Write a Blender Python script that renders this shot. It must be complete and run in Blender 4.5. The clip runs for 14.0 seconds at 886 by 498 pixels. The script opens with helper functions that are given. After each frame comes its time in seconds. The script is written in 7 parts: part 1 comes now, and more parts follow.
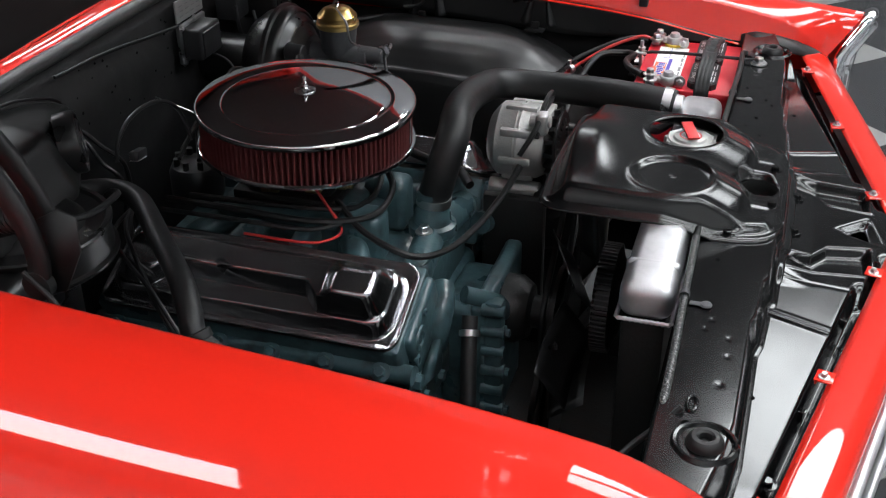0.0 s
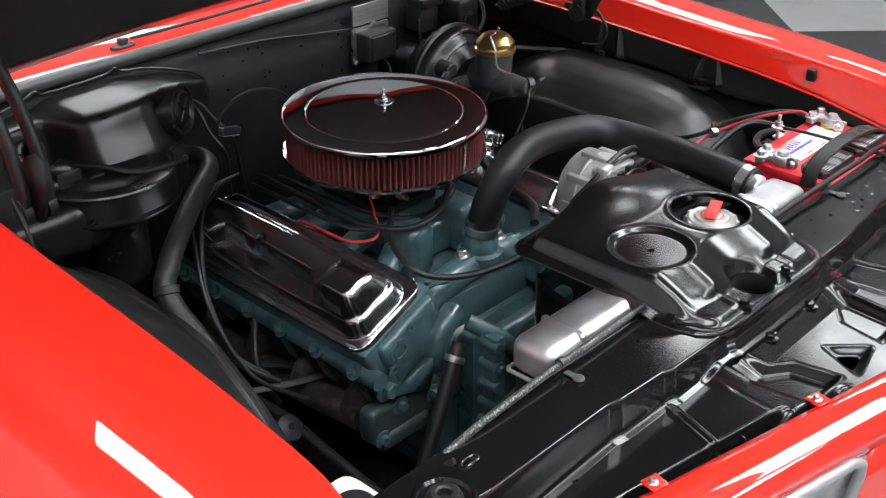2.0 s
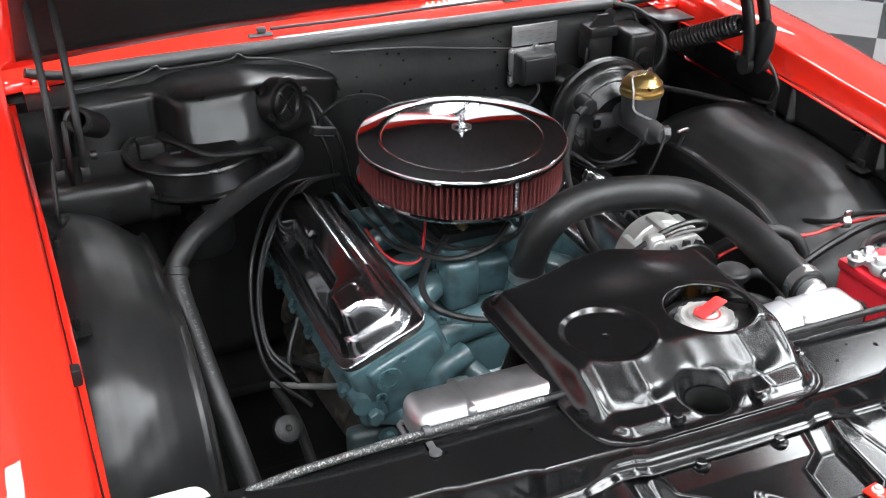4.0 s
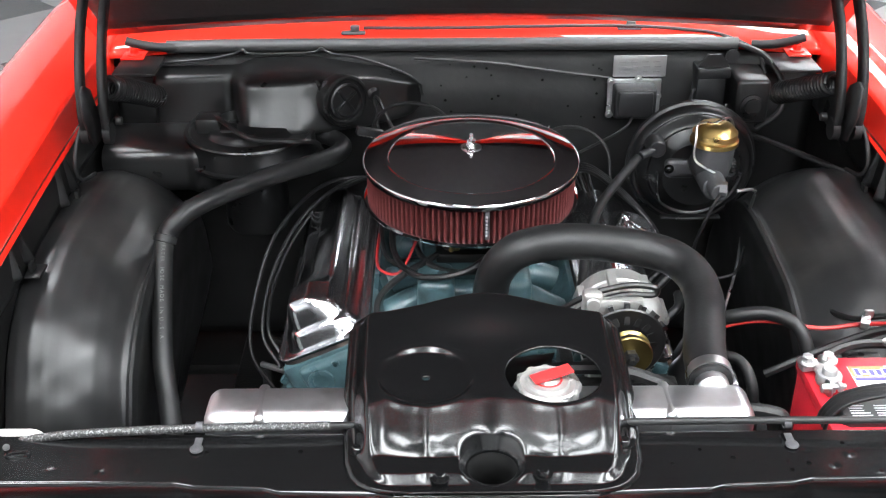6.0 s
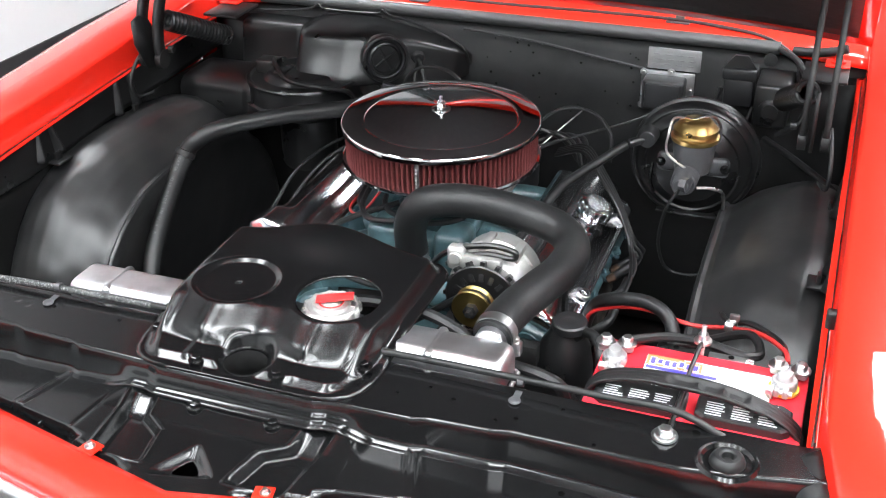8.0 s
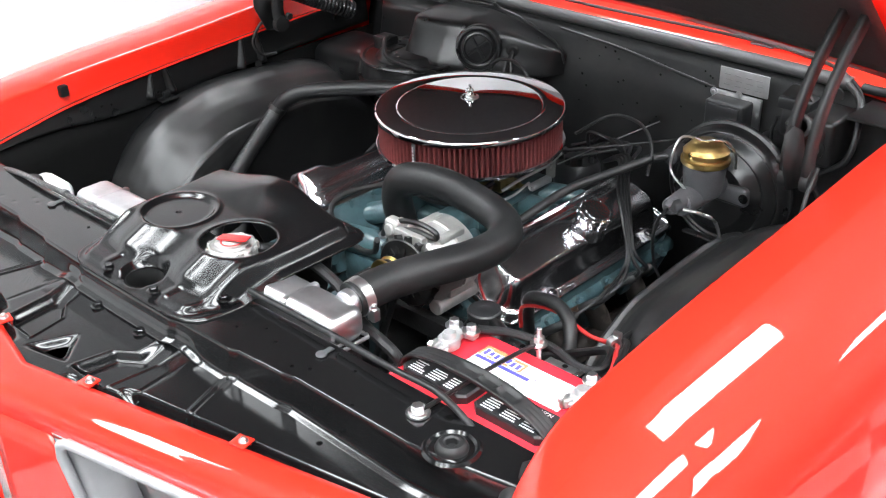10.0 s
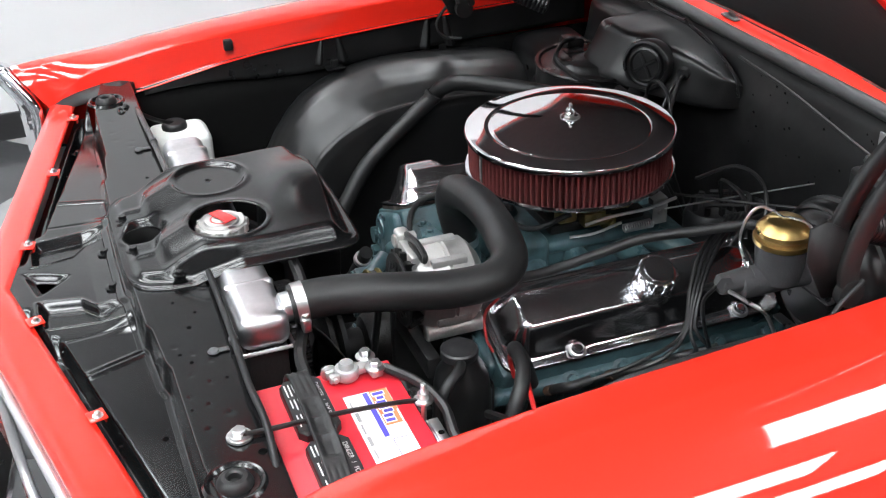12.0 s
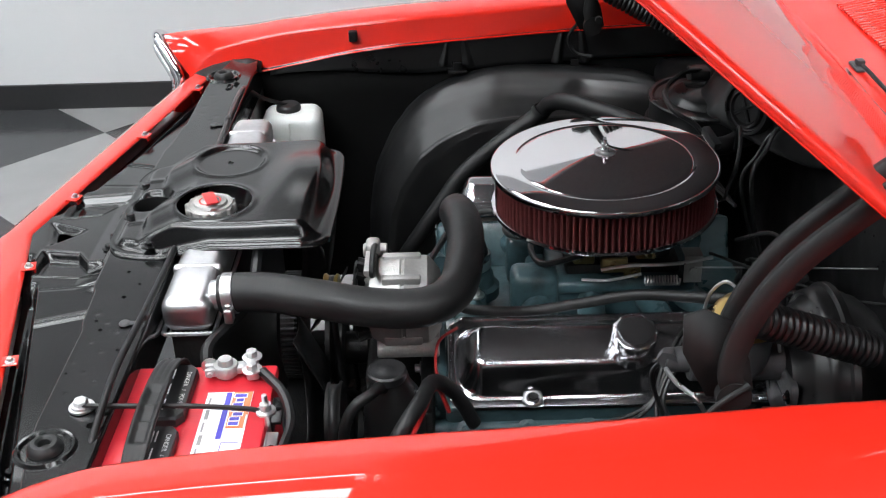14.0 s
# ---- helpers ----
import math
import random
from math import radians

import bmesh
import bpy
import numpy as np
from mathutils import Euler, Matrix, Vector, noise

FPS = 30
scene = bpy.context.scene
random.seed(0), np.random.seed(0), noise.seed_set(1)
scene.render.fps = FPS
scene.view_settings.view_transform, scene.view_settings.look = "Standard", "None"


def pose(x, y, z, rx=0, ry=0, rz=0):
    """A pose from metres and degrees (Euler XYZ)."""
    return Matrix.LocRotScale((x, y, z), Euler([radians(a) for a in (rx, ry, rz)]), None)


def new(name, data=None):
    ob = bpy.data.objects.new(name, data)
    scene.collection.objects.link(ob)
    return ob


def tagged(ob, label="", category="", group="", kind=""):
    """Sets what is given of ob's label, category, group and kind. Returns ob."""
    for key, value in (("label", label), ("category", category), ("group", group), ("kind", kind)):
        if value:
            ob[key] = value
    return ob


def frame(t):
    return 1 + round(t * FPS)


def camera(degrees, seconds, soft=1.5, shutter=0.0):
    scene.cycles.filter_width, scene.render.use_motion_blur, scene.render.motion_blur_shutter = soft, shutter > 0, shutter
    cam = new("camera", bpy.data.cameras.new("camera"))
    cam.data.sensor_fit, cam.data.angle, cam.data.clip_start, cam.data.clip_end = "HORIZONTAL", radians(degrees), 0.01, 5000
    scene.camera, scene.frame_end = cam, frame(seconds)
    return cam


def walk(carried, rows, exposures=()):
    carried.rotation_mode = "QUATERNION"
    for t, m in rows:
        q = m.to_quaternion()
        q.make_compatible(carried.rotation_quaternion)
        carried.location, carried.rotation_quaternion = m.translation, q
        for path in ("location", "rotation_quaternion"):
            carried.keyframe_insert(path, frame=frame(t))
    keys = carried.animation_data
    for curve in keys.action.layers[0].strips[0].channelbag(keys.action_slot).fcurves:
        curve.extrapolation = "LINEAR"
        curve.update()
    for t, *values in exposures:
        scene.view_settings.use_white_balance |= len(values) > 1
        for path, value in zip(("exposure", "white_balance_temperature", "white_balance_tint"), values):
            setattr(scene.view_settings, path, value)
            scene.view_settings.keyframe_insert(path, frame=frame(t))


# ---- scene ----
cam = camera(43.0, 14.0, soft=1.2)
METRES = 4.63
ROWS = [
    (0.0, 0.0, 0.0, 0.0, -0.0, 0.0, 0.0),
    (0.5, 0.038, 0.0001, 0.0019, 6.06, 0.18, -3.59),
    (1.0, 0.0733, 0.0011, 0.0046, 12.09, -0.04, -7.28),
    (1.5, 0.1084, 0.0047, 0.0082, 18.65, -0.84, -10.95),
    (2.0, 0.1415, 0.0163, 0.0168, 22.66, -1.44, -13.01),
    (2.5, 0.1683, 0.0319, 0.027, 26.3, -2.11, -14.96),
    (3.0, 0.1931, 0.0496, 0.0384, 32.6, -3.9, -18.01),
    (3.5, 0.2141, 0.0728, 0.053, 38.43, -5.86, -20.42),
    (3.7, 0.2209, 0.0808, 0.0584, 40.88, -6.78, -21.42),
    (5.8, 0.2874, 0.1878, 0.1260, 68.34, -18.59, -28.64),
    (6.0, 0.2943, 0.2021, 0.1329, 69.37, -18.93, -28.73),
    (6.5, 0.3092, 0.2355, 0.153, 72.68, -20.71, -29.16),
    (7.0, 0.3228, 0.2657, 0.1712, 78.81, -23.85, -29.67),
    (7.5, 0.3367, 0.2942, 0.1884, 86.24, -27.62, -29.89),
    (8.0, 0.3496, 0.3254, 0.2069, 93.3, -31.08, -29.72),
    (8.2, 0.3522, 0.3363, 0.2151, 95.42, -32.31, -29.58),
    (10.3, 0.3212, 0.4740, 0.2939, 122.96, -44.81, -24.94),
    (10.5, 0.3107, 0.4837, 0.2991, 125.85, -46.04, -24.3),
    (11.0, 0.2816, 0.5046, 0.3104, 133.58, -49.28, -21.85),
    (11.5, 0.25, 0.5222, 0.3203, 140.03, -51.84, -18.99),
    (12.0, 0.2195, 0.5388, 0.3288, 144.77, -54.07, -16.99),
    (12.5, 0.1912, 0.5563, 0.3379, 151.48, -56.11, -13.92),
    (13.0, 0.1615, 0.5676, 0.3435, 157.6, -57.36, -10.56),
    (13.5, 0.1301, 0.5732, 0.3458, 161.2, -57.93, -8.36),
    (14.0, 0.1028, 0.5805, 0.349, 163.72, -58.19, -7.0),
]
BASE = pose(-1.5392, -0.7192, 1.6494, -30.358, 0.426, -72.566)
walk(cam, [(t, BASE @ pose(METRES * x, METRES * y, METRES * z, 90 + pitch, roll, yaw)) for t, x, y, z, yaw, pitch, roll in ROWS],
     exposures=[(0.0, -1.03), (1.5, -0.68), (3.0, -0.17), (6.0, 0.3), (8.0, 0.35), (11.0, 0.08), (12.5, -0.47), (14.0, -0.75)])

# ---- world and light ----
world = bpy.data.worlds.new("showroom_dim")
scene.world = world
world.use_nodes = True
world.node_tree.nodes["Background"].inputs[0].default_value = (0.9, 0.95, 1.0, 1)
world.node_tree.nodes["Background"].inputs[1].default_value = 0.15

LAMP_POWER = 26.0
CEIL = 3.8


# ---- materials ----
def material(name, color, rough=0.5, metal=0.0, coat=0.0, grain=0.0, grain_scale=60.0, bump=0.0, bump_scale=200.0,
             rough_var=0.0, emit=0.0, spec=0.5, stain=None, stain_amount=0.0, stain_scale=9.0, coat_rough=0.03, coat_ior=1.5):
    """A principled material with colour grain, larger stains, roughness variation and fine relief."""
    m = bpy.data.materials.new(name)
    m.use_nodes = True
    nt = m.node_tree
    b = nt.nodes["Principled BSDF"]
    b.inputs["Base Color"].default_value = (*color, 1)
    b.inputs["Roughness"].default_value = rough
    b.inputs["Metallic"].default_value = metal
    b.inputs["Coat Weight"].default_value = coat
    b.inputs["Coat Roughness"].default_value = coat_rough
    b.inputs["Specular IOR Level"].default_value = spec
    b.inputs["Coat IOR"].default_value = coat_ior
    if emit:
        b.inputs["Emission Color"].default_value = (0.96, 1.0, 1.03, 1)
        b.inputs["Emission Strength"].default_value = emit
    co = nt.nodes.new("ShaderNodeTexCoord")

    def noise_node(scale, detail=4.0):
        n = nt.nodes.new("ShaderNodeTexNoise")
        n.inputs["Scale"].default_value = scale
        n.inputs["Detail"].default_value = detail
        nt.links.new(co.outputs["Object"], n.inputs["Vector"])
        return n.outputs["Fac"]

    def ramp(fac, lo, hi, a, z):
        r = nt.nodes.new("ShaderNodeMapRange")
        r.inputs[1].default_value, r.inputs[2].default_value = lo, hi
        r.inputs[3].default_value, r.inputs[4].default_value = a, z
        nt.links.new(fac, r.inputs[0])
        return r.outputs[0]

    col = None
    if grain:
        mix = nt.nodes.new("ShaderNodeMix")
        mix.data_type = "RGBA"
        mix.inputs["A"].default_value = (*[c * (1 - grain) for c in color], 1)
        mix.inputs["B"].default_value = (*[min(1, c * (1 + grain)) for c in color], 1)
        nt.links.new(noise_node(grain_scale), mix.inputs["Factor"])
        col = mix.outputs["Result"]
    if stain is not None:
        mix = nt.nodes.new("ShaderNodeMix")
        mix.data_type = "RGBA"
        mix.inputs["A"].default_value = (*color, 1)
        if col is not None:
            nt.links.new(col, mix.inputs["A"])
        mix.inputs["B"].default_value = (*stain, 1)
        nt.links.new(ramp(noise_node(stain_scale, 6.0), 0.5, 0.72, 0.0, stain_amount), mix.inputs["Factor"])
        col = mix.outputs["Result"]
    if col is not None:
        nt.links.new(col, b.inputs["Base Color"])
    if rough_var:
        nt.links.new(ramp(noise_node(14.0, 5.0), 0.3, 0.7, max(0.02, rough - rough_var), rough + rough_var), b.inputs["Roughness"])
    if bump:
        bp = nt.nodes.new("ShaderNodeBump")
        bp.inputs["Strength"].default_value = bump
        bp.inputs["Distance"].default_value = 0.002
        nt.links.new(noise_node(bump_scale, 3.0), bp.inputs["Height"])
        nt.links.new(bp.outputs["Normal"], b.inputs["Normal"])
    return m


RED = material("red_body_paint", (0.78, 0.021, 0.010), 0.4, 0.0, 1.0, grain=0.03, grain_scale=3.0, coat_rough=0.02, spec=0.1, coat_ior=1.62)
BLACK_GLOSS = material("gloss_black_paint", (0.005, 0.005, 0.0053), 0.15, 0.0, 0.0, rough_var=0.03, spec=0.6, stain=(0.012, 0.012, 0.012), stain_amount=0.3)
BLACK_COVER = material("gloss_black_enamel", (0.004, 0.004, 0.0043), 0.19, spec=0.62, rough_var=0.03)
BLACK_SATIN = material("satin_black_paint", (0.008, 0.008, 0.0083), 0.33, 0.0, 0.0, grain=0.2, rough_var=0.07, bump=0.3, bump_scale=16.0, stain=(0.022, 0.021, 0.02), stain_amount=0.5)
BLACK_WORN = material("worn_black_paint", (0.011, 0.011, 0.0114), 0.36, grain=0.25, grain_scale=12.0, rough_var=0.07, bump=0.25, bump_scale=14.0, stain=(0.035, 0.034, 0.032), stain_amount=0.5)
BLACK_MOULDED = material("glossy_black_moulding", (0.006, 0.006, 0.0063), 0.31, rough_var=0.06, bump=0.2, bump_scale=25.0, stain=(0.02, 0.02, 0.02), stain_amount=0.4)
FIREWALL = material("firewall_black", (0.006, 0.006, 0.0064), 0.6, spec=0.45, grain=0.25, grain_scale=25.0, rough_var=0.1, bump=0.35, bump_scale=35.0, stain=(0.016, 0.016, 0.0155), stain_amount=0.5)
HOOD_UNDER = material("hood_underside", (0.03, 0.024, 0.024), 0.55, grain=0.3, bump=0.3, bump_scale=80.0)
CHROME = material("chrome", (0.82, 0.82, 0.84), 0.05, 1.0, rough_var=0.02)
CHROME_DARK = material("chrome_plated_steel", (0.74, 0.74, 0.765), 0.18, 1.0, rough_var=0.05, stain=(0.4, 0.38, 0.36), stain_amount=0.3)
CAP_CHROME = material("thin_chrome_plate", (0.62, 0.62, 0.64), 0.2, 1.0)
ALU = material("polished_aluminium", (0.66, 0.66, 0.675), 0.39, 1.0, grain=0.16, grain_scale=38.0, rough_var=0.12, bump=0.3, bump_scale=34.0, stain=(0.42, 0.42, 0.43), stain_amount=0.5, stain_scale=30.0)
CAST = material("cast_aluminium", (0.46, 0.455, 0.44), 0.48, 0.75, grain=0.15, rough_var=0.1, bump=0.3, bump_scale=250.0, stain=(0.2, 0.19, 0.17), stain_amount=0.5)
STEEL = material("zinc_bolt", (0.6, 0.6, 0.6), 0.32, 1.0, grain=0.1, rough_var=0.08)
LEAD = material("lead_terminal", (0.46, 0.46, 0.46), 0.42, 0.7, grain=0.2, bump=0.3)
TEAL = material("engine_blue_paint", (0.050, 0.096, 0.108), 0.36, 0.0, 0.2, grain=0.35, grain_scale=26.0, rough_var=0.12, bump=0.5, bump_scale=60.0, stain=(0.018, 0.026, 0.027), stain_amount=0.9, stain_scale=24.0)
GREASY = material("greasy_engine_paint", (0.030, 0.045, 0.048), 0.45, grain=0.5, grain_scale=40.0, bump=0.6, bump_scale=70.0, stain=(0.02, 0.014, 0.010), stain_amount=0.95, stain_scale=30.0)
IRON = material("rusty_cast_iron", (0.026, 0.021, 0.018), 0.75, 0.2, grain=0.4, bump=0.5, bump_scale=180.0, stain=(0.16, 0.13, 0.11), stain_amount=0.7, stain_scale=30.0)
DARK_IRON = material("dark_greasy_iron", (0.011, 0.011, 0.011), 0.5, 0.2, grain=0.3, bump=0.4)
RUBBER = material("black_rubber", (0.009, 0.009, 0.0094), 0.46, spec=0.4, grain=0.15, rough_var=0.07, bump=0.12, bump_scale=160.0, stain=(0.035, 0.035, 0.035), stain_amount=0.4)
CABLE = material("black_cable", (0.007, 0.007, 0.0074), 0.40, grain=0.1)
RED_WIRE = material("red_wire", (0.42, 0.02, 0.02), 0.4)
FILTER = material("red_oiled_filter_gauze", (0.095, 0.009, 0.009), 0.75, grain=0.3, grain_scale=90.0, bump=0.8, bump_scale=900.0)
BRASS = material("gold_zinc_plate", (0.62, 0.43, 0.16), 0.33, 1.0, grain=0.1, rough_var=0.06)
GREY_CAST = material("grey_cast_iron", (0.085, 0.085, 0.09), 0.5, 0.4, grain=0.2, bump=0.3, bump_scale=220.0)
BATTERY_RED = material("red_battery_plastic", (0.62, 0.02, 0.035), 0.42, grain=0.05, rough_var=0.06, bump=0.05)
PLASTIC = material("black_plastic", (0.014, 0.014, 0.015), 0.42, grain=0.1, bump=0.1)
BRAID = material("braided_sleeve", (0.03, 0.03, 0.03), 0.45, 0.3, grain=0.9, grain_scale=700.0, stain=(0.4, 0.4, 0.4), stain_amount=0.8, stain_scale=420.0)
WINDOW = material("dark_window_glass", (0.01, 0.012, 0.012), 0.04, 0.0, grain=0.05)
# Near-black painted in for the shade inside cavities and the deep hole.
CAVITY_SHADE = material("cavity_shade_black", (0.004, 0.004, 0.004), 0.85, spec=0.15, grain=0.3)
# Flat black on small discs: the unlit depth of holes is in the colour.
VOID = material("unlit_hole", (0.002, 0.002, 0.002), 0.9, spec=0.05)
WHITE_PRINT = material("white_print", (0.72, 0.72, 0.72), 0.5)
BURNT = material("browned_rubber", (0.055, 0.028, 0.016), 0.6, grain=0.4, grain_scale=120.0)
HOSE_PRINT = material("worn_hose_print", (0.10, 0.10, 0.10), 0.6)
WHITE_LABEL = material("white_label", (0.85, 0.85, 0.83), 0.45)
BLUE_LABEL = material("blue_print", (0.07, 0.06, 0.45), 0.45)
ORANGE_LABEL = material("orange_print", (0.8, 0.2, 0.08), 0.45)
GREY_PRINT = material("grey_print", (0.26, 0.26, 0.26), 0.5)
WHITE_PLASTIC = material("translucent_white_plastic", (0.72, 0.74, 0.72), 0.4, grain=0.04, stain=(0.6, 0.62, 0.55), stain_amount=0.4)
PLATE = material("data_plate_metal", (0.40, 0.40, 0.40), 0.42, 0.7, grain=0.15, bump=0.2)
RED_LEVER = material("red_lever_paint", (0.65, 0.03, 0.03), 0.4)
YELLOW = material("yellow_plastic", (0.75, 0.5, 0.05), 0.5)
SEAL = material("grey_rubber_seal", (0.05, 0.05, 0.05), 0.33, grain=0.2, bump=0.2)
PULLEY_GOLD = material("dull_gold_zinc", (0.40, 0.30, 0.11), 0.34, 1.0, grain=0.2, rough_var=0.06, stain=(0.16, 0.11, 0.05), stain_amount=0.5, stain_scale=30.0)
CARB_GOLD = material("dichromate_zinc", (0.26, 0.22, 0.10), 0.4, 0.8, grain=0.35, stain=(0.2, 0.15, 0.06), stain_amount=0.6)
WALL = material("white_wall_paint", (0.64, 0.652, 0.657), 0.6, grain=0.015, grain_scale=2.0, bump=0.05, bump_scale=40.0)
SKIRT = material("black_vinyl_skirting", (0.02, 0.02, 0.021), 0.45, grain=0.2)
CEILING = material("dark_ceiling_paint", (0.07, 0.07, 0.075), 0.8, grain=0.1)
WALL_GREY = material("grey_wall_paint", (0.42, 0.42, 0.43), 0.6, grain=0.03, grain_scale=2.0, bump=0.05, bump_scale=40.0)
WALL_TONED = material("toned_down_upper_wall", (0.22, 0.22, 0.225), 0.6, grain=0.03, grain_scale=2.0, bump=0.05, bump_scale=40.0)
EAST_DIM = material("dim_east_wall_grey", (0.10, 0.10, 0.104), 0.6, grain=0.03, grain_scale=2.0, bump=0.05, bump_scale=40.0)
TILE_DARK = material("dark_grey_vinyl_tile", (0.035, 0.036, 0.038), 0.16, grain=0.12, grain_scale=9.0, rough_var=0.04, stain=(0.07, 0.07, 0.07), stain_amount=0.3, stain_scale=2.0)
TILE_LIGHT = material("light_grey_vinyl_tile", (0.24, 0.24, 0.24), 0.18, grain=0.06, grain_scale=9.0, rough_var=0.04, stain=(0.29, 0.29, 0.29), stain_amount=0.35, stain_scale=2.5)
LAMP = material("lamp_diffuser", (0.9, 0.9, 0.9), 0.6, emit=LAMP_POWER)
GRILLE = material("silver_grille_paint", (0.50, 0.50, 0.51), 0.36, 0.65, grain=0.08)


# ---- mesh helpers ----
def origin_of(ob):
    while ob.parent:
        ob = ob.parent
    return Vector(ob.location)


def thing(name, loc, label, category, group="", kind=""):
    ob = new(name)
    ob.empty_display_size = 0.02
    ob.location = loc
    return tagged(ob, label, category, group, kind)


def finish(bm, name, mat, smooth=True, angle=38.0):
    bmesh.ops.recalc_face_normals(bm, faces=bm.faces[:])
    me = bpy.data.meshes.new(name)
    bm.to_mesh(me)
    bm.free()
    me.materials.append(mat)
    if smooth:
        me.shade_smooth()
        me.set_sharp_from_angle(angle=radians(angle))
    return me


def part(name, bm, mat, parent, label="", smooth=True, thick=0.0, angle=38.0, offset=-1.0):
    """Links a bmesh, made in world metres, as one mesh object under a thing or a part."""
    o = origin_of(parent)
    bmesh.ops.translate(bm, verts=bm.verts[:], vec=-o)
    ob = new(name, finish(bm, name, mat, smooth, angle))
    ob.parent = parent
    if thick:
        mod = ob.modifiers.new("thickness", "SOLIDIFY")
        mod.thickness, mod.offset = thick, offset
    if label:
        ob["label"] = label
    return ob


def setting(name, bm, mat, label, category, smooth=False):
    ob = new(name, finish(bm, name, mat, smooth))
    return tagged(ob, label, category, "", "structure")


def shared(name, mesh, parent, m, label=""):
    """Another object on a mesh that is already there, at the world pose m."""
    ob = new(name, mesh)
    ob.parent = parent
    ob.matrix_local = Matrix.Translation(-origin_of(parent)) @ m
    if label:
        ob["label"] = label
    return ob


def box(bm, lo, hi, bevel=0.0, seg=2, m=None):
    lo, hi = Vector(lo), Vector(hi)
    mm = Matrix.Translation((lo + hi) / 2) @ Matrix.Diagonal((*(hi - lo), 1))
    r = bmesh.ops.create_cube(bm, size=1.0, matrix=mm)
    vs = r["verts"]
    if bevel:
        es = {e for v in vs for e in v.link_edges}
        out = bmesh.ops.bevel(bm, geom=list(es), offset=bevel, segments=seg, affect="EDGES", profile=0.5)
        vs = list({v for f in out["faces"] for v in f.verts} | {v for v in vs if v.is_valid})
    if m is not None:
        bmesh.ops.transform(bm, verts=vs, matrix=m)
    return vs


def frame_of(a, b):
    a, b = Vector(a), Vector(b)
    return Matrix.Translation(a) @ (b - a).to_track_quat("Z", "Y").to_matrix().to_4x4(), (b - a).length


def lathe(bm, prof, a, b, n=32):
    """Turns (radius, height) pairs round the line from a towards b."""
    m, _ = frame_of(a, b)
    rings = []
    for r, h in prof:
        if r < 1e-6:
            rings.append([bm.verts.new(m @ Vector((0, 0, h)))])
        else:
            rings.append([bm.verts.new(m @ Vector((r * math.cos(2 * math.pi * i / n), r * math.sin(2 * math.pi * i / n), h))) for i in range(n)])
    for p, q in zip(rings, rings[1:]):
        for i in range(n):
            j = (i + 1) % n
            if len(p) == 1 and len(q) == 1:
                continue
            if len(p) == 1:
                bm.faces.new((p[0], q[i], q[j]))
            elif len(q) == 1:
                bm.faces.new((p[i], p[j], q[0]))
            else:
                bm.faces.new((p[i], p[j], q[j], q[i]))


def rod(bm, a, b, r, r2=None, n=16):
    L = (Vector(b) - Vector(a)).length
    r2 = r if r2 is None else r2
    c = min(r, r2) * 0.12
    lathe(bm, [(0, 0), (r - c, 0), (r, c), (r2, L - c), (r2 - c, L), (0, L)], a, b, n)


def spline(pts, steps=8):
    """A smooth line through the points."""
    P = [Vector(p) for p in pts]
    P = [P[0] * 2 - P[1]] + P + [P[-1] * 2 - P[-2]]
    out = []
    for i in range(1, len(P) - 2):
        for k in range(steps):
            t = k / steps
            a, b, c, d = P[i - 1], P[i], P[i + 1], P[i + 2]
            out.append(0.5 * ((2 * b) + (c - a) * t + (2 * a - 5 * b + 4 * c - d) * t * t + (3 * b - a - 3 * c + d) * t ** 3))
    out.append(P[-2])
    return out


def tube(bm, pts, r, n=12, steps=8, ridges=None):
    """A round tube along a smooth line; ridges(s) scales the radius at s metres."""
    line = spline(pts, steps) if steps > 1 else [Vector(p) for p in pts]
    tan = [(line[min(i + 1, len(line) - 1)] - line[max(i - 1, 0)]).normalized() for i in range(len(line))]
    ref = Vector((0, 0, 1)) if abs(tan[0].z) < 0.9 else Vector((1, 0, 0))
    u = (ref - tan[0] * ref.dot(tan[0])).normalized()
    rings, s = [], 0.0
    for i, p in enumerate(line):
        if i:
            s += (p - line[i - 1]).length
        u = (u - tan[i] * u.dot(tan[i])).normalized()
        v = tan[i].cross(u)
        rr = r * (ridges(s) if ridges else 1.0)
        rings.append([bm.verts.new(p + (u * math.cos(2 * math.pi * k / n) + v * math.sin(2 * math.pi * k / n)) * rr) for k in range(n)])
    for a, b in zip(rings, rings[1:]):
        for k in range(n):
            bm.faces.new((a[k], a[(k + 1) % n], b[(k + 1) % n], b[k]))
    bm.faces.new(rings[0][::-1])
    bm.faces.new(rings[-1])


def sheet(bm, nu, nv, f, close_u=False):
    g = [[bm.verts.new(f(i / nu, j / nv)) for j in range(nv + 1)] for i in range(nu + (0 if close_u else 1))]
    for i in range(nu):
        p, q = g[i], g[(i + 1) % len(g)]
        for j in range(nv):
            bm.faces.new((p[j], q[j], q[j + 1], p[j + 1]))
    return g


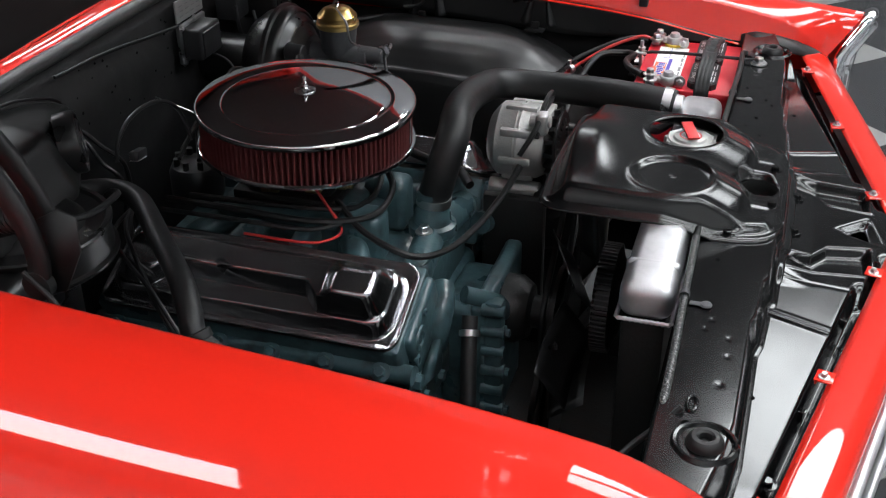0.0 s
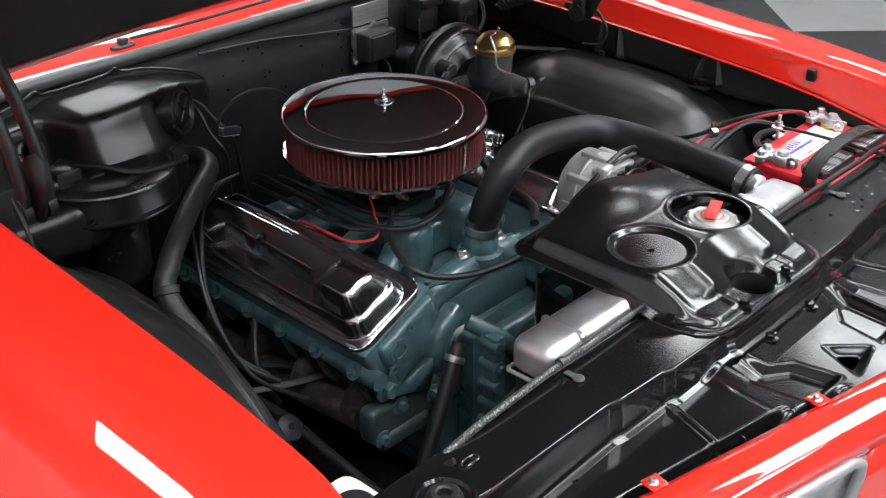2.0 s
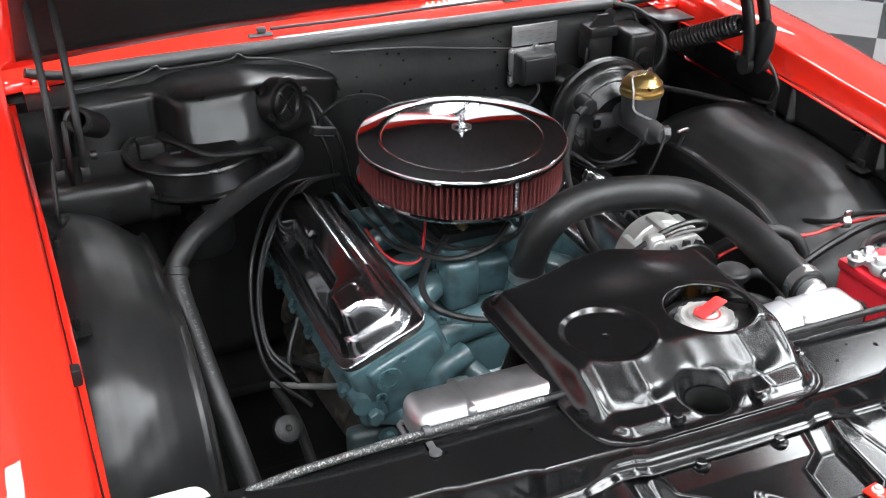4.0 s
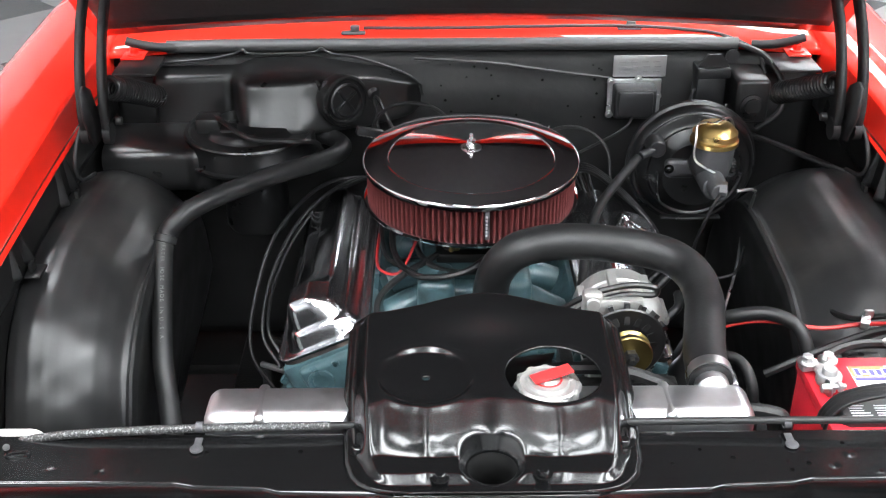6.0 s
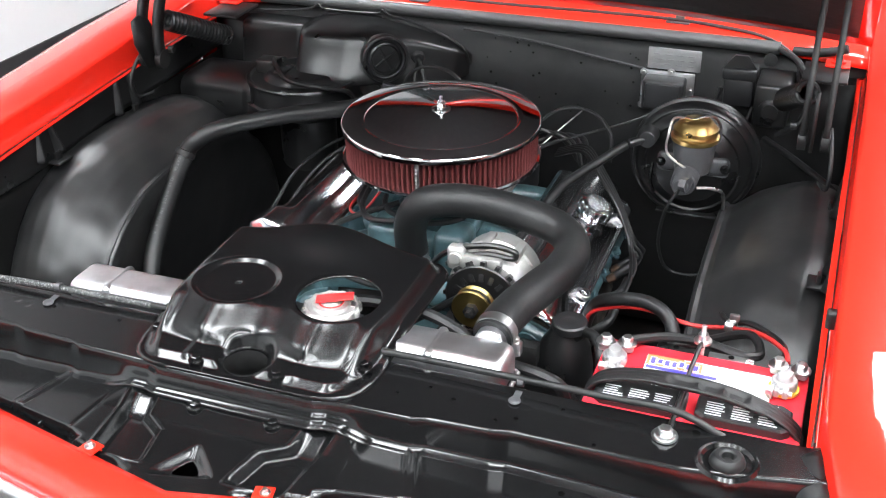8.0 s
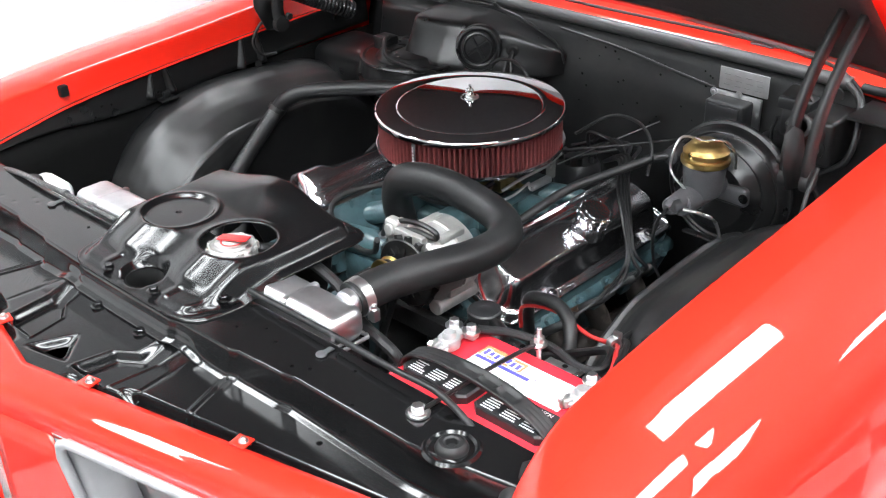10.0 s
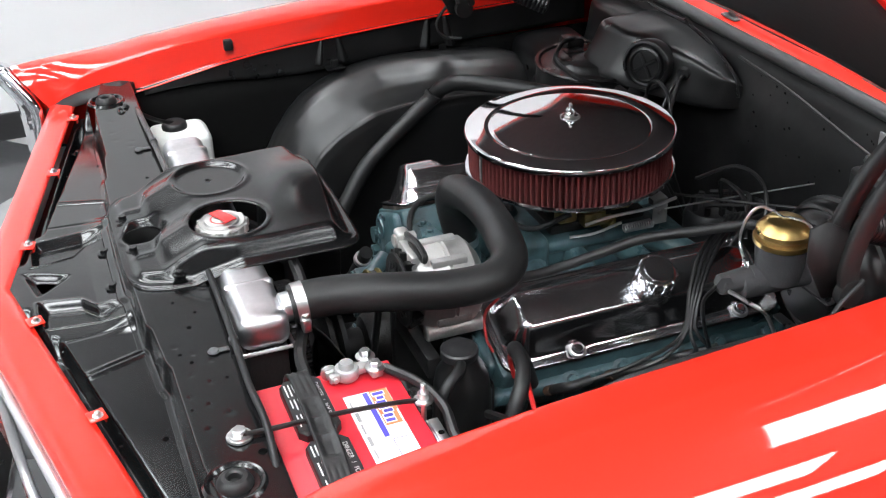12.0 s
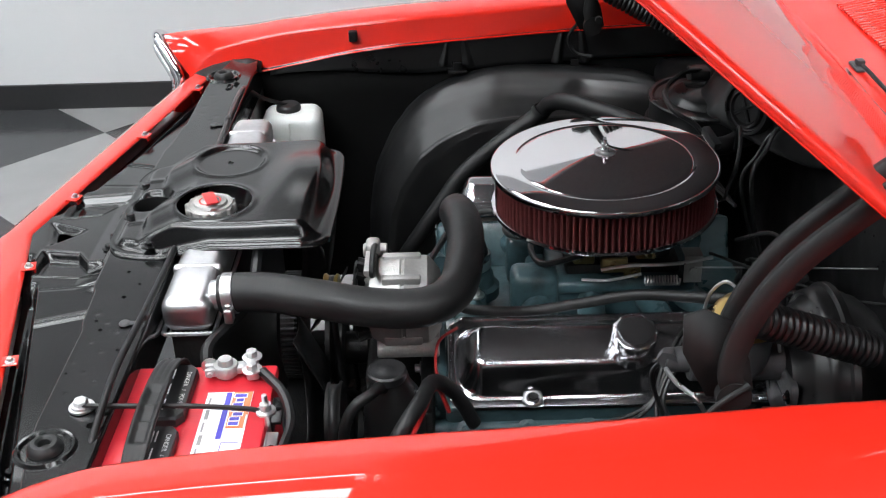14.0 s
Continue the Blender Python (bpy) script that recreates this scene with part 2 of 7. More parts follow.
def pressed(bm, x0, x1, y0, y1, nx, ny, f, inside=None, holes=(), spread=lambda t: t):
    """Pressed sheet metal: a fine grid at height f(x, y); faces outside the outline and in round holes (x, y, r) are cut."""
    g = [[bm.verts.new((x0 + (x1 - x0) * spread(i / nx), y0 + (y1 - y0) * j / ny, 0)) for j in range(ny + 1)] for i in range(nx + 1)]
    for i in range(nx):
        for j in range(ny):
            vs = (g[i][j], g[i + 1][j], g[i + 1][j + 1], g[i][j + 1])
            cx, cy = sum(v.co.x for v in vs) / 4, sum(v.co.y for v in vs) / 4
            if inside and not inside(cx, cy):
                continue
            if any((cx - hx) ** 2 + (cy - hy) ** 2 < hr * hr for hx, hy, hr in holes):
                continue
            bm.faces.new(vs)
    bmesh.ops.delete(bm, geom=[v for v in bm.verts if not v.link_faces], context="VERTS")
    step = max((x1 - x0) / nx, (y1 - y0) / ny)
    for v in bm.verts:
        if v.is_boundary:
            for hx, hy, hr in holes:
                d = math.hypot(v.co.x - hx, v.co.y - hy)
                if abs(d - hr) < step * 1.1 and d > 1e-6:
                    v.co.x, v.co.y = hx + (v.co.x - hx) * hr / d, hy + (v.co.y - hy) * hr / d
    for v in bm.verts:
        v.co.z = f(v.co.x, v.co.y)


def pressed_to(bm, nu, nv, place, f, holes=()):
    """Like pressed(), on a grid whose edges follow the outline: place(u, v) gives x, y."""
    g = [[bm.verts.new((*place(i / nu, j / nv), 0)) for j in range(nv + 1)] for i in range(nu + 1)]
    for i in range(nu):
        for j in range(nv):
            vs = (g[i][j], g[i + 1][j], g[i + 1][j + 1], g[i][j + 1])
            cx, cy = sum(v.co.x for v in vs) / 4, sum(v.co.y for v in vs) / 4
            if not any((cx - hx) ** 2 + (cy - hy) ** 2 < hr * hr for hx, hy, hr in holes):
                bm.faces.new(vs)
    bmesh.ops.delete(bm, geom=[v for v in bm.verts if not v.link_faces], context="VERTS")
    for v in bm.verts:
        if v.is_boundary:
            for hx, hy, hr in holes:
                d = math.hypot(v.co.x - hx, v.co.y - hy)
                if abs(d - hr) < 0.003 and d > 1e-6:
                    v.co.x, v.co.y = hx + (v.co.x - hx) * hr / d, hy + (v.co.y - hy) * hr / d
    for v in bm.verts:
        v.co.z = f(v.co.x, v.co.y)


def relax(bm, rounds):
    """Rounds off the creases of a pressed sheet: heights drawn towards their neighbours'."""
    near = [(v, [e.other_vert(v) for e in v.link_edges]) for v in bm.verts if not v.is_boundary]
    for _ in range(rounds):
        for v, z in [(v, sum(w.co.z for w in ws) / len(ws)) for v, ws in near]:
            v.co.z += 0.7 * (z - v.co.z)


def lerp_table(t, rows):
    if t <= rows[0][0]:
        return rows[0][1]
    for (a, p), (b, q) in zip(rows, rows[1:]):
        if t <= b:
            return p + (q - p) * (t - a) / (b - a)
    return rows[-1][1]


def smooth_table(t, rows):
    """Like lerp_table(), without kinks at the rows."""
    if t <= rows[0][0]:
        return rows[0][1]
    if t >= rows[-1][0]:
        return rows[-1][1]
    k = [(rows[min(i + 1, len(rows) - 1)][1] - rows[max(i - 1, 0)][1]) / (rows[min(i + 1, len(rows) - 1)][0] - rows[max(i - 1, 0)][0]) for i in range(len(rows))]
    i = max(j for j in range(len(rows) - 1) if rows[j][0] <= t)
    (a, p), (b, q) = rows[i], rows[i + 1]
    w = b - a
    f = (t - a) / w
    return p * (1 + 2 * f) * (1 - f) ** 2 + k[i] * w * f * (1 - f) ** 2 + q * f * f * (3 - 2 * f) - k[i + 1] * w * f * f * (1 - f)


def ss(a, b, x):
    """Smooth step from 0 at a to 1 at b."""
    t = min(1.0, max(0.0, (x - a) / (b - a)))
    return t * t * (3 - 2 * t)


def bump_in(x, a, b, w):
    return ss(a - w, a, x) * (1 - ss(b, b + w, x))


def hex_bolt_mesh(name, r, h, mat, washer=True):
    bm = bmesh.new()
    if washer:
        lathe(bm, [(0, 0), (r * 1.7, 0), (r * 1.7, h * 0.2), (r * 1.2, h * 0.26), (0, h * 0.26)], (0, 0, 0), (0, 0, 1), 16)
    lathe(bm, [(0, h * 0.25), (r, h * 0.25), (r, h * 0.9), (r * 0.85, h), (0, h)], (0, 0, 0), (0, 0, 1), 6)
    return finish(bm, name, mat, True, 30)


BOLT_BLACK = hex_bolt_mesh("bolt", 0.0058, 0.0062, BLACK_GLOSS)
BOLT_STEEL = hex_bolt_mesh("bolt", 0.0065, 0.010, STEEL)
BOLT_CHROME = hex_bolt_mesh("bolt", 0.0075, 0.012, CHROME_DARK)
BOLT_RED = hex_bolt_mesh("bolt", 0.0065, 0.010, RED)
BOLT_TEAL = hex_bolt_mesh("bolt", 0.009, 0.012, TEAL)

# ---- the room ----
WEST, EAST, SOUTH, NORTH = -2.71, 4.9, -8.0, 7.0
bm = bmesh.new()
box(bm, (WEST, SOUTH, -0.1), (EAST, NORTH, -0.004))
floor = setting("floor", bm, TILE_LIGHT, "grey vinyl tile floor laid in a diagonal checker", "floor")
bm = bmesh.new()
box(bm, (WEST - 0.5, SOUTH - 0.15, -0.1), (WEST, NORTH + 0.15, 2.45))
setting("wall_west", bm, WALL, "plain white painted showroom wall", "wall")
# Unseen upper band: grey put in to tone down reflections on the black panels.
bm = bmesh.new()
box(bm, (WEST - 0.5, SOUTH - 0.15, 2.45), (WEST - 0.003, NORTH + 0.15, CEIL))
setting("wall_west_upper", bm, WALL_TONED, "unseen upper wall, greyed to tone down its reflections", "wall")
# East wall is out of view; its dark grey holds down reflections in chrome.
bm = bmesh.new()
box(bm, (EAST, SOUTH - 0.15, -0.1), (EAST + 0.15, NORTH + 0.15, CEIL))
setting("wall_east", bm, EAST_DIM, "unseen far wall, dark grey to keep its reflections dim", "wall")
# South wall is out of view; white so it bounces fill into the bay.
bm = bmesh.new()
box(bm, (WEST, SOUTH - 0.15, -0.1), (EAST, SOUTH, CEIL))
setting("wall_south", bm, WALL, "unseen white wall before the car that bounces fill light", "wall")
bm = bmesh.new()
box(bm, (WEST, NORTH, -0.1), (EAST, NORTH + 0.15, CEIL))
setting("wall_north", bm, WALL_GREY, "plain grey painted showroom wall behind the car", "wall")
bm = bmesh.new()
box(bm, (WEST - 0.15, SOUTH - 0.15, CEIL), (EAST + 0.15, NORTH + 0.15, CEIL + 0.1))
setting("ceiling", bm, CEILING, "plain dark ceiling of the showroom", "ceiling")
bm = bmesh.new()
box(bm, (WEST, SOUTH, -0.004), (WEST + 0.012, NORTH, 0.105), 0.003)
setting("baseboard", bm, SKIRT, "black vinyl skirting along the white wall", "baseboard")


def ceiling_light(x, y, length, width, along_y=True):
    t = thing("ceiling_light", (x, y, CEIL - 0.06), "long white ceiling light with a bright diffuser", "ceiling light", "ceiling lights")
    hx, hy = (width / 2, length / 2) if along_y else (length / 2, width / 2)
    bm = bmesh.new()
    box(bm, (x - hx - 0.02, y - hy - 0.02, CEIL - 0.055), (x + hx + 0.02, y + hy + 0.02, CEIL - 0.002), 0.004)
    part("frame", bm, WALL, t)
    bm = bmesh.new()
    box(bm, (x - hx, y - hy, CEIL - 0.068), (x + hx, y + hy, CEIL - 0.057), 0.003)
    part("diffuser", bm, LAMP, t, "glowing white diffuser")


for lx in (-0.55, 0.9, 2.3):
    ceiling_light(lx, -4.8, 2.4, 0.5)
for lx, width in ((-1.9, 0.5), (-0.55, 0.4), (0.9, 0.4), (2.55, 1.2)):
    ceiling_light(lx, -1.9, 2.4, width)
ceiling_light(0.9, 1.68, 1.16, 0.7)
ceiling_light(2.3, 0.75, 1.3, 0.5)
ceiling_light(3.7, 1.80, 0.85, 0.9)
for lx in (2.3, 3.7):
    ceiling_light(lx, 5.3, 3.0, 0.5)
ceiling_light(-1.62, 1.15, 1.2, 0.6)
# Added light without a known source, to brighten the front panel's sheen.
ceiling_light(4.5, 0.60, 0.8, 0.5)

# ---- car body ----
car = thing("car", (0, 0, 0), "red classic coupe with its hood raised, black engine bay", "car")
ZC = [(-0.90, 0.916), (-0.86, 0.922), (-0.80, 0.929), (-0.68, 0.940), (-0.59, 0.954)]
ZI = [(-0.88, 0.836), (-0.84, 0.850), (-0.79, 0.878), (-0.74, 0.902), (-0.68, 0.922), (-0.59, 0.942), (-0.39, 0.962), (-0.14, 0.977), (0.03, 0.989), (0.11, 0.995), (0.7, 1.020)]
ZB = [(-0.86, 0.842), (-0.65, 0.862), (-0.54, 0.882), (-0.45, 0.899), (-0.32, 0.914), (0.04, 0.936), (0.7, 0.958)]
XI = [(-0.90, 0.748), (-0.84, 0.738), (-0.72, 0.708), (-0.62, 0.692), (0.3, 0.690), (0.7, 0.690)]
XO = [(-0.90, 0.872), (-0.87, 0.880), (-0.80, 0.892), (-0.65, 0.905), (-0.3, 0.925), (0.2, 0.932), (0.7, 0.935)]


def fender(s):
    bm = bmesh.new()
    ys = [-0.874 + 1.579 * (i / 90) ** 1.5 for i in range(91)]

    def section(y):
        zi, zb, xi, xo = (smooth_table(y, T) for T in (ZI, ZB, XI, XO))
        k = (xo - xi) / 0.24
        top = [(0.008, 0.0), (0.035, 0.005), (0.070, 0.008), (0.074, 0.0075), (0.11, 0.002), (0.15, -0.012), (0.185, -0.032), (0.215, -0.060), (0.235, -0.10), (0.240, -0.14), (0.246, -0.155), (0.248, -0.30), (0.24, -0.55)]
        rise = max(0.0, smooth_table(y, ZC) - zi - 0.010)
        zb = min(zb, zi - 0.010)
        return [(xi - 0.014, zb), (xi - 0.003, zb), (xi, zb + 0.004), (xi, zi - 0.006), (xi + 0.002, zi - 0.002)] + [(xi + k * a, zi + b + rise * math.sin(math.pi / 2 * min(1.0, a / 0.13))) for a, b in top]
    n = len(section(0)) - 1

    def f(u, v):
        y = ys[round(u * 90)]
        x, z = section(y)[round(v * n)]
        lean = min(0.066, 0.78 * max(0.0, smooth_table(y, ZC) - z)) * (1 - ss(-0.88, -0.68, y))
        return (s * x, y + lean, z)
    g = sheet(bm, 90, n, f)
    bm.faces.new(g[0])
    return part("fender", bm, RED, car, "glossy red front fender", thick=0.0015, angle=50)


for side in (-1, 1):
    fen = fender(side)
    bm = bmesh.new()
    x0 = side * 0.686
    box(bm, (x0 - 0.008, -0.448, 0.922), (x0 + 0.008, -0.430, 0.945), 0.003)
    part("rubber_bumper", bm, RUBBER, fen, "small black rubber hood bumper")
    # chrome lamp surround at the fender's nose
    bm = bmesh.new()
    edge = [(0.742, -0.822, 0.70), (0.743, -0.822, 0.79), (0.747, -0.822, 0.832), (0.765, -0.842, 0.866), (0.792, -0.868, 0.900), (0.820, -0.876, 0.906), (0.848, -0.866, 0.890), (0.868, -0.846, 0.84), (0.874, -0.836, 0.76), (0.874, -0.834, 0.62)]
    tube(bm, [(side * x, y - 0.008, z) for x, y, z in edge], 0.011, 10, 6)
    surround = part("headlight_surround", bm, CHROME, fen, "chrome headlight surround")
    bm = bmesh.new()
    line = spline([(side * x, y - 0.016, z) for x, y, z in edge], 6)
    tube(bm, [p + (Vector((side * 0.812, -0.880, 0.80)) - p) * 0.22 for p in line], 0.008, 8, 1)
    part("inner_ring", bm, CHROME, surround)
    bm = bmesh.new()
    box(bm, (side * 0.812 - 0.058, -0.842, 0.50), (side * 0.812 + 0.058, -0.829, 0.85), 0.01)
    part("lamp_back", bm, GRILLE, surround, "silver lamp housing")
    # thick rubber filler between fender, nose and radiator support
    bm = bmesh.new()
    fil = [(0.742, -0.812, 0.838, 0.003), (0.728, -0.780, 0.856, 0.008), (0.713, -0.745, 0.872, 0.013), (0.700, -0.705, 0.884, 0.017), (0.692, -0.665, 0.890, 0.018), (0.690, -0.638, 0.886, 0.010)]

    def fill(u, v):
        k = min(int(u * 5), 4)
        f = u * 5 - k
        x, y, z, w = (p + (q - p) * f for p, q in zip(fil[k], fil[k + 1]))
        a = math.pi * v
        return (side * (x + 0.006 - w * (1 - math.cos(a)) * 0.9), y, z - 0.008 + w * 0.62 * math.sin(a) - 0.016 * v)
    sheet(bm, 24, 12, fill)
    part("rubber_filler", bm, RUBBER, fen, "black rubber filler at the fender's front", thick=0.003)


def nose_y(x):
    return -0.915 + 0.223 * abs(x)


# red nose edge with its front face and silver grille openings
bm = bmesh.new()
NOSE = [(0.0, 0.0), (-0.010, 0.002), (-0.040, 0.0), (-0.055, -0.006), (-0.062, -0.018), (-0.064, -0.045)]


def nose_f(u, v):
    x = -0.742 + 1.484 * u
    dy, dz = NOSE[round(v * (len(NOSE) - 1))]
    return (x, nose_y(x) + dy, 0.843 + dz)


sheet(bm, 60, len(NOSE) - 1, nose_f)
nose = part("nose_panel", bm, RED, car, "red painted nose edge", thick=0.002, angle=50)
for side in (-1, 1):
    def ny(x):
        return nose_y(x) - 0.064
    bm = bmesh.new()
    sheet(bm, 12, 4, lambda u, v: (side * (0.66 + 0.085 * u), ny(0.66 + 0.085 * u), 0.798 - 0.33 * v))
    sheet(bm, 12, 4, lambda u, v: (side * (0.115 + 0.05 * v) * u, ny((0.115 + 0.05 * v) * u), 0.800 - 0.19 * v))
    sheet(bm, 12, 4, lambda u, v: (side * (0.10 + 0.56 * u), ny(0.10 + 0.56 * u), 0.60 - 0.13 * v))
    part("nose_front", bm, RED, nose, thick=0.002)
    bm = bmesh.new()
    ring = [(0.134, 0.793), (0.150, 0.801), (0.40, 0.797), (0.60, 0.788), (0.640, 0.775), (0.652, 0.74), (0.652, 0.65), (0.630, 0.62), (0.22, 0.62), (0.190, 0.635), (0.165, 0.67), (0.132, 0.775)]
    tube(bm, [(side * x, ny(x) - 0.003, z) for x, z in ring + ring[:1]], 0.0075, 10, 1)
    part("grille_surround", bm, GRILLE, nose, "silver painted grille surround")
    bm = bmesh.new()
    sheet(bm, 20, 3, lambda u, v: (side * (0.118 + 0.53 * u), ny(0.118 + 0.53 * u) + 0.065 * v, 0.805 - 0.014 * u - 0.010 * v))
    sheet(bm, 20, 6, lambda u, v: (side * (0.16 + 0.49 * u), ny(0.16 + 0.49 * u) + 0.065 + 0.01 * v, 0.795 - 0.014 * u - 0.18 * v))
    sheet(bm, 3, 6, lambda u, v: (side * (0.118 + 0.047 * v + 0.03 * u), ny(0.118 + 0.047 * v) + 0.066 * u, 0.805 - 0.145 * v))
    part("grille_panel", bm, GRILLE, nose, "silver painted recess of the grille", thick=0.002)
bm = bmesh.new()
sheet(bm, 60, 10, lambda u, v: (-0.93 + 1.86 * u, nose_y(0.8 * (-0.93 + 1.86 * u)) - 0.10 - 0.035 * math.sin(math.pi * v), 0.56 - 0.16 * v))
part("bumper", bm, CHROME, car, "chrome front bumper", thick=0.004)
CLIP = bmesh.new()
box(CLIP, (-0.012, -0.002, 0.0), (0.012, 0.020, 0.0025), 0.001)
box(CLIP, (-0.007, 0.016, -0.008), (0.007, 0.019, 0.002), 0.001)
CLIP_MESH = finish(CLIP, "clip", RED)
for x in (-0.636, -0.39, -0.126, 0.112, 0.366, 0.62):
    shared("clip", CLIP_MESH, nose, Matrix.Translation((x, nose_y(x) - 0.004, 0.845)) @ Matrix.Rotation(0.22 * (1 if x > 0 else -1), 4, "Z"), "red nose clip with a small bolt")
    shared("bolt", BOLT_STEEL, nose, Matrix.Translation((x, nose_y(x) + 0.006, 0.8472)) @ Matrix.Scale(0.62, 4))

# black panel between nose and radiator support
bm = bmesh.new()


def tongue(x, y):
    """How far inside the tapered pocket beside the middle, negative outside."""
    a = abs(x)
    inner = lerp_table(y, [(-0.885, 0.054), (-0.820, 0.067), (-0.799, 0.097), (-0.752, 0.105)])
    outer = lerp_table(y, [(-0.885, 0.130), (-0.752, 0.145)])
    return -0.003 * math.log(sum(math.exp(min(60.0, -d / 0.003)) for d in (a - inner, outer - a, y + 0.880, -0.752 - y)))


DISH = (Vector((-0.027, -0.884)), Vector((0.023, -0.873)), Vector((-0.007, -0.842)))


def in_dish(x, y):
    """How far inside the three-cornered dish with rounded corners, negative outside."""
    total = 0.0
    for p, q in zip(DISH, DISH[1:] + DISH[:1]):
        e = (q - p).normalized()
        total += math.exp(min(60.0, -(e.x * (y - p.y) - e.y * (x - p.x)) / 0.004))
    return -0.004 * math.log(total)


def pan_fall(x):
    """The pans at both sides fall away outwards."""
    return (0.026 if x < 0 else 0.019) * min(1.0, max(0.0, (abs(x) - 0.18) / 0.40))


def panel_z(x, y):
    a = abs(x)
    ny = nose_y(x)
    outer = ss(0.145, 0.19, a)
    z = 0.843 + (1 - outer) * 0.22 * max(0.0, y + 0.80)
    # tapered pocket with a raised lip beside the middle
    d = tongue(x, y)
    z -= 0.013 * ss(-0.001, 0.012, d) * (1 - 0.55 * ss(-0.80, -0.76, y))
    z += 0.0016 * math.exp(-((d + 0.0020) / 0.0022) ** 2)
    # thin crease, doubled fold rib and concave outer pan
    z -= 0.0008 * math.exp(-((a - 0.166 - 0.10 * (-0.745 - y)) / 0.003) ** 2) * (1 - ss(-0.765, -0.750, y))
    rib = a - (0.234 + (y + 0.742) * -0.33) - (0.014 if x < 0 else 0.0)
    z += 0.0026 * math.exp(-((abs(rib) - 0.0045) / 0.0030) ** 2) * ss(-0.852, -0.838, y)
    z -= pan_fall(x) * (1 - ss(0.60, 0.68, a)) * ss(ny + 0.006, ny + 0.014, y)
    # dished three-cornered hole, and a wavy seam between the bolts
    z -= 0.010 * ss(-0.012, 0.003, in_dish(x, y))
    z += 0.0012 * math.exp(-((y + 0.762 + 0.004 * math.sin(x * 160) + 0.002 * math.sin(x * 390)) / 0.0035) ** 2) * (1 - ss(0.05, 0.075, abs(x - 0.005)))
    # the front edge drops into the slot behind the nose
    z -= 0.026 * (1 - ss(ny + 0.015, ny + 0.026, y)) * ss(0.15, 0.19, a)
    z -= 0.012 * (1 - ss(ny + 0.003, ny + 0.013, y)) * ss(0.06, 0.1, a) * (1 - ss(0.15, 0.19, a))
    return z


pressed(bm, -0.70, 0.70, -0.915, -0.735, 760, 150, panel_z, lambda x, y: y > nose_y(x) - 0.004 and in_dish(x, y) < 0.0022, spread=lambda t: 0.5 + 0.5 * (0.45 * (2 * t - 1) + 0.55 * (2 * t - 1) ** 3))
relax(bm, 2)
front_panel = part("front_panel", bm, BLACK_GLOSS, car, "glossy black pressed panel behind the nose", thick=0.0015, angle=60)
for x, y in ((-0.046, -0.773), (0.063, -0.773), (0.544, -0.776), (-0.55, -0.772)):
    shared("bolt", BOLT_BLACK, front_panel, Matrix.Translation((x, y, panel_z(x, y))) @ Matrix.Scale(1.15, 4))
# Added backing sheet: keeps the dished hole and nose gap as dark as shade.
bm = bmesh.new()
sheet(bm, 40, 6, lambda u, v: (-0.70 + 1.40 * u, nose_y(-0.70 + 1.40 * u) - 0.050 + (0.215 - 0.223 * abs(-0.70 + 1.40 * u)) * v, 0.775 - 0.02 * v))
part("shade_backing", bm, CAVITY_SHADE, front_panel, "added dark sheet for the shade behind the nose", thick=0.002)
# latch brackets in the slot behind the nose
for x in (-0.205, 0.200, -0.40, 0.42):
    y, sx = nose_y(x) + 0.026, math.copysign(1, x)
    m = Matrix.Translation((x, y, 0.8145 if abs(x) < 0.3 else 0.802)) @ Matrix.Rotation(0.22 * sx, 4, "Z")
    bm = bmesh.new()
    box(bm, (-0.024, -0.010, 0.0), (0.020, 0.010, 0.0022), 0.0008, 1, m)
    box(bm, (-0.026, -0.010, 0.0), (-0.0235, 0.010, 0.016), 0.0008, 1, m)
    tube(bm, [m @ Vector(p) for p in ((0.018, 0.008, 0.004), (0.0, 0.011, 0.012), (-0.02, 0.011, 0.016), (-0.03, 0.002, 0.012), (-0.02, -0.008, 0.008))], 0.0022, 6, 4)
    bracket = part("latch_bracket", bm, BLACK_GLOSS, front_panel, "small black bracket with a bolt")
    shared("bolt", BOLT_BLACK, bracket, m @ Matrix.Translation((-0.002, 0, 0.002)) @ Matrix.Scale(1.1, 4))

# radiator support
bm = bmesh.new()


DIMPLES = [(0.31 + 0.023 * k, -0.70 + 0.012 * ((k * 7) % 5 - 2) * 0.8) for k in range(9)] + [(-0.362, -0.686), (-0.383, -0.680), (-0.398, -0.709), (-0.435, -0.711), (-0.491, -0.707)]


def support_edge(x):
    return lerp_table(abs(x), [(0.0, -0.7525), (0.11, -0.7515), (0.125, -0.7465), (0.235, -0.7435), (0.25, -0.738), (0.33, -0.733), (0.35, -0.728), (0.55, -0.726), (0.60, -0.720), (0.70, -0.70)])


def support_z(x, y):
    z = 0.884 - 0.05 * ss(-0.645, -0.637, y)
    for dx, dy in DIMPLES:
        z -= 0.0006 * math.exp(-((x - dx) ** 2 + (y - dy) ** 2) / 0.000016)
    return z


def support_place(u, v):
    x = -0.705 + 1.41 * u
    edge = support_edge(x)
    return x, edge + (-0.636 - edge) * v


# its steep front wall runs out in a small cove on the panel before it: run forward, and fall as a share of the height
WALL_LINE = [(0.0, 0.0, 0.0), (0.0014, 0.0006, 0.0), (0.0024, 0.0022, 0.0), (0.0030, 0.005, 0.0), (0.0045, 0.0, 0.35), (0.0060, 0.0, 0.65), (0.0070, -0.010, 1.0), (0.0080, -0.0055, 1.0), (0.0100, -0.0025, 1.0), (0.0130, -0.0008, 1.0), (0.0170, 0.0, 1.0), (0.020, 0.002, 1.0)]


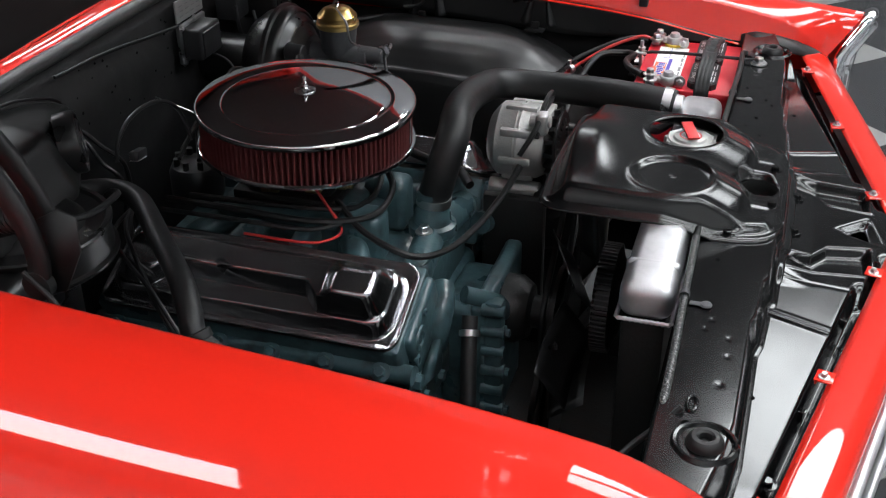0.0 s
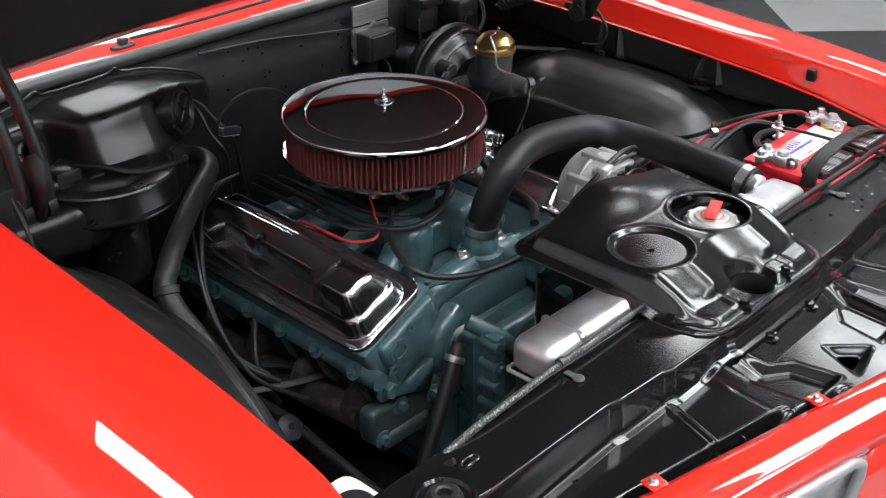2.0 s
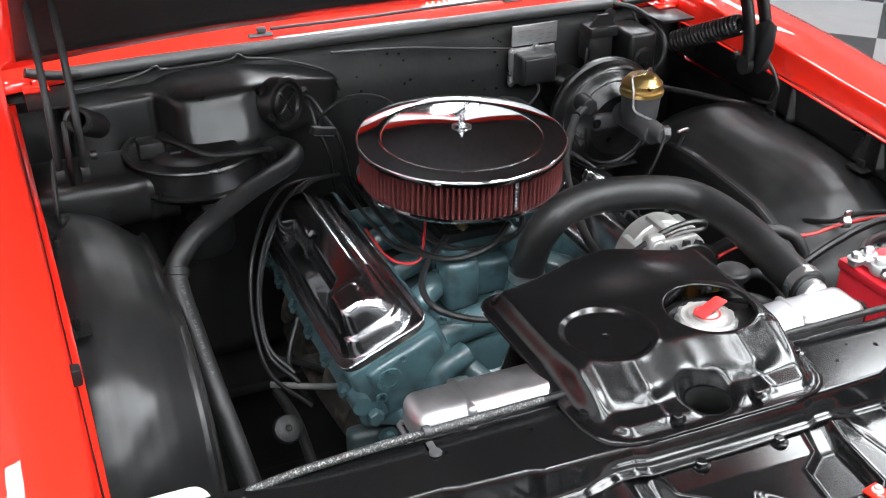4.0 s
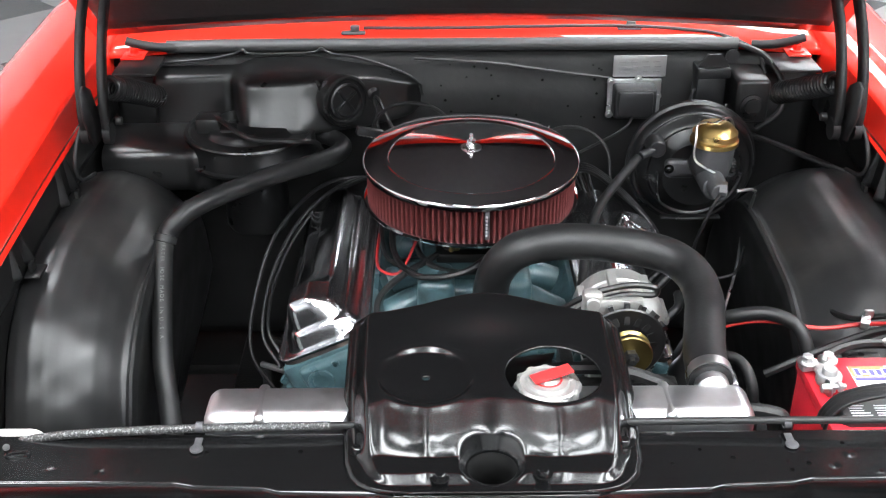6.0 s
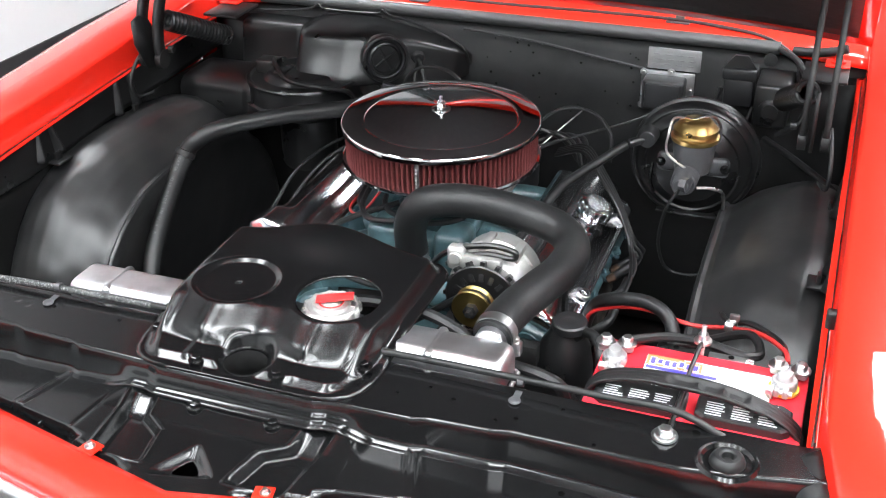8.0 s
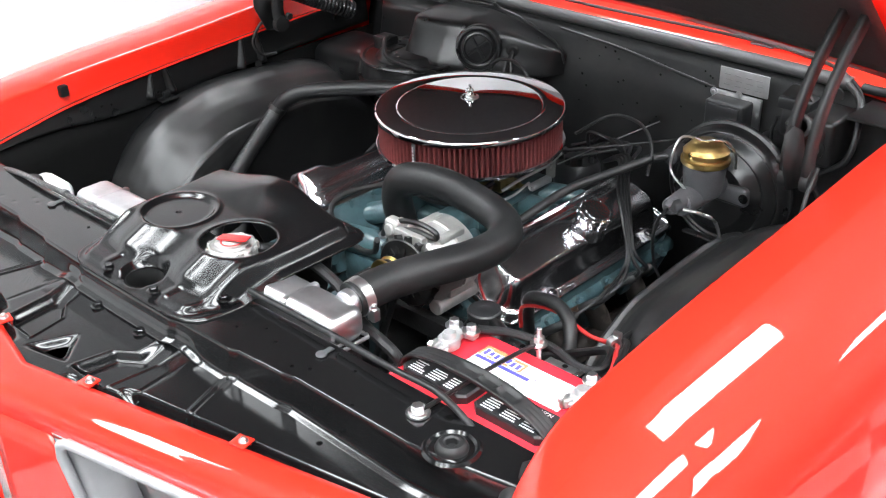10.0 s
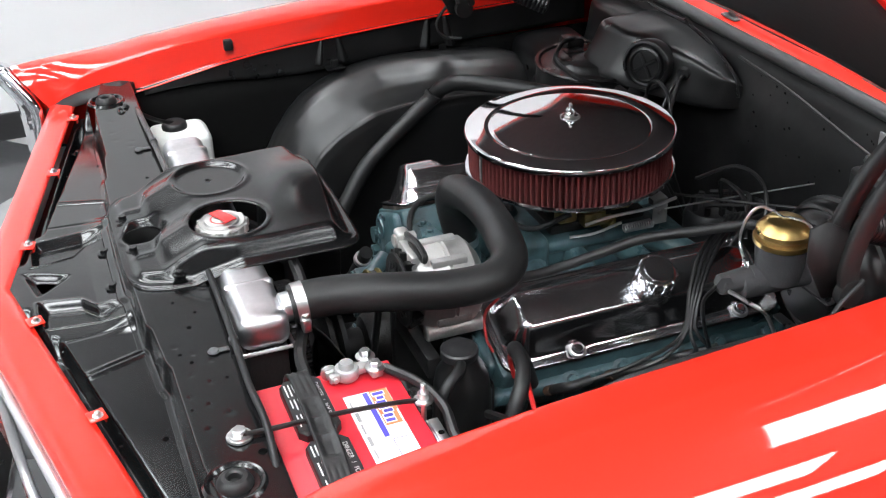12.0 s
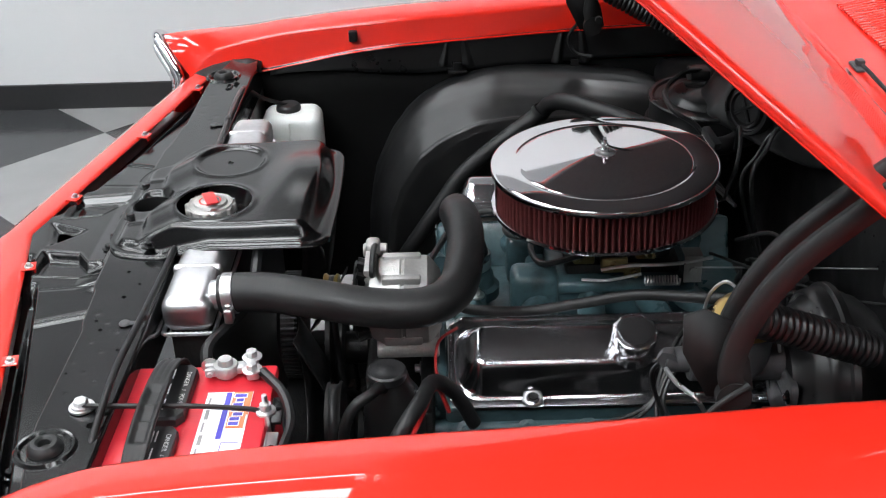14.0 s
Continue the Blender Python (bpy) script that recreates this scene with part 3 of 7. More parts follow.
def support_wall(u, v):
    x = -0.705 + 1.41 * u
    a = abs(x)
    foot = 0.8436 + 0.011 * (1 - ss(0.145, 0.19, a)) - pan_fall(x)
    run, fall, share = WALL_LINE[round(v * (len(WALL_LINE) - 1))]
    return x, support_edge(x) - run, 0.884 - fall - (0.884 - foot) * share


pressed_to(bm, 560, 60, support_place, support_z, [(-0.002, -0.716, 0.027)])
relax(bm, 1)
sheet(bm, 560, len(WALL_LINE) - 1, support_wall)
bmesh.ops.remove_doubles(bm, verts=bm.verts[:], dist=0.0001)
bmesh.ops.recalc_face_normals(bm, faces=bm.faces[:])
support = part("radiator_support", bm, BLACK_GLOSS, car, "glossy black radiator support bar", thick=0.002, angle=75)
for x0, x1 in ((-0.70, -0.36), (0.36, 0.70)):
    bm = bmesh.new()
    box(bm, (x0, -0.652, 0.30), (x1, -0.640, 0.838), 0.003)
    part("support_wall", bm, BLACK_SATIN, support)
for side in (-1, 1):
    c = Vector((side * 0.597, -0.702, 0.885))
    bm = bmesh.new()
    lathe(bm, [(0, 0.001), (0.0065, 0.001), (0.0075, 0.0075), (0.010, 0.0095), (0.0145, 0.0092), (0.0180, 0.0060), (0.0205, 0.0005), (0.0205, -0.002), (0, -0.003)], c, c + Vector((0, 0, 1)), 28)
    part("rubber_buffer", bm, RUBBER, support, "round black rubber hood buffer")
    bm = bmesh.new()
    lathe(bm, [(0.027, -0.001), (0.030, 0.0025), (0.033, 0.003), (0.036, -0.001)], c, c + Vector((0, 0, 1)), 40)
    part("pressed_ring", bm, BLACK_GLOSS, support, "pressed ring round the buffer")
PUNCH = bmesh.new()
lathe(PUNCH, [(0, 0.0006), (0.0034, 0.0006), (0.0040, 0.0014), (0.0052, 0.0)], (0, 0, 0), (0, 0, 1), 14)
PUNCH_MESH = finish(PUNCH, "punched_hole", VOID)
for x, y, k in ((0.20, -0.704, 0.8), (0.27, -0.694, 1.0), (0.33, -0.716, 0.8), (0.352, -0.705, 0.9), (0.45, -0.722, 0.7), (0.556, -0.662, 1.7), (0.235, -0.68, 0.7), (0.40, -0.67, 0.8), (-0.217, -0.678, 0.9), (-0.323, -0.678, 0.9), (-0.570, -0.679, 1.8)):
    shared("punched_hole", PUNCH_MESH, support, Matrix.Translation((x, y, 0.884)) @ Matrix.Scale(k * 0.62, 4))

for x, y in ((-0.427, -0.744), (0.423, -0.756)):
    shared("punched_hole", PUNCH_MESH, front_panel, Matrix.Translation((x, y, panel_z(x, y) + 0.0002)) @ Matrix.Scale(0.8, 4))
bm = bmesh.new()
slot = [(0.009 * math.cos(k * math.pi / 8) + math.copysign(0.004, math.cos(k * math.pi / 8 + 0.01)), 0.005 * math.sin(k * math.pi / 8)) for k in range(17)]
tube(bm, [(-0.535 + x, -0.681 + y, 0.8845) for x, y in slot], 0.0022, 8, 1)
part("raised_slot", bm, BLACK_GLOSS, support, "small raised slot in the bar")

# firewall and cowl
bm = bmesh.new()
sheet(bm, 40, 20, lambda u, v: (-0.70 + 1.4 * u, 0.405 + 0.03 * ss(0.0, 0.15, v - 0.85) - 0.004 * math.sin(9 * u + 4 * v), 0.35 + 0.632 * v))
firewall = part("firewall", bm, FIREWALL, car, "black painted firewall with old holes", thick=0.003)
bm = bmesh.new()
COWL = [(0.425, 0.984), (0.432, 0.997), (0.445, 1.004), (0.50, 1.008), (0.56, 1.020), (0.75, 1.045)]


def cowl_f(u, v):
    x = -0.70 + 1.4 * u
    y, z = COWL[round(v * 5)]
    return (x, y - 0.09 * max(0, abs(x) - 0.45) , z - 0.05 * max(0, abs(x) - 0.5))


sheet(bm, 60, 5, cowl_f)
cowl = part("cowl", bm, RED, car, "red cowl panel below the windscreen", thick=0.002, angle=60)
bm = bmesh.new()
box(bm, (-0.0032, -0.045, 0.0), (0.0032, 0.045, 0.006), 0.001, 1)
SLAT_MESH = finish(bm, "slat", RED)
for k in range(72):
    shared("slat", SLAT_MESH, cowl, Matrix.Translation((-0.54 + 0.0127 * k, 0.562, 1.0215)) @ Matrix.Rotation(0.2, 4, "X"))
for sx in (-1, 1):
    bm = bmesh.new()
    tube(bm, [(sx * 0.555, 0.418, 0.992), (sx * 0.59, 0.410, 0.995), (sx * 0.625, 0.402, 1.003), (sx * 0.652, 0.398, 1.012)], 0.009, 10, 5)
    part("corner_seal", bm, RUBBER, cowl, "black rubber seal at the cowl's corner")
bm = bmesh.new()
tube(bm, [(x, 0.428 - 0.06 * max(0, abs(x) - 0.45), 0.992) for x in (-0.58, -0.4, -0.2, 0, 0.2, 0.4, 0.53)], 0.013, 12, 8)
part("cowl_seal", bm, SEAL, car, "grey rubber seal along the cowl")

# hood, raised about forty degrees on its rear hinges
HOOD_A = radians(41.3)


def hood_pt(x, d, h):
    """x across, d metres up the hood from its rear edge, h above its outer skin."""
    crown = 1 - (x / 0.69) ** 2
    y0 = 0.352 + 0.06 * crown
    start = 0.050 + 0.027 * crown
    d = start + d * (1.22 - start) / 1.22
    return (x, y0 - d * math.cos(HOOD_A) - h * math.sin(HOOD_A) * -1 * -1, 1.035 + 0.0 * x + d * math.sin(HOOD_A) + h * math.cos(HOOD_A))


bm = bmesh.new()
sheet(bm, 40, 30, lambda u, v: hood_pt(-0.69 + 1.38 * u, 1.22 * v, 0.026 + 0.018 * (1 - (2 * u - 1) ** 4) + 0.010 * bump_in(abs(2 * u - 1), 0.0, 0.34, 0.10)))
hood = part("hood", bm, RED, car, "raised red hood", thick=0.002, angle=60)
bm = bmesh.new()
for a, b in ((-0.69, -0.60), (0.60, 0.69)):
    sheet(bm, 2, 30, lambda u, v: hood_pt(a + (b - a) * u, 1.22 * v, -0.035))
for x in (-0.69, 0.69):
    sheet(bm, 2, 30, lambda u, v: hood_pt(x, 1.22 * v, -0.035 + 0.062 * u))
sheet(bm, 40, 2, lambda u, v: hood_pt(-0.69 + 1.38 * u, 0.0, -0.035 + 0.062 * v))
sheet(bm, 40, 2, lambda u, v: hood_pt(-0.69 + 1.38 * u, 1.22, -0.035 + 0.062 * v))
sheet(bm, 40, 3, lambda u, v: hood_pt(-0.69 + 1.38 * u, 0.06 * v, -0.035))
sheet(bm, 40, 3, lambda u, v: hood_pt(-0.69 + 1.38 * u, 1.14 + 0.08 * v, -0.035))
part("hood_rim", bm, RED, hood, "red inner rim of the hood", thick=0.0015)
bm = bmesh.new()
sheet(bm, 40, 40, lambda u, v: hood_pt(-0.665 + 1.33 * u, 0.018 + 1.13 * v, -0.024 + 0.006 * math.sin(u * 19) * math.sin(v * 9)))
part("hood_lining", bm, HOOD_UNDER, hood, "black lining under the hood", thick=0.004)

# wheelhouses and inner panels
WPROF = [(0.685, -0.030), (0.668, -0.026), (0.645, -0.024), (0.620, -0.026), (0.595, -0.032), (0.570, -0.041), (0.545, -0.053), (0.522, -0.068), (0.504, -0.082), (0.496, -0.084), (0.490, -0.080), (0.485, -0.083), (0.481, -0.100), (0.486, -0.16), (0.500, -0.26), (0.525, -0.42)]
for side in (-1, 1):
    bm = bmesh.new()

    def wh(u, v):
        ang = radians(-82 + 150 * u)
        k = v * (len(WPROF) - 1)
        i = min(int(k), len(WPROF) - 2)
        x = WPROF[i][0] + (WPROF[i + 1][0] - WPROF[i][0]) * (k - i)
        r = 0.545 + WPROF[i][1] + (WPROF[i + 1][1] - WPROF[i][1]) * (k - i)
        dent = 0.006 * noise.noise((ang * 3, x * 6, side * 5.0)) + 0.0025 * noise.noise((ang * 9, x * 22, side * 3.0))
        sn, cs = math.sin(ang), math.cos(ang)
        x = x if side > 0 else 0.685 - (0.685 - x) * 0.85
        return (side * x, -0.03 + 0.77 * (r + dent) * math.copysign(abs(sn) ** 0.667, sn), 0.345 + (r + dent) * abs(cs) ** 0.667)
    sheet(bm, 96, 75, wh)
    house = part("wheelhouse", bm, BLACK_WORN, car, "satin black wheelhouse", thick=0.002, angle=60)
    bm = bmesh.new()
    sheet(bm, 30, 6, lambda u, v: (side * (0.686 - 0.006 * v), -0.62 + 1.0 * u, lerp_table(-0.62 + 1.0 * u, ZB) + 0.002 - (0.016 + 0.052 * ss(0.0, 0.35, u)) * v))
    inner = part("inner_fender", bm, BLACK_SATIN, car, "black inner fender panel", thick=0.002)
    # Added sheets: their black stands for the shade of the open fender cavity.
    bm = bmesh.new()
    sheet(bm, 12, 8, lambda u, v: (side * (0.688 + 0.012 * v), -0.66 + 1.12 * u, 0.868 - 0.52 * v))
    sheet(bm, 4, 8, lambda u, v: (side * (0.50 + 0.19 * u), 0.42, 0.95 - 0.6 * v))
    part("cavity_sheet", bm, CAVITY_SHADE, car, "near-black sheet standing for the shaded fender cavity", thick=0.002)
    for y in (-0.222, 0.025):
        bm = bmesh.new()
        box(bm, (side * 0.66 - 0.012, y - 0.02, 0.858), (side * 0.66 + 0.012, y + 0.02, 0.862), 0.001)
        box(bm, (side * 0.664 - 0.003, y - 0.008, 0.86), (side * 0.664 + 0.003, y + 0.008, 0.876), 0.001)
        part("clip", bm, BLACK_SATIN, house, "black sheet metal clip")
    for y, lean in ((-0.252, 0.010), (-0.198, -0.010), (-0.012, 0.010), (0.048, -0.010)):
        bm = bmesh.new()
        z0, z1 = 0.866, lerp_table(y, ZB) - 0.002
        sheet(bm, 8, 8, lambda u, v: (side * (0.688 - 0.020 * math.sin(math.pi * u) * (1 - 0.65 * v)), y + lean * v + (u - 0.5) * (0.030 - 0.018 * v), z0 + (z1 - z0) * v))
        part("rib", bm, BLACK_SATIN, inner, "tapered pressed rib", thick=0.002)

# ---- radiator and its cover ----
rad = thing("radiator", (0, -0.59, 0.35), "aluminium radiator with polished top tank and black core", "radiator")
bm = bmesh.new()
box(bm, (-0.337, -0.636, 0.847), (0.313, -0.566, 0.900), 0.018, 6)
tank = part("top_tank", bm, ALU, rad, "polished aluminium tank")
for x in (-0.27, 0.212):
    bm = bmesh.new()
    box(bm, (x - 0.007, -0.6363, 0.858), (x + 0.007, -0.5657, 0.9004), 0.0065, 4)
    part("tank_band", bm, ALU, tank)
bm = bmesh.new()
ring = [(-0.335, -0.636), (0.311, -0.636), (0.314, -0.633), (0.314, -0.569), (0.311, -0.566), (-0.335, -0.566), (-0.338, -0.569), (-0.338, -0.633), (-0.335, -0.636)]
bead = []
for (ax, ay), (bx, by) in zip(ring, ring[1:]):
    n = max(1, round(math.hypot(bx - ax, by - ay) / 0.0022))
    bead += [(ax + (bx - ax) * k / n, ay + (by - ay) * k / n, 0.8495) for k in range(n)]
tube(bm, bead, 0.0030, 8, 1, lambda s: 1 + 0.16 * math.sin(s * 900))
part("weld_bead", bm, ALU, tank, "rippled weld bead")
bm = bmesh.new()
box(bm, (-0.328, -0.628, 0.38), (0.304, -0.572, 0.848), 0.003)
part("core", bm, DARK_IRON, rad, "black radiator core")
bm = bmesh.new()
rod(bm, (0.274, -0.572, 0.886), (0.275, -0.520, 0.890), 0.021)
part("neck", bm, ALU, rad)
bm = bmesh.new()
lathe(bm, [(0, -0.03), (0.026, -0.03), (0.026, 0.0), (0.034, 0.0), (0.034, 0.006), (0, 0.006)], (0.068, -0.605, 0.905), (0.068, -0.605, 2), 32)
part("filler_neck", bm, ALU, rad)

CAPM = Matrix.Translation((0.068, -0.605, 0.912))
bm = bmesh.new()
lathe(bm, [(0, 0.0), (0.034, 0.0), (0.036, 0.002), (0.036, 0.011), (0.033, 0.014), (0.029, 0.0125), (0.026, 0.013), (0.024, 0.0165), (0.012, 0.018), (0.010, 0.020), (0, 0.0205)], (0.068, -0.605, 0.912), (0.068, -0.605, 2), 48)
rad_cap = part("radiator_cap", bm, CAST, rad, "silver pressure cap with a red release lever")
GRIP = bmesh.new()
lathe(GRIP, [(0, 0), (0.0065, 0), (0.0065, 0.009), (0.005, 0.011), (0, 0.011)], (0, 0, 0), (0, 0, 1), 10)
GRIP_MESH = finish(GRIP, "grip", CAST)
for i in range(12):
    shared("grip", GRIP_MESH, rad_cap, CAPM @ Matrix.Rotation(i * math.pi / 6, 4, "Z") @ Matrix.Translation((0.0335, 0, 0.001)))
bm = bmesh.new()
box(bm, (-0.020, -0.009, 0.0), (0.030, 0.009, 0.0025), 0.001, 2, CAPM @ Matrix.Translation((0, 0, 0.022)) @ Matrix.Rotation(0.35, 4, "Z") @ Matrix.Rotation(-0.10, 4, "Y"))
part("lever", bm, RED_LEVER, rad_cap, "red release lever")
bm = bmesh.new()
box(bm, (0.028, -0.006, -0.004), (0.042, 0.006, -0.001), 0.001, 2, CAPM @ Matrix.Translation((0, 0, 0.026)) @ Matrix.Rotation(0.35, 4, "Z") @ Matrix.Rotation(0.35, 4, "Y"))
part("lever_tip", bm, STEEL, rad_cap, "bare lever tip")
bm = bmesh.new()
lathe(bm, [(0, 0), (0.017, 0), (0.017, 0.0012), (0, 0.0012)], (0.068, -0.605, 0.9285), (0.068, -0.605, 2), 32)
part("cap_disc", bm, RED_LEVER, rad_cap, "worn red disc")

cover = thing("radiator_cover", (0, -0.60, 0.885), "gloss black pressed steel cover over the radiator", "cover")
bm = bmesh.new()


def half_width(y):
    return lerp_table(y, [(-0.755, 0.100), (-0.752, 0.122), (-0.747, 0.138), (-0.738, 0.151), (-0.725, 0.160), (-0.70, 0.167), (-0.66, 0.170), (-0.60, 0.173), (-0.458, 0.175), (-0.439, 0.171), (-0.429, 0.164), (-0.423, 0.155), (-0.420, 0.142)])


def arch(x):
    """How far the rear edge bows back in the middle."""
    return 0.006 * (1 - (x / 0.175) ** 2)


def cover_z(x, y):
    a = abs(x)
    w = half_width(min(y, -0.420))
    # front: wavy fold, sloped band, drop, ledge
    y1 = -0.648 + 0.012 * math.cos(x / 0.073 * math.pi) * (1 - ss(0.12, 0.15, a)) - 0.004 * ss(0.12, 0.15, a)
    front = lerp_table(y, [(-0.742, 0.889), (-0.735, 0.897), (-0.706, 0.899), (y1 - 0.040, 0.912), (y1 - 0.038, 0.9135), (y1 - 0.002, 0.930), (y1 + 0.003, 0.931)])
    strap = 0.0016 * bump_in(a, 0.070, 0.078, 0.0022) * (1 - ss(-0.664, -0.655, y)) * ss(-0.742, -0.736, y)
    rim = lerp_table(y, [(-0.665, 0.889), (-0.655, 0.893), (-0.605, 0.903), (-0.595, 0.905), (-0.50, 0.905)])
    # side wall and lip
    inset = lerp_table(y, [(-0.74, 0.020), (-0.66, 0.014), (-0.60, 0.012), (-0.40, 0.012)])
    side = 1 - min(1.0, max(0.0, (a - (w - inset - 0.013)) / 0.013))
    z = rim + (max(front, rim) - rim + strap) * side
    # rear roll-over
    yr = y - arch(x)
    z += 0.022 * math.exp(-(x / 0.092) ** 2) * bump_in(yr, -0.480, -0.452, 0.07)
    z = rim + (z - rim) * (1 - ss(-0.466 + 0.016 * math.exp(-(x / 0.09) ** 2), -0.430, yr)) if yr > -0.472 else z
    z -= 0.005 * ss(w - 0.003, w, a) + 0.005 * ss(-0.4235, -0.4205, yr)
    z += 0.0015 * math.exp(-((a - w + 0.006) / 0.002) ** 2)
    # well round the large hole
    d = math.hypot(x + 0.002, y + 0.716)
    z -= (z - 0.889) * (1 - ss(0.031, 0.037, d))
    z += 0.002 * math.exp(-((d - 0.033) / 0.002) ** 2)
    for cx in (-0.075, 0.075):
        dd = math.hypot(x - cx, y + 0.597)
        z += 0.003 * math.exp(-((dd - 0.060) / 0.0032) ** 2)
        if cx < 0:
            z -= 0.0045 * (1 - ss(0.053, 0.057, dd))
    return z


def cover_place(u, v):
    y = -0.755 + 0.335 * v
    x = (2 * u - 1) * half_width(y)
    return x, y + arch(x) * ss(0.72, 1.0, v)


pressed_to(bm, 170, 190, cover_place, cover_z, [(-0.002, -0.716, 0.028), (0.075, -0.597, 0.056), (-0.075, -0.597, 0.0045)])
relax(bm, 9)
part("cover_plate", bm, BLACK_COVER, cover, thick=0.002, angle=70)
# Hole wall coloured near-black, so the shade of its depth is painted in.
bm = bmesh.new()
lathe(bm, [(0.028, 0.0), (0.027, -0.02), (0.027, -0.05)], (-0.002, -0.716, 0.889), (-0.002, -0.716, 2), 32)
part("well", bm, CAVITY_SHADE, cover, thick=0.001)
for x, y in ((-0.152, -0.684), (-0.060, -0.737), (0.052, -0.735), (0.148, -0.684)):
    shared("bolt", BOLT_BLACK, cover, Matrix.Translation((x, y, cover_z(x, y) - 0.001)) @ Matrix.Scale(1.1, 4))
# ---- air cleaner ----
air = thing("air_cleaner", (0, 0, 0.87), "round chrome air cleaner with red pleated filter", "air cleaner")
AC = Matrix.Translation((-0.003, 0, 0.0)) @ Matrix.Translation((0, 0, 0.94)) @ Matrix.Rotation(radians(1.2), 4, "X") @ Matrix.Translation((0, 0, -0.94))
bm = bmesh.new()
lathe(bm, [(0, 0.9612), (0.014, 0.9608), (0.030, 0.9594), (0.130, 0.9493), (0.1345, 0.9487), (0.1365, 0.9472), (0.1395, 0.9472), (0.1415, 0.9482), (0.1440, 0.9481), (0.1725, 0.9472), (0.1755, 0.9463), (0.1772, 0.9445), (0.178, 0.942), (0.1775, 0.936), (0.175, 0.934), (0.170, 0.9335), (0, 0.934)], (0, 0, 0), (0, 0, 1), 128)
bmesh.ops.transform(bm, verts=bm.verts[:], matrix=AC)
part("lid", bm, CHROME, air, "mirror chrome lid", angle=30)
bm = bmesh.new()
N = 112
pts = []
for i in range(N):
    for f, r in ((0.0, 0.1695), (0.22, 0.1715), (0.44, 0.1695), (0.56, 0.158), (0.72, 0.155), (0.88, 0.158)):
        a = 2 * math.pi * (i + f) / N
        pts.append((r * math.cos(a), r * math.sin(a)))
lo = [bm.verts.new((x, y, 0.880)) for x, y in pts]
hi = [bm.verts.new((x, y, 0.935)) for x, y in pts]
for i in range(6 * N):
    bm.faces.new((lo[i], lo[(i + 1) % (6 * N)], hi[(i + 1) % (6 * N)], hi[i]))
bmesh.ops.transform(bm, verts=bm.verts[:], matrix=AC)
gauze = part("filter", bm, FILTER, air, "red pleated cotton filter", smooth=False)
bm = bmesh.new()
sheet(bm, 3, 2, lambda u, v: AC @ Vector((0.1722 * math.cos(-1.48 + 0.045 * u), 0.1722 * math.sin(-1.48 + 0.045 * u), 0.884 + 0.048 * v)))
strip = part("print_strip", bm, PLASTIC, gauze, "dark strip with white brand marks", thick=0.0006)
for k in range(6):
    bm = bmesh.new()
    sheet(bm, 2, 1, lambda u, v: AC @ Vector((0.1730 * math.cos(-1.474 + 0.020 * u), 0.1730 * math.sin(-1.474 + 0.020 * u), 0.8895 + 0.0062 * k + 0.0046 * v)))
    part("brand_bar", bm, GREY_PRINT, strip, thick=0.0003)
bm = bmesh.new()
lathe(bm, [(0.05, 0.858), (0.10, 0.860), (0.165, 0.868), (0.176, 0.872), (0.178, 0.876), (0.177, 0.880), (0.174, 0.881), (0.168, 0.880), (0.05, 0.872)], (0, 0, 0), (0, 0, 1), 96)
bmesh.ops.transform(bm, verts=bm.verts[:], matrix=AC)
part("base", bm, CHROME, air, "chrome base plate")
bm = bmesh.new()
lathe(bm, [(0, 0.9605), (0.0165, 0.9605), (0.0170, 0.9618), (0.0135, 0.9632), (0.010, 0.9635), (0, 0.9635)], (-0.003, 0, 0), (-0.003, 0, 1), 28)
lathe(bm, [(0, 0.963), (0.0078, 0.963), (0.0078, 0.9665), (0.0062, 0.9685), (0.0055, 0.9715), (0.0034, 0.9725), (0.0030, 0.9830), (0.0022, 0.9845), (0, 0.9845)], (-0.003, 0, 0), (-0.003, 0, 1), 20)
for s in (-1, 1):
    box(bm, (0.003, -0.0016, 0), (0.0105, 0.0016, 0.0075), 0.0012, 2, Matrix.Translation((-0.003, 0, 0.9655)) @ Matrix.Rotation(0.6 + (0 if s > 0 else math.pi), 4, "Z") @ Matrix.Rotation(-0.5, 4, "Y"))
part("wing_nut", bm, STEEL, air, "silver wing nut")

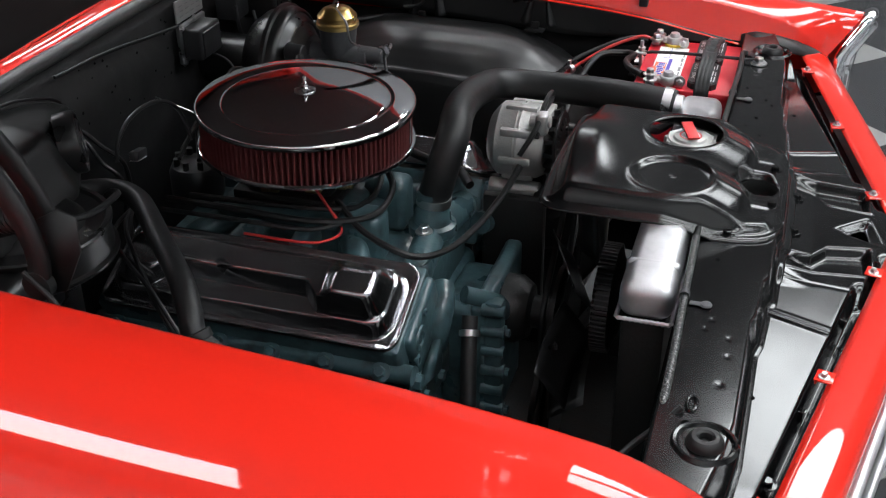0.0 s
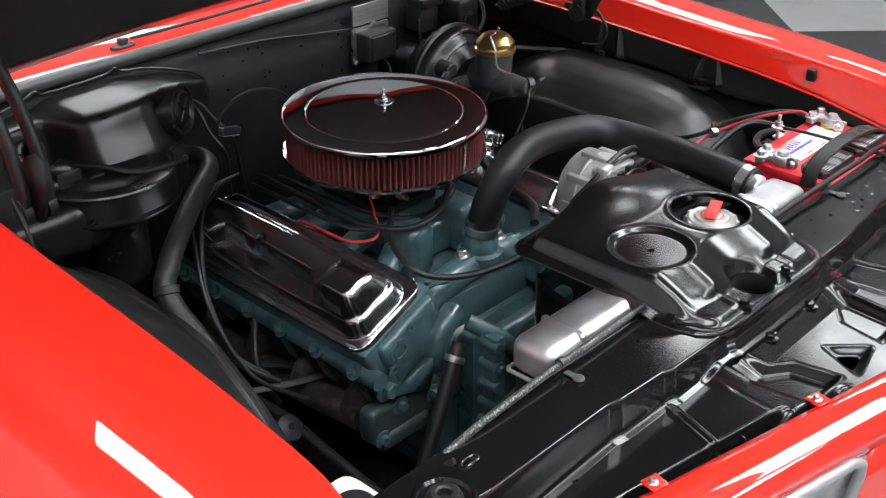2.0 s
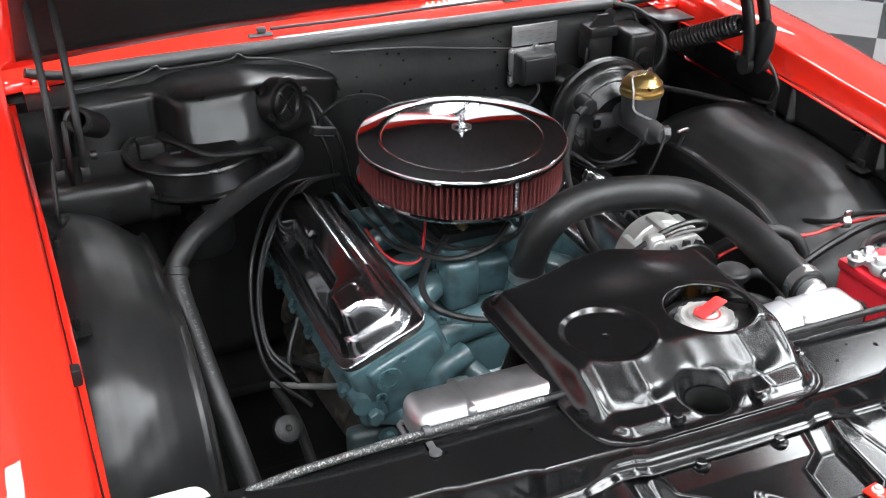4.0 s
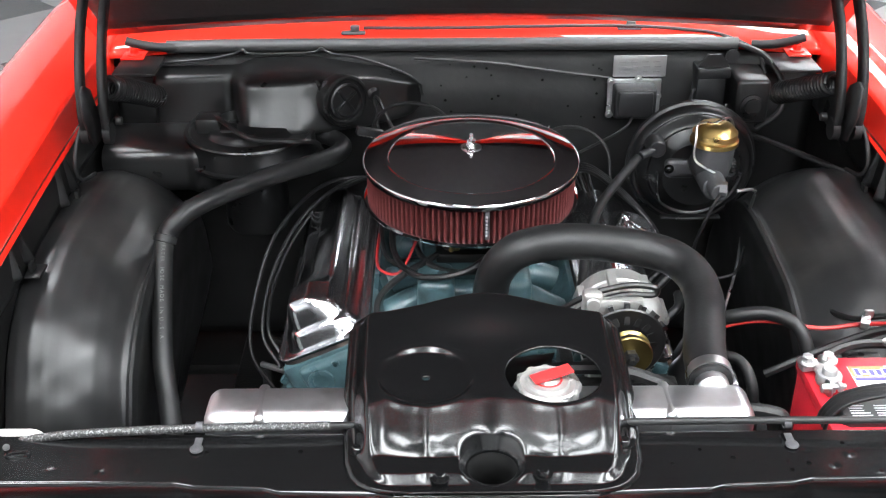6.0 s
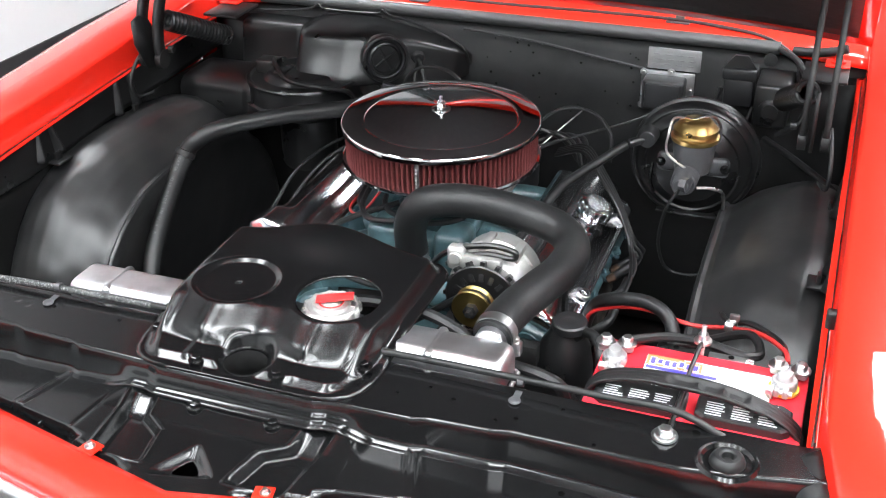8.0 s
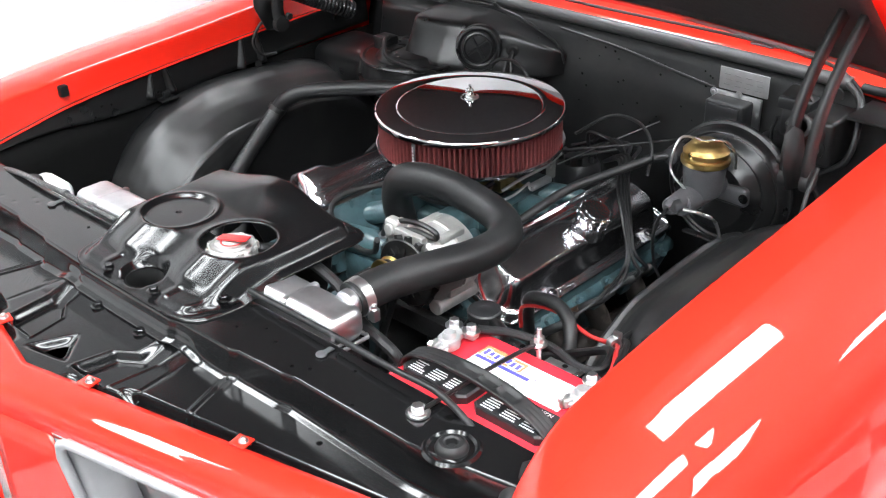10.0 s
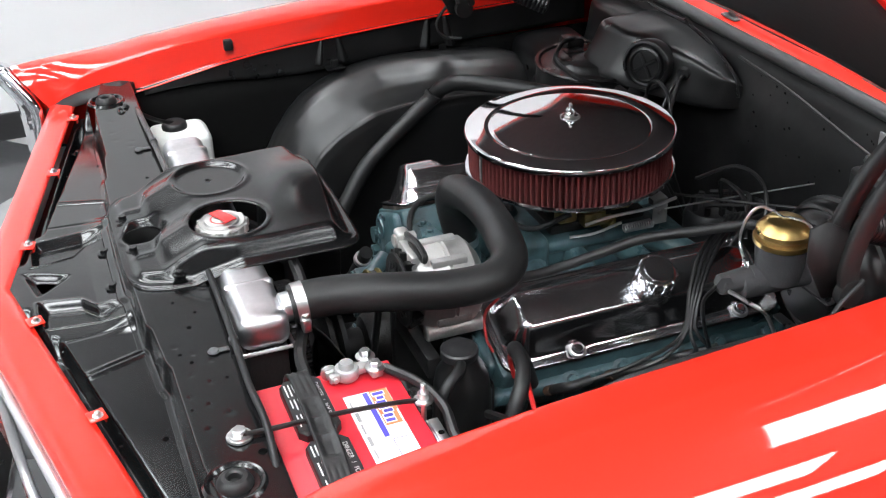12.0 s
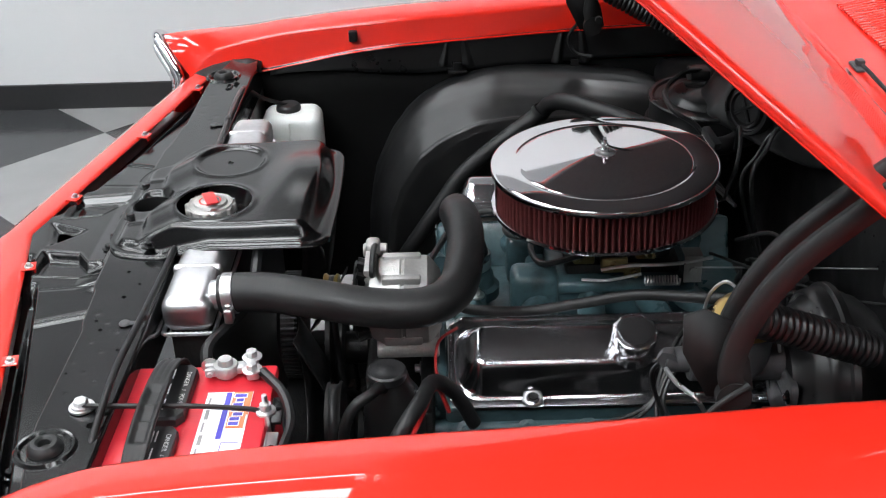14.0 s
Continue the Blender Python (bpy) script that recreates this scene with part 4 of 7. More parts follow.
# ---- battery ----
bat = thing("battery", (0.54, -0.555, 0.65), "red car battery with black vent caps on its tray", "battery")
bm = bmesh.new()
box(bm, (0.412, -0.642, 0.66), (0.668, -0.468, 0.852), 0.004)
case = part("case", bm, BATTERY_RED, bat, "red plastic case")
bm = bmesh.new()
box(bm, (0.409, -0.645, 0.846), (0.671, -0.465, 0.862), 0.004)
part("case_lid", bm, BATTERY_RED, bat, "red plastic lid")
for cx, bars in ((0.478, 5), (0.602, 6)):
    bm = bmesh.new()
    out = [(-0.056, -0.018), (-0.046, -0.026), (0.046, -0.026), (0.056, -0.018), (0.056, 0.018), (0.046, 0.026), (-0.046, 0.026), (-0.056, 0.018)]
    for z0, z1, k in ((0.860, 0.872, 1.0), (0.872, 0.875, 0.95)):
        lo = [bm.verts.new((cx + x * (1 if z0 < 0.87 else 1), -0.588 + y, z0)) for x, y in out]
        hi = [bm.verts.new((cx + x * k, -0.588 + y * k, z1)) for x, y in out]
        for i in range(8):
            bm.faces.new((lo[i], lo[(i + 1) % 8], hi[(i + 1) % 8], hi[i]))
        bm.faces.new(hi)
    vent = part("vent_cap", bm, PLASTIC, bat, "black vent cap with unreadable grey print", smooth=False)
    rnd = random.Random(int(cx * 1000))
    for i in range(3):
        for j in range(bars):
            w = rnd.uniform(0.016, 0.025)
            x = cx - 0.044 + i * 0.031
            y = -0.609 + j * 0.0048
            bm = bmesh.new()
            box(bm, (x, y, 0.8752), (x + w, y + 0.0017, 0.8756))
            part("print_bar", bm, WHITE_PRINT, vent)
# carrying strap over the lid
bm = bmesh.new()
strap = [(0.404, -0.590, 0.850), (0.410, -0.590, 0.868), (0.428, -0.590, 0.887), (0.465, -0.592, 0.900), (0.525, -0.593, 0.905), (0.585, -0.594, 0.901), (0.633, -0.595, 0.888), (0.664, -0.596, 0.869), (0.674, -0.596, 0.850)]
line = spline(strap, 12)
RIBS = (0.0, 0.0014, 0.0, 0.0, 0.0014, 0.0, 0.0, 0.0014, 0.0, 0.0, 0.0014, 0.0)


def strap_f(u, v):
    """Ribbed near its ends; hollowed between cross bars along the middle."""
    p = line[round(u * (len(line) - 1))]
    hollow = bump_in(v, 0.22, 0.78, 0.06) * max(bump_in(p.x, a, a + 0.026, 0.002) for a in (0.515, 0.547, 0.579))
    mid = bump_in(p.x, 0.505, 0.615, 0.015)
    return p + Vector((0, 0.027 * (v - 0.5), RIBS[round(v * 11)] * (1 - mid) - 0.0045 * hollow))


sheet(bm, len(line) - 1, 11, strap_f)
part("carrying_strap", bm, RUBBER, bat, "ribbed black rubber carrying strap", thick=0.005, angle=60)
# label: white with a blue stripe and an orange end
label = None
LABEL_PRINT = (
    ((0.468, -0.544, 0.8622), (0.628, -0.488, 0.8628), WHITE_LABEL, "label"),
    ((0.4685, -0.5115, 0.8629), (0.540, -0.4885, 0.8632), ORANGE_LABEL, "label_orange"),
    ((0.470, -0.520, 0.8633), (0.560, -0.5135, 0.8636), BLUE_LABEL, "label_stripe"),
    ((0.515, -0.4905, 0.8633), (0.540, -0.4885, 0.8636), WHITE_LABEL, "label_edge"),
    ((0.566, -0.512, 0.8629), (0.567, -0.492, 0.8632), BLUE_LABEL, "label_line"),
    ((0.566, -0.5125, 0.8629), (0.622, -0.5115, 0.8632), BLUE_LABEL, "label_line"),
)
for lo, hi, mat, nm in LABEL_PRINT:
    bm = bmesh.new()
    box(bm, lo, hi)
    if label is None:
        label = part(nm, bm, mat, bat, "white label with orange and blue print", smooth=False)
    else:
        part(nm, bm, mat, label, smooth=False)
for i in range(7):
    # unreadable lettering, each mark of white edge and blue middle
    x = 0.474 + i * 0.0092
    for grow, mat, z in ((0.0012, WHITE_LABEL, 0.8634), (0.0, BLUE_LABEL, 0.8637)):
        bm = bmesh.new()
        box(bm, (x - grow, -0.509 + 0.003 * (i % 3 == 1) - grow, z), (x + 0.0058 + grow, -0.4975 + 0.0025 * (i % 4 == 0) + grow, z + 0.0003))
        part("brand_bar", bm, mat, label, smooth=False)
for i in range(5):
    bm = bmesh.new()
    box(bm, (0.480 + 0.024 * i, -0.540, 0.8629), (0.498 + 0.024 * i, -0.5375 + 0.002 * (i % 2), 0.8632))
    part("print_bar", bm, GREY_PRINT, label, smooth=False)


def terminal(x, y, turn, name, lab):
    m = Matrix.Translation((x, y, 0.862)) @ Matrix.Rotation(turn, 4, "Z")
    t = thing(name, (x, y, 0.862), lab, "battery clamp", "battery clamps")
    bm = bmesh.new()
    lathe(bm, [(0, 0), (0.011, 0), (0.0095, 0.024), (0.008, 0.026), (0, 0.026)], (0, 0, 0), (0, 0, 1), 20)
    lathe(bm, [(0.010, 0.004), (0.0150, 0.004), (0.0160, 0.007), (0.0160, 0.016), (0.0145, 0.018), (0.010, 0.018)], (0, 0, 0), (0, 0, 1), 20)
    box(bm, (-0.008, 0.010, 0.005), (0.008, 0.030, 0.015), 0.002)
    box(bm, (-0.023, 0.025, 0.003), (0.023, 0.041, 0.013), 0.003)
    box(bm, (-0.009, -0.026, 0.005), (-0.002, -0.012, 0.016), 0.002)
    box(bm, (0.002, -0.026, 0.005), (0.009, -0.012, 0.016), 0.002)
    rod(bm, (-0.020, -0.020, 0.0105), (0.013, -0.020, 0.0105), 0.0035, None, 10)
    bmesh.ops.transform(bm, verts=bm.verts[:], matrix=m)
    part("clamp", bm, LEAD, t)
    for dx in (-0.014, 0.014):
        shared("bolt", BOLT_STEEL, t, m @ Matrix.Translation((dx, 0.033, 0.013)) @ Matrix.Scale(1.15, 4))
    shared("bolt", BOLT_STEEL, t, m @ Matrix.Translation((-0.009, -0.020, 0.0105)) @ Matrix.Rotation(-math.pi / 2, 4, "Y"))


terminal(0.431, -0.527, 0.15, "negative_clamp", "grey lead clamp on the battery post")
terminal(0.642, -0.512, -0.1, "positive_clamp", "grey lead clamp with a yellow washer")
bm = bmesh.new()
lathe(bm, [(0.012, 0), (0.019, 0), (0.019, 0.004), (0.012, 0.004)], (0.642, -0.512, 0.8635), (0.642, -0.512, 2), 20)
tagged(new("felt_washer", finish(bm, "felt_washer", YELLOW)), "yellow felt washer under the battery clamp", "washer")

hold = thing("battery_hold_down", (0.528, -0.57, 0.87), "thin black steel rod holding the battery down", "hold-down")
bm = bmesh.new()
tube(bm, [(0.527, -0.680, 0.892), (0.527, -0.66, 0.890), (0.529, -0.56, 0.889), (0.532, -0.48, 0.884), (0.533, -0.467, 0.876)], 0.0032, 8, 6)
part("rod", bm, CABLE, hold)
bm = bmesh.new()
rod(bm, (0.533, -0.462, 0.80), (0.533, -0.462, 0.905), 0.0035, None, 8)
lathe(bm, [(0, 0.0), (0.012, 0.0), (0.012, 0.003), (0.007, 0.004), (0.007, 0.012), (0, 0.012)], (0.533, -0.462, 0.880), (0.533, -0.462, 2), 12)
part("threaded_rod", bm, STEEL, hold, "zinc threaded rod with nut")
for x0, x1, mat, lab in ((0.474, 0.524, BLACK_SATIN, "black slotted hold-down plate"), (0.542, 0.600, STEEL, "bare steel hold-down plate")):
    bm = bmesh.new()
    box(bm, (x0, -0.4635, 0.832), (x1, -0.4605, 0.858), 0.001)
    box(bm, (x0, -0.4605, 0.854), (x1, -0.448, 0.858), 0.001)
    plate = part("hold_down_plate", bm, mat, hold, lab)
    bm = bmesh.new()
    lathe(bm, [(0, 0), (0.004, 0), (0.004, 0.0006), (0, 0.0006)], ((x0 + x1) / 2, -0.454, 0.858), ((x0 + x1) / 2, -0.454, 2), 12)
    part("slot", bm, VOID, plate)
bm = bmesh.new()
lathe(bm, [(0, 0), (0.0150, 0), (0.0155, 0.0015), (0.0150, 0.003), (0, 0.003)], (0.523, -0.681, 0.885), (0.523, -0.681, 2), 32)
lathe(bm, [(0, 0.003), (0.0125, 0.003), (0.0115, 0.0055), (0, 0.0055)], (0.523, -0.681, 0.885), (0.523, -0.681, 2), 24)
lathe(bm, [(0, 0.005), (0.0088, 0.005), (0.0088, 0.0115), (0.0076, 0.0125), (0, 0.0125)], (0.523, -0.681, 0.885), (0.523, -0.681, 2), 6)
part("bolt", bm, STEEL, hold, "large zinc bolt with washer")

# ---- engine ----
eng = thing("engine", (0, 0, 0.45), "vintage V8 engine in pale blue-green paint, lightly stained", "engine")
TILT = radians(24)


def bank(s):
    """The pose of a cylinder bank: local x outward and down, y rearward, z out of the valve cover."""
    m = Matrix(((s * math.cos(TILT), 0, s * math.sin(TILT), s * 0.235), (0, 1, 0, 0.0), (-math.sin(TILT), 0, math.cos(TILT), 0.735), (0, 0, 0, 1)))
    return m


bm = bmesh.new()
box(bm, (-0.15, -0.25, 0.36), (0.15, 0.27, 0.64), 0.03, 3)
box(bm, (-0.12, -0.235, 0.60), (0.12, 0.25, 0.70), 0.015)
part("block", bm, TEAL, eng, "blue-green painted block")
for s in (-1, 1):
    m = bank(s)
    bm = bmesh.new()
    box(bm, (-0.085, -0.255, -0.125), (0.075, 0.245, -0.006), 0.008, 2)
    box(bm, (-0.075, -0.268, -0.110), (0.05, -0.24, -0.012), 0.010, 3)
    bmesh.ops.transform(bm, verts=bm.verts[:], matrix=m)
    head = part("head", bm, TEAL, eng, "blue-green cylinder head", angle=45)
    bm = bmesh.new()
    tube(bm, [m @ Vector((0.078, y, -0.055)) for y in (-0.262, -0.26, -0.1, 0.05, 0.24, 0.248)], 0.0155, 12, 4)
    part("head_rail", bm, TEAL, head)
    for k in range(6):
        y = -0.235 + k * 0.092
        bm = bmesh.new()
        box(bm, (0.070, y, -0.135), (0.090, y + 0.034, -0.075), 0.007, 2, m)
        part("boss", bm, TEAL, head)
    for k in range(6):
        shared("bolt", BOLT_TEAL, head, m @ Matrix.Translation((0.086, -0.225 + k * 0.088, -0.045)) @ Matrix.Rotation(0.5, 4, "Y"))
    for a, z, r in ((0.022, -0.040, 0.020), (0.047, -0.062, 0.009), (-0.03, -0.085, 0.008), (-0.012, -0.02, 0.006), (0.05, -0.1, 0.006)):
        bm = bmesh.new()
        lathe(bm, [(r * 0.62, -0.004), (r * 0.62, 0.003), (r, 0.003), (r * 1.05, 0.0)], m @ Vector((a, -0.268, z)), m @ Vector((a, -1, z)), 20)
        part("core_plug", bm, TEAL, head)
    shared("bolt", BOLT_TEAL, head, m @ Matrix.Translation((0.070, -0.262, -0.085)) @ Matrix.Rotation(math.pi / 2, 4, "X") @ Matrix.Scale(1.5, 4))
    # exhaust manifold
    bm = bmesh.new()
    tube(bm, [m @ Vector(p) for p in ((0.100, -0.20, -0.175), (0.112, 0.0, -0.185), (0.112, 0.2, -0.205), (0.10, 0.26, -0.27))], 0.027, 12, 6)
    exhaust = part("exhaust_manifold", bm, IRON, eng, "rusty cast iron exhaust manifold")
    for k in range(4):
        y = -0.19 + k * 0.125
        bm = bmesh.new()
        tube(bm, [m @ Vector(p) for p in ((0.06, y, -0.125), (0.088, y, -0.135), (0.108, y + 0.02, -0.175))], 0.021, 10, 4)
        part("exhaust_port", bm, IRON, exhaust)
# intake manifold
bm = bmesh.new()
box(bm, (-0.075, -0.12, 0.70), (0.075, 0.15, 0.765), 0.012, 3)
box(bm, (-0.085, -0.09, 0.755), (0.085, 0.14, 0.778), 0.008, 2)
intake = part("intake_manifold", bm, TEAL, eng, "blue-green cast intake manifold", angle=50)
for s in (-1, 1):
    for y0, y1 in ((-0.075, -0.15), (-0.02, -0.03), (0.06, 0.09), (0.11, 0.19)):
        bm = bmesh.new()
        tube(bm, [(s * 0.04, y0, 0.738), (s * 0.10, (y0 + y1) / 2, 0.738), (s * 0.172, y1, 0.716)], 0.022, 12, 6)
        part("runner", bm, TEAL, intake)
    bm = bmesh.new()
    tube(bm, [(0.0, -0.205, 0.722), (s * 0.07, -0.215, 0.722), (s * 0.165, -0.225, 0.712)], 0.026, 12, 6)
    part("water_passage", bm, TEAL, intake)
    bm = bmesh.new()
    box(bm, (s * 0.165 - 0.03, -0.25, 0.69), (s * 0.165 + 0.02, -0.19, 0.735), 0.008, 2)
    part("passage_flange", bm, TEAL, intake)
    bm = bmesh.new()
    box(bm, (s * 0.062 - 0.030, -0.150, 0.70), (s * 0.062 + 0.030, -0.075, 0.792), 0.014, 3)
    part("manifold_boss", bm, TEAL, intake)
bm = bmesh.new()
lathe(bm, [(0.0, -0.01), (0.040, -0.01), (0.040, 0.006), (0.032, 0.010), (0.030, 0.028), (0.026, 0.034), (0.026, 0.066), (0, 0.066)], (0.018, -0.205, 0.735), (0.019, -0.205, 2), 28)
box(bm, (-0.035, -0.222, 0.735), (0.072, -0.188, 0.747), 0.006, 2)
therm = part("thermostat_housing", bm, TEAL, eng, "blue-green thermostat housing")
for x in (-0.027, 0.064):
    shared("bolt", BOLT_STEEL, therm, Matrix.Translation((x, -0.205, 0.746)) @ Matrix.Scale(1.3, 4))
# timing cover and water pump
bm = bmesh.new()
box(bm, (-0.118, -0.338, 0.40), (0.118, -0.308, 0.676), 0.010, 3)
box(bm, (-0.085, -0.312, 0.40), (0.085, -0.245, 0.640), 0.012, 3)
timing = part("timing_cover", bm, TEAL, eng, "blue-green timing cover", angle=45)
bm = bmesh.new()
lathe(bm, [(0, 0), (0.058, 0), (0.058, 0.03), (0.045, 0.05), (0.028, 0.055), (0.028, 0.095), (0, 0.095)], (0, -0.332, 0.61), (0, -1, 0.61), 28)
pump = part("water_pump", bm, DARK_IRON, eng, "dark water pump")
for sx in (-1,):
    bm = bmesh.new()
    box(bm, (sx * 0.105 - 0.013, -0.362, 0.47), (sx * 0.105 + 0.013, -0.332, 0.690), 0.006, 2)
    rim = part("cover_flange", bm, TEAL, timing)
    bm = bmesh.new()
    tube(bm, [(sx * 0.05, -0.345, 0.63), (sx * 0.085, -0.345, 0.672), (sx * 0.118, -0.300, 0.700)], 0.014, 12, 6)
    part("water_neck", bm, TEAL, timing)
    for k in range(6):
        z = 0.485 + 0.038 * k
        bm = bmesh.new()
        rod(bm, (sx * 0.114, -0.328, z), (sx * 0.114, -0.366, z), 0.011, 0.0095, 12)
        lobe = part("bolt_lobe", bm, TEAL, timing)
        if k % 2 == 0:
            shared("bolt", BOLT_TEAL, timing, Matrix.Translation((sx * 0.114, -0.365, z)) @ Matrix.Rotation(math.pi / 2, 4, "X") @ Matrix.Scale(0.8, 4))
    # ribs and pads of the front of the block
    for x0, z0, x1, z1 in ((0.14, 0.70, 0.20, 0.62), (0.16, 0.66, 0.235, 0.60), (0.13, 0.62, 0.17, 0.55)):
        bm = bmesh.new()
        tube(bm, [(sx * x0, -0.250, z0), (sx * (x0 + x1) / 2, -0.262, (z0 + z1) / 2), (sx * x1, -0.250, z1)], 0.012, 8, 4)
        part("rib", bm, TEAL, eng)
# Besides the bracket, these dark plates cover blue-green castings that lie in shade.
bm = bmesh.new()
box(bm, (0.120, -0.372, 0.52), (0.142, -0.262, 0.752), 0.006, 2)
box(bm, (0.130, -0.368, 0.715), (0.285, -0.345, 0.752), 0.006, 2)
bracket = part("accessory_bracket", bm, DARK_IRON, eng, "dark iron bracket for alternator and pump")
# Added plate before the head: its dark colour stands for shade.
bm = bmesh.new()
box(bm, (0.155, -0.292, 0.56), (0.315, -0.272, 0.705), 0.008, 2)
part("shade_plate", bm, DARK_IRON, bracket)
for x, z in ((0.18, 0.69), (0.29, 0.66), (0.25, 0.59)):
    shared("bolt", BOLT_STEEL, bracket, Matrix.Translation((x, -0.292, z)) @ Matrix.Rotation(math.pi / 2, 4, "X"))
bm = bmesh.new()
rod(bm, (0.17, -0.352, 0.745), (0.17, -0.262, 0.745), 0.016, None, 16)
rod(bm, (0.235, -0.352, 0.765), (0.235, -0.262, 0.765), 0.014, None, 16)
part("mounting_foot", bm, CAST, bracket, "bare cast mounting foot")
bm = bmesh.new()
box(bm, (-0.028, -0.013, 0.0), (0.028, 0.013, 0.010), 0.004, 2, Matrix.Translation((-0.112, -0.222, 0.732)) @ Matrix.Rotation(-0.2, 4, "Z"))
pad = part("bracket_pad", bm, TEAL, eng)
for dx in (-0.018, 0.018):
    shared("bolt", BOLT_TEAL, pad, Matrix.Translation((-0.112 + dx, -0.222, 0.741)) @ Matrix.Scale(0.7, 4))
bm = bmesh.new()
lathe(bm, [(0, 0), (0.075, 0), (0.075, 0.008), (0.06, 0.014), (0.075, 0.020), (0.075, 0.028), (0.03, 0.030), (0, 0.03)], (0, -0.425, 0.62), (0, -1, 0.62), 32)
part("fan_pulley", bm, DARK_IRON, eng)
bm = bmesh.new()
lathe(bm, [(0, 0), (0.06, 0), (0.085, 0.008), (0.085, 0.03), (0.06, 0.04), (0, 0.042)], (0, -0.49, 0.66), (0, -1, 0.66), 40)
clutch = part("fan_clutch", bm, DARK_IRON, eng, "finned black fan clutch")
for k in range(64):
    a = k * math.pi / 32
    bm = bmesh.new()
    box(bm, (0.078, -0.0013, 0.004), (0.0905, 0.0013, 0.030), 0.0, 1, Matrix.Translation((0, -0.49, 0.66)) @ Matrix.Rotation(math.pi / 2, 4, "X") @ Matrix.Rotation(a, 4, "Z"))
    part("fin", bm, GREY_CAST, clutch, smooth=False)
for k in range(6):
    a = k * math.pi / 3 + 0.25
    bm = bmesh.new()
    mm = Matrix.Translation((0, -0.475, 0.66)) @ Matrix.Rotation(a, 4, "Y")
    sheet(bm, 8, 4, lambda u, v: mm @ Vector((-0.035 + 0.08 * v, -0.02 + 0.045 * (v + 0.3 * math.sin(u * 2)), 0.06 + 0.15 * u)))
    part("fan_blade", bm, BLACK_SATIN, eng, "black fan blade", thick=0.002)
bm = bmesh.new()
lathe(bm, [(0, 0), (0.08, 0), (0.08, 0.010), (0.062, 0.018), (0.08, 0.026), (0.08, 0.036), (0, 0.036)], (0, -0.40, 0.43), (0, -1, 0.43), 32)
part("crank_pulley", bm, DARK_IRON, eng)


def belt(name, wheels, y, w):
    """A flat belt round wheels (x, z, r) in order."""
    bm = bmesh.new()
    pts = []
    cx, cz = sum(a[0] for a in wheels) / len(wheels), sum(a[1] for a in wheels) / len(wheels)
    for x, z, r in wheels:
        base = math.atan2(z - cz, x - cx)
        for k in range(7):
            a = base - 1.0 + 2.0 * k / 6
            pts.append((x + r * math.cos(a), z + r * math.sin(a)))
    n = len(pts)
    rings = [[bm.verts.new((x, y + dy, z)) for dy in (-w / 2, w / 2)] for x, z in pts]
    for i in range(n):
        a, b = rings[i], rings[(i + 1) % n]
        bm.faces.new((a[0], a[1], b[1], b[0]))
    part(name, bm, RUBBER, eng, "black drive belt", thick=0.009, offset=0.0)


bm = bmesh.new()
lathe(bm, [(0, 0), (0.03, 0), (0.06, 0.004), (0.062, 0.008), (0.050, 0.014), (0.062, 0.020), (0.060, 0.026), (0.05, 0.022), (0, 0.018)], (0.30, -0.398, 0.68), (0.30, -1, 0.68), 36)
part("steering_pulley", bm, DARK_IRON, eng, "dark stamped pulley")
belt("drive_belt", [(0, 0.43, 0.078), (0.2, 0.838, 0.0225), (0, 0.62, 0.075)], -0.4155, 0.008)
belt("steering_belt", [(0, 0.43, 0.078), (0.30, 0.68, 0.06)], -0.412, 0.012)


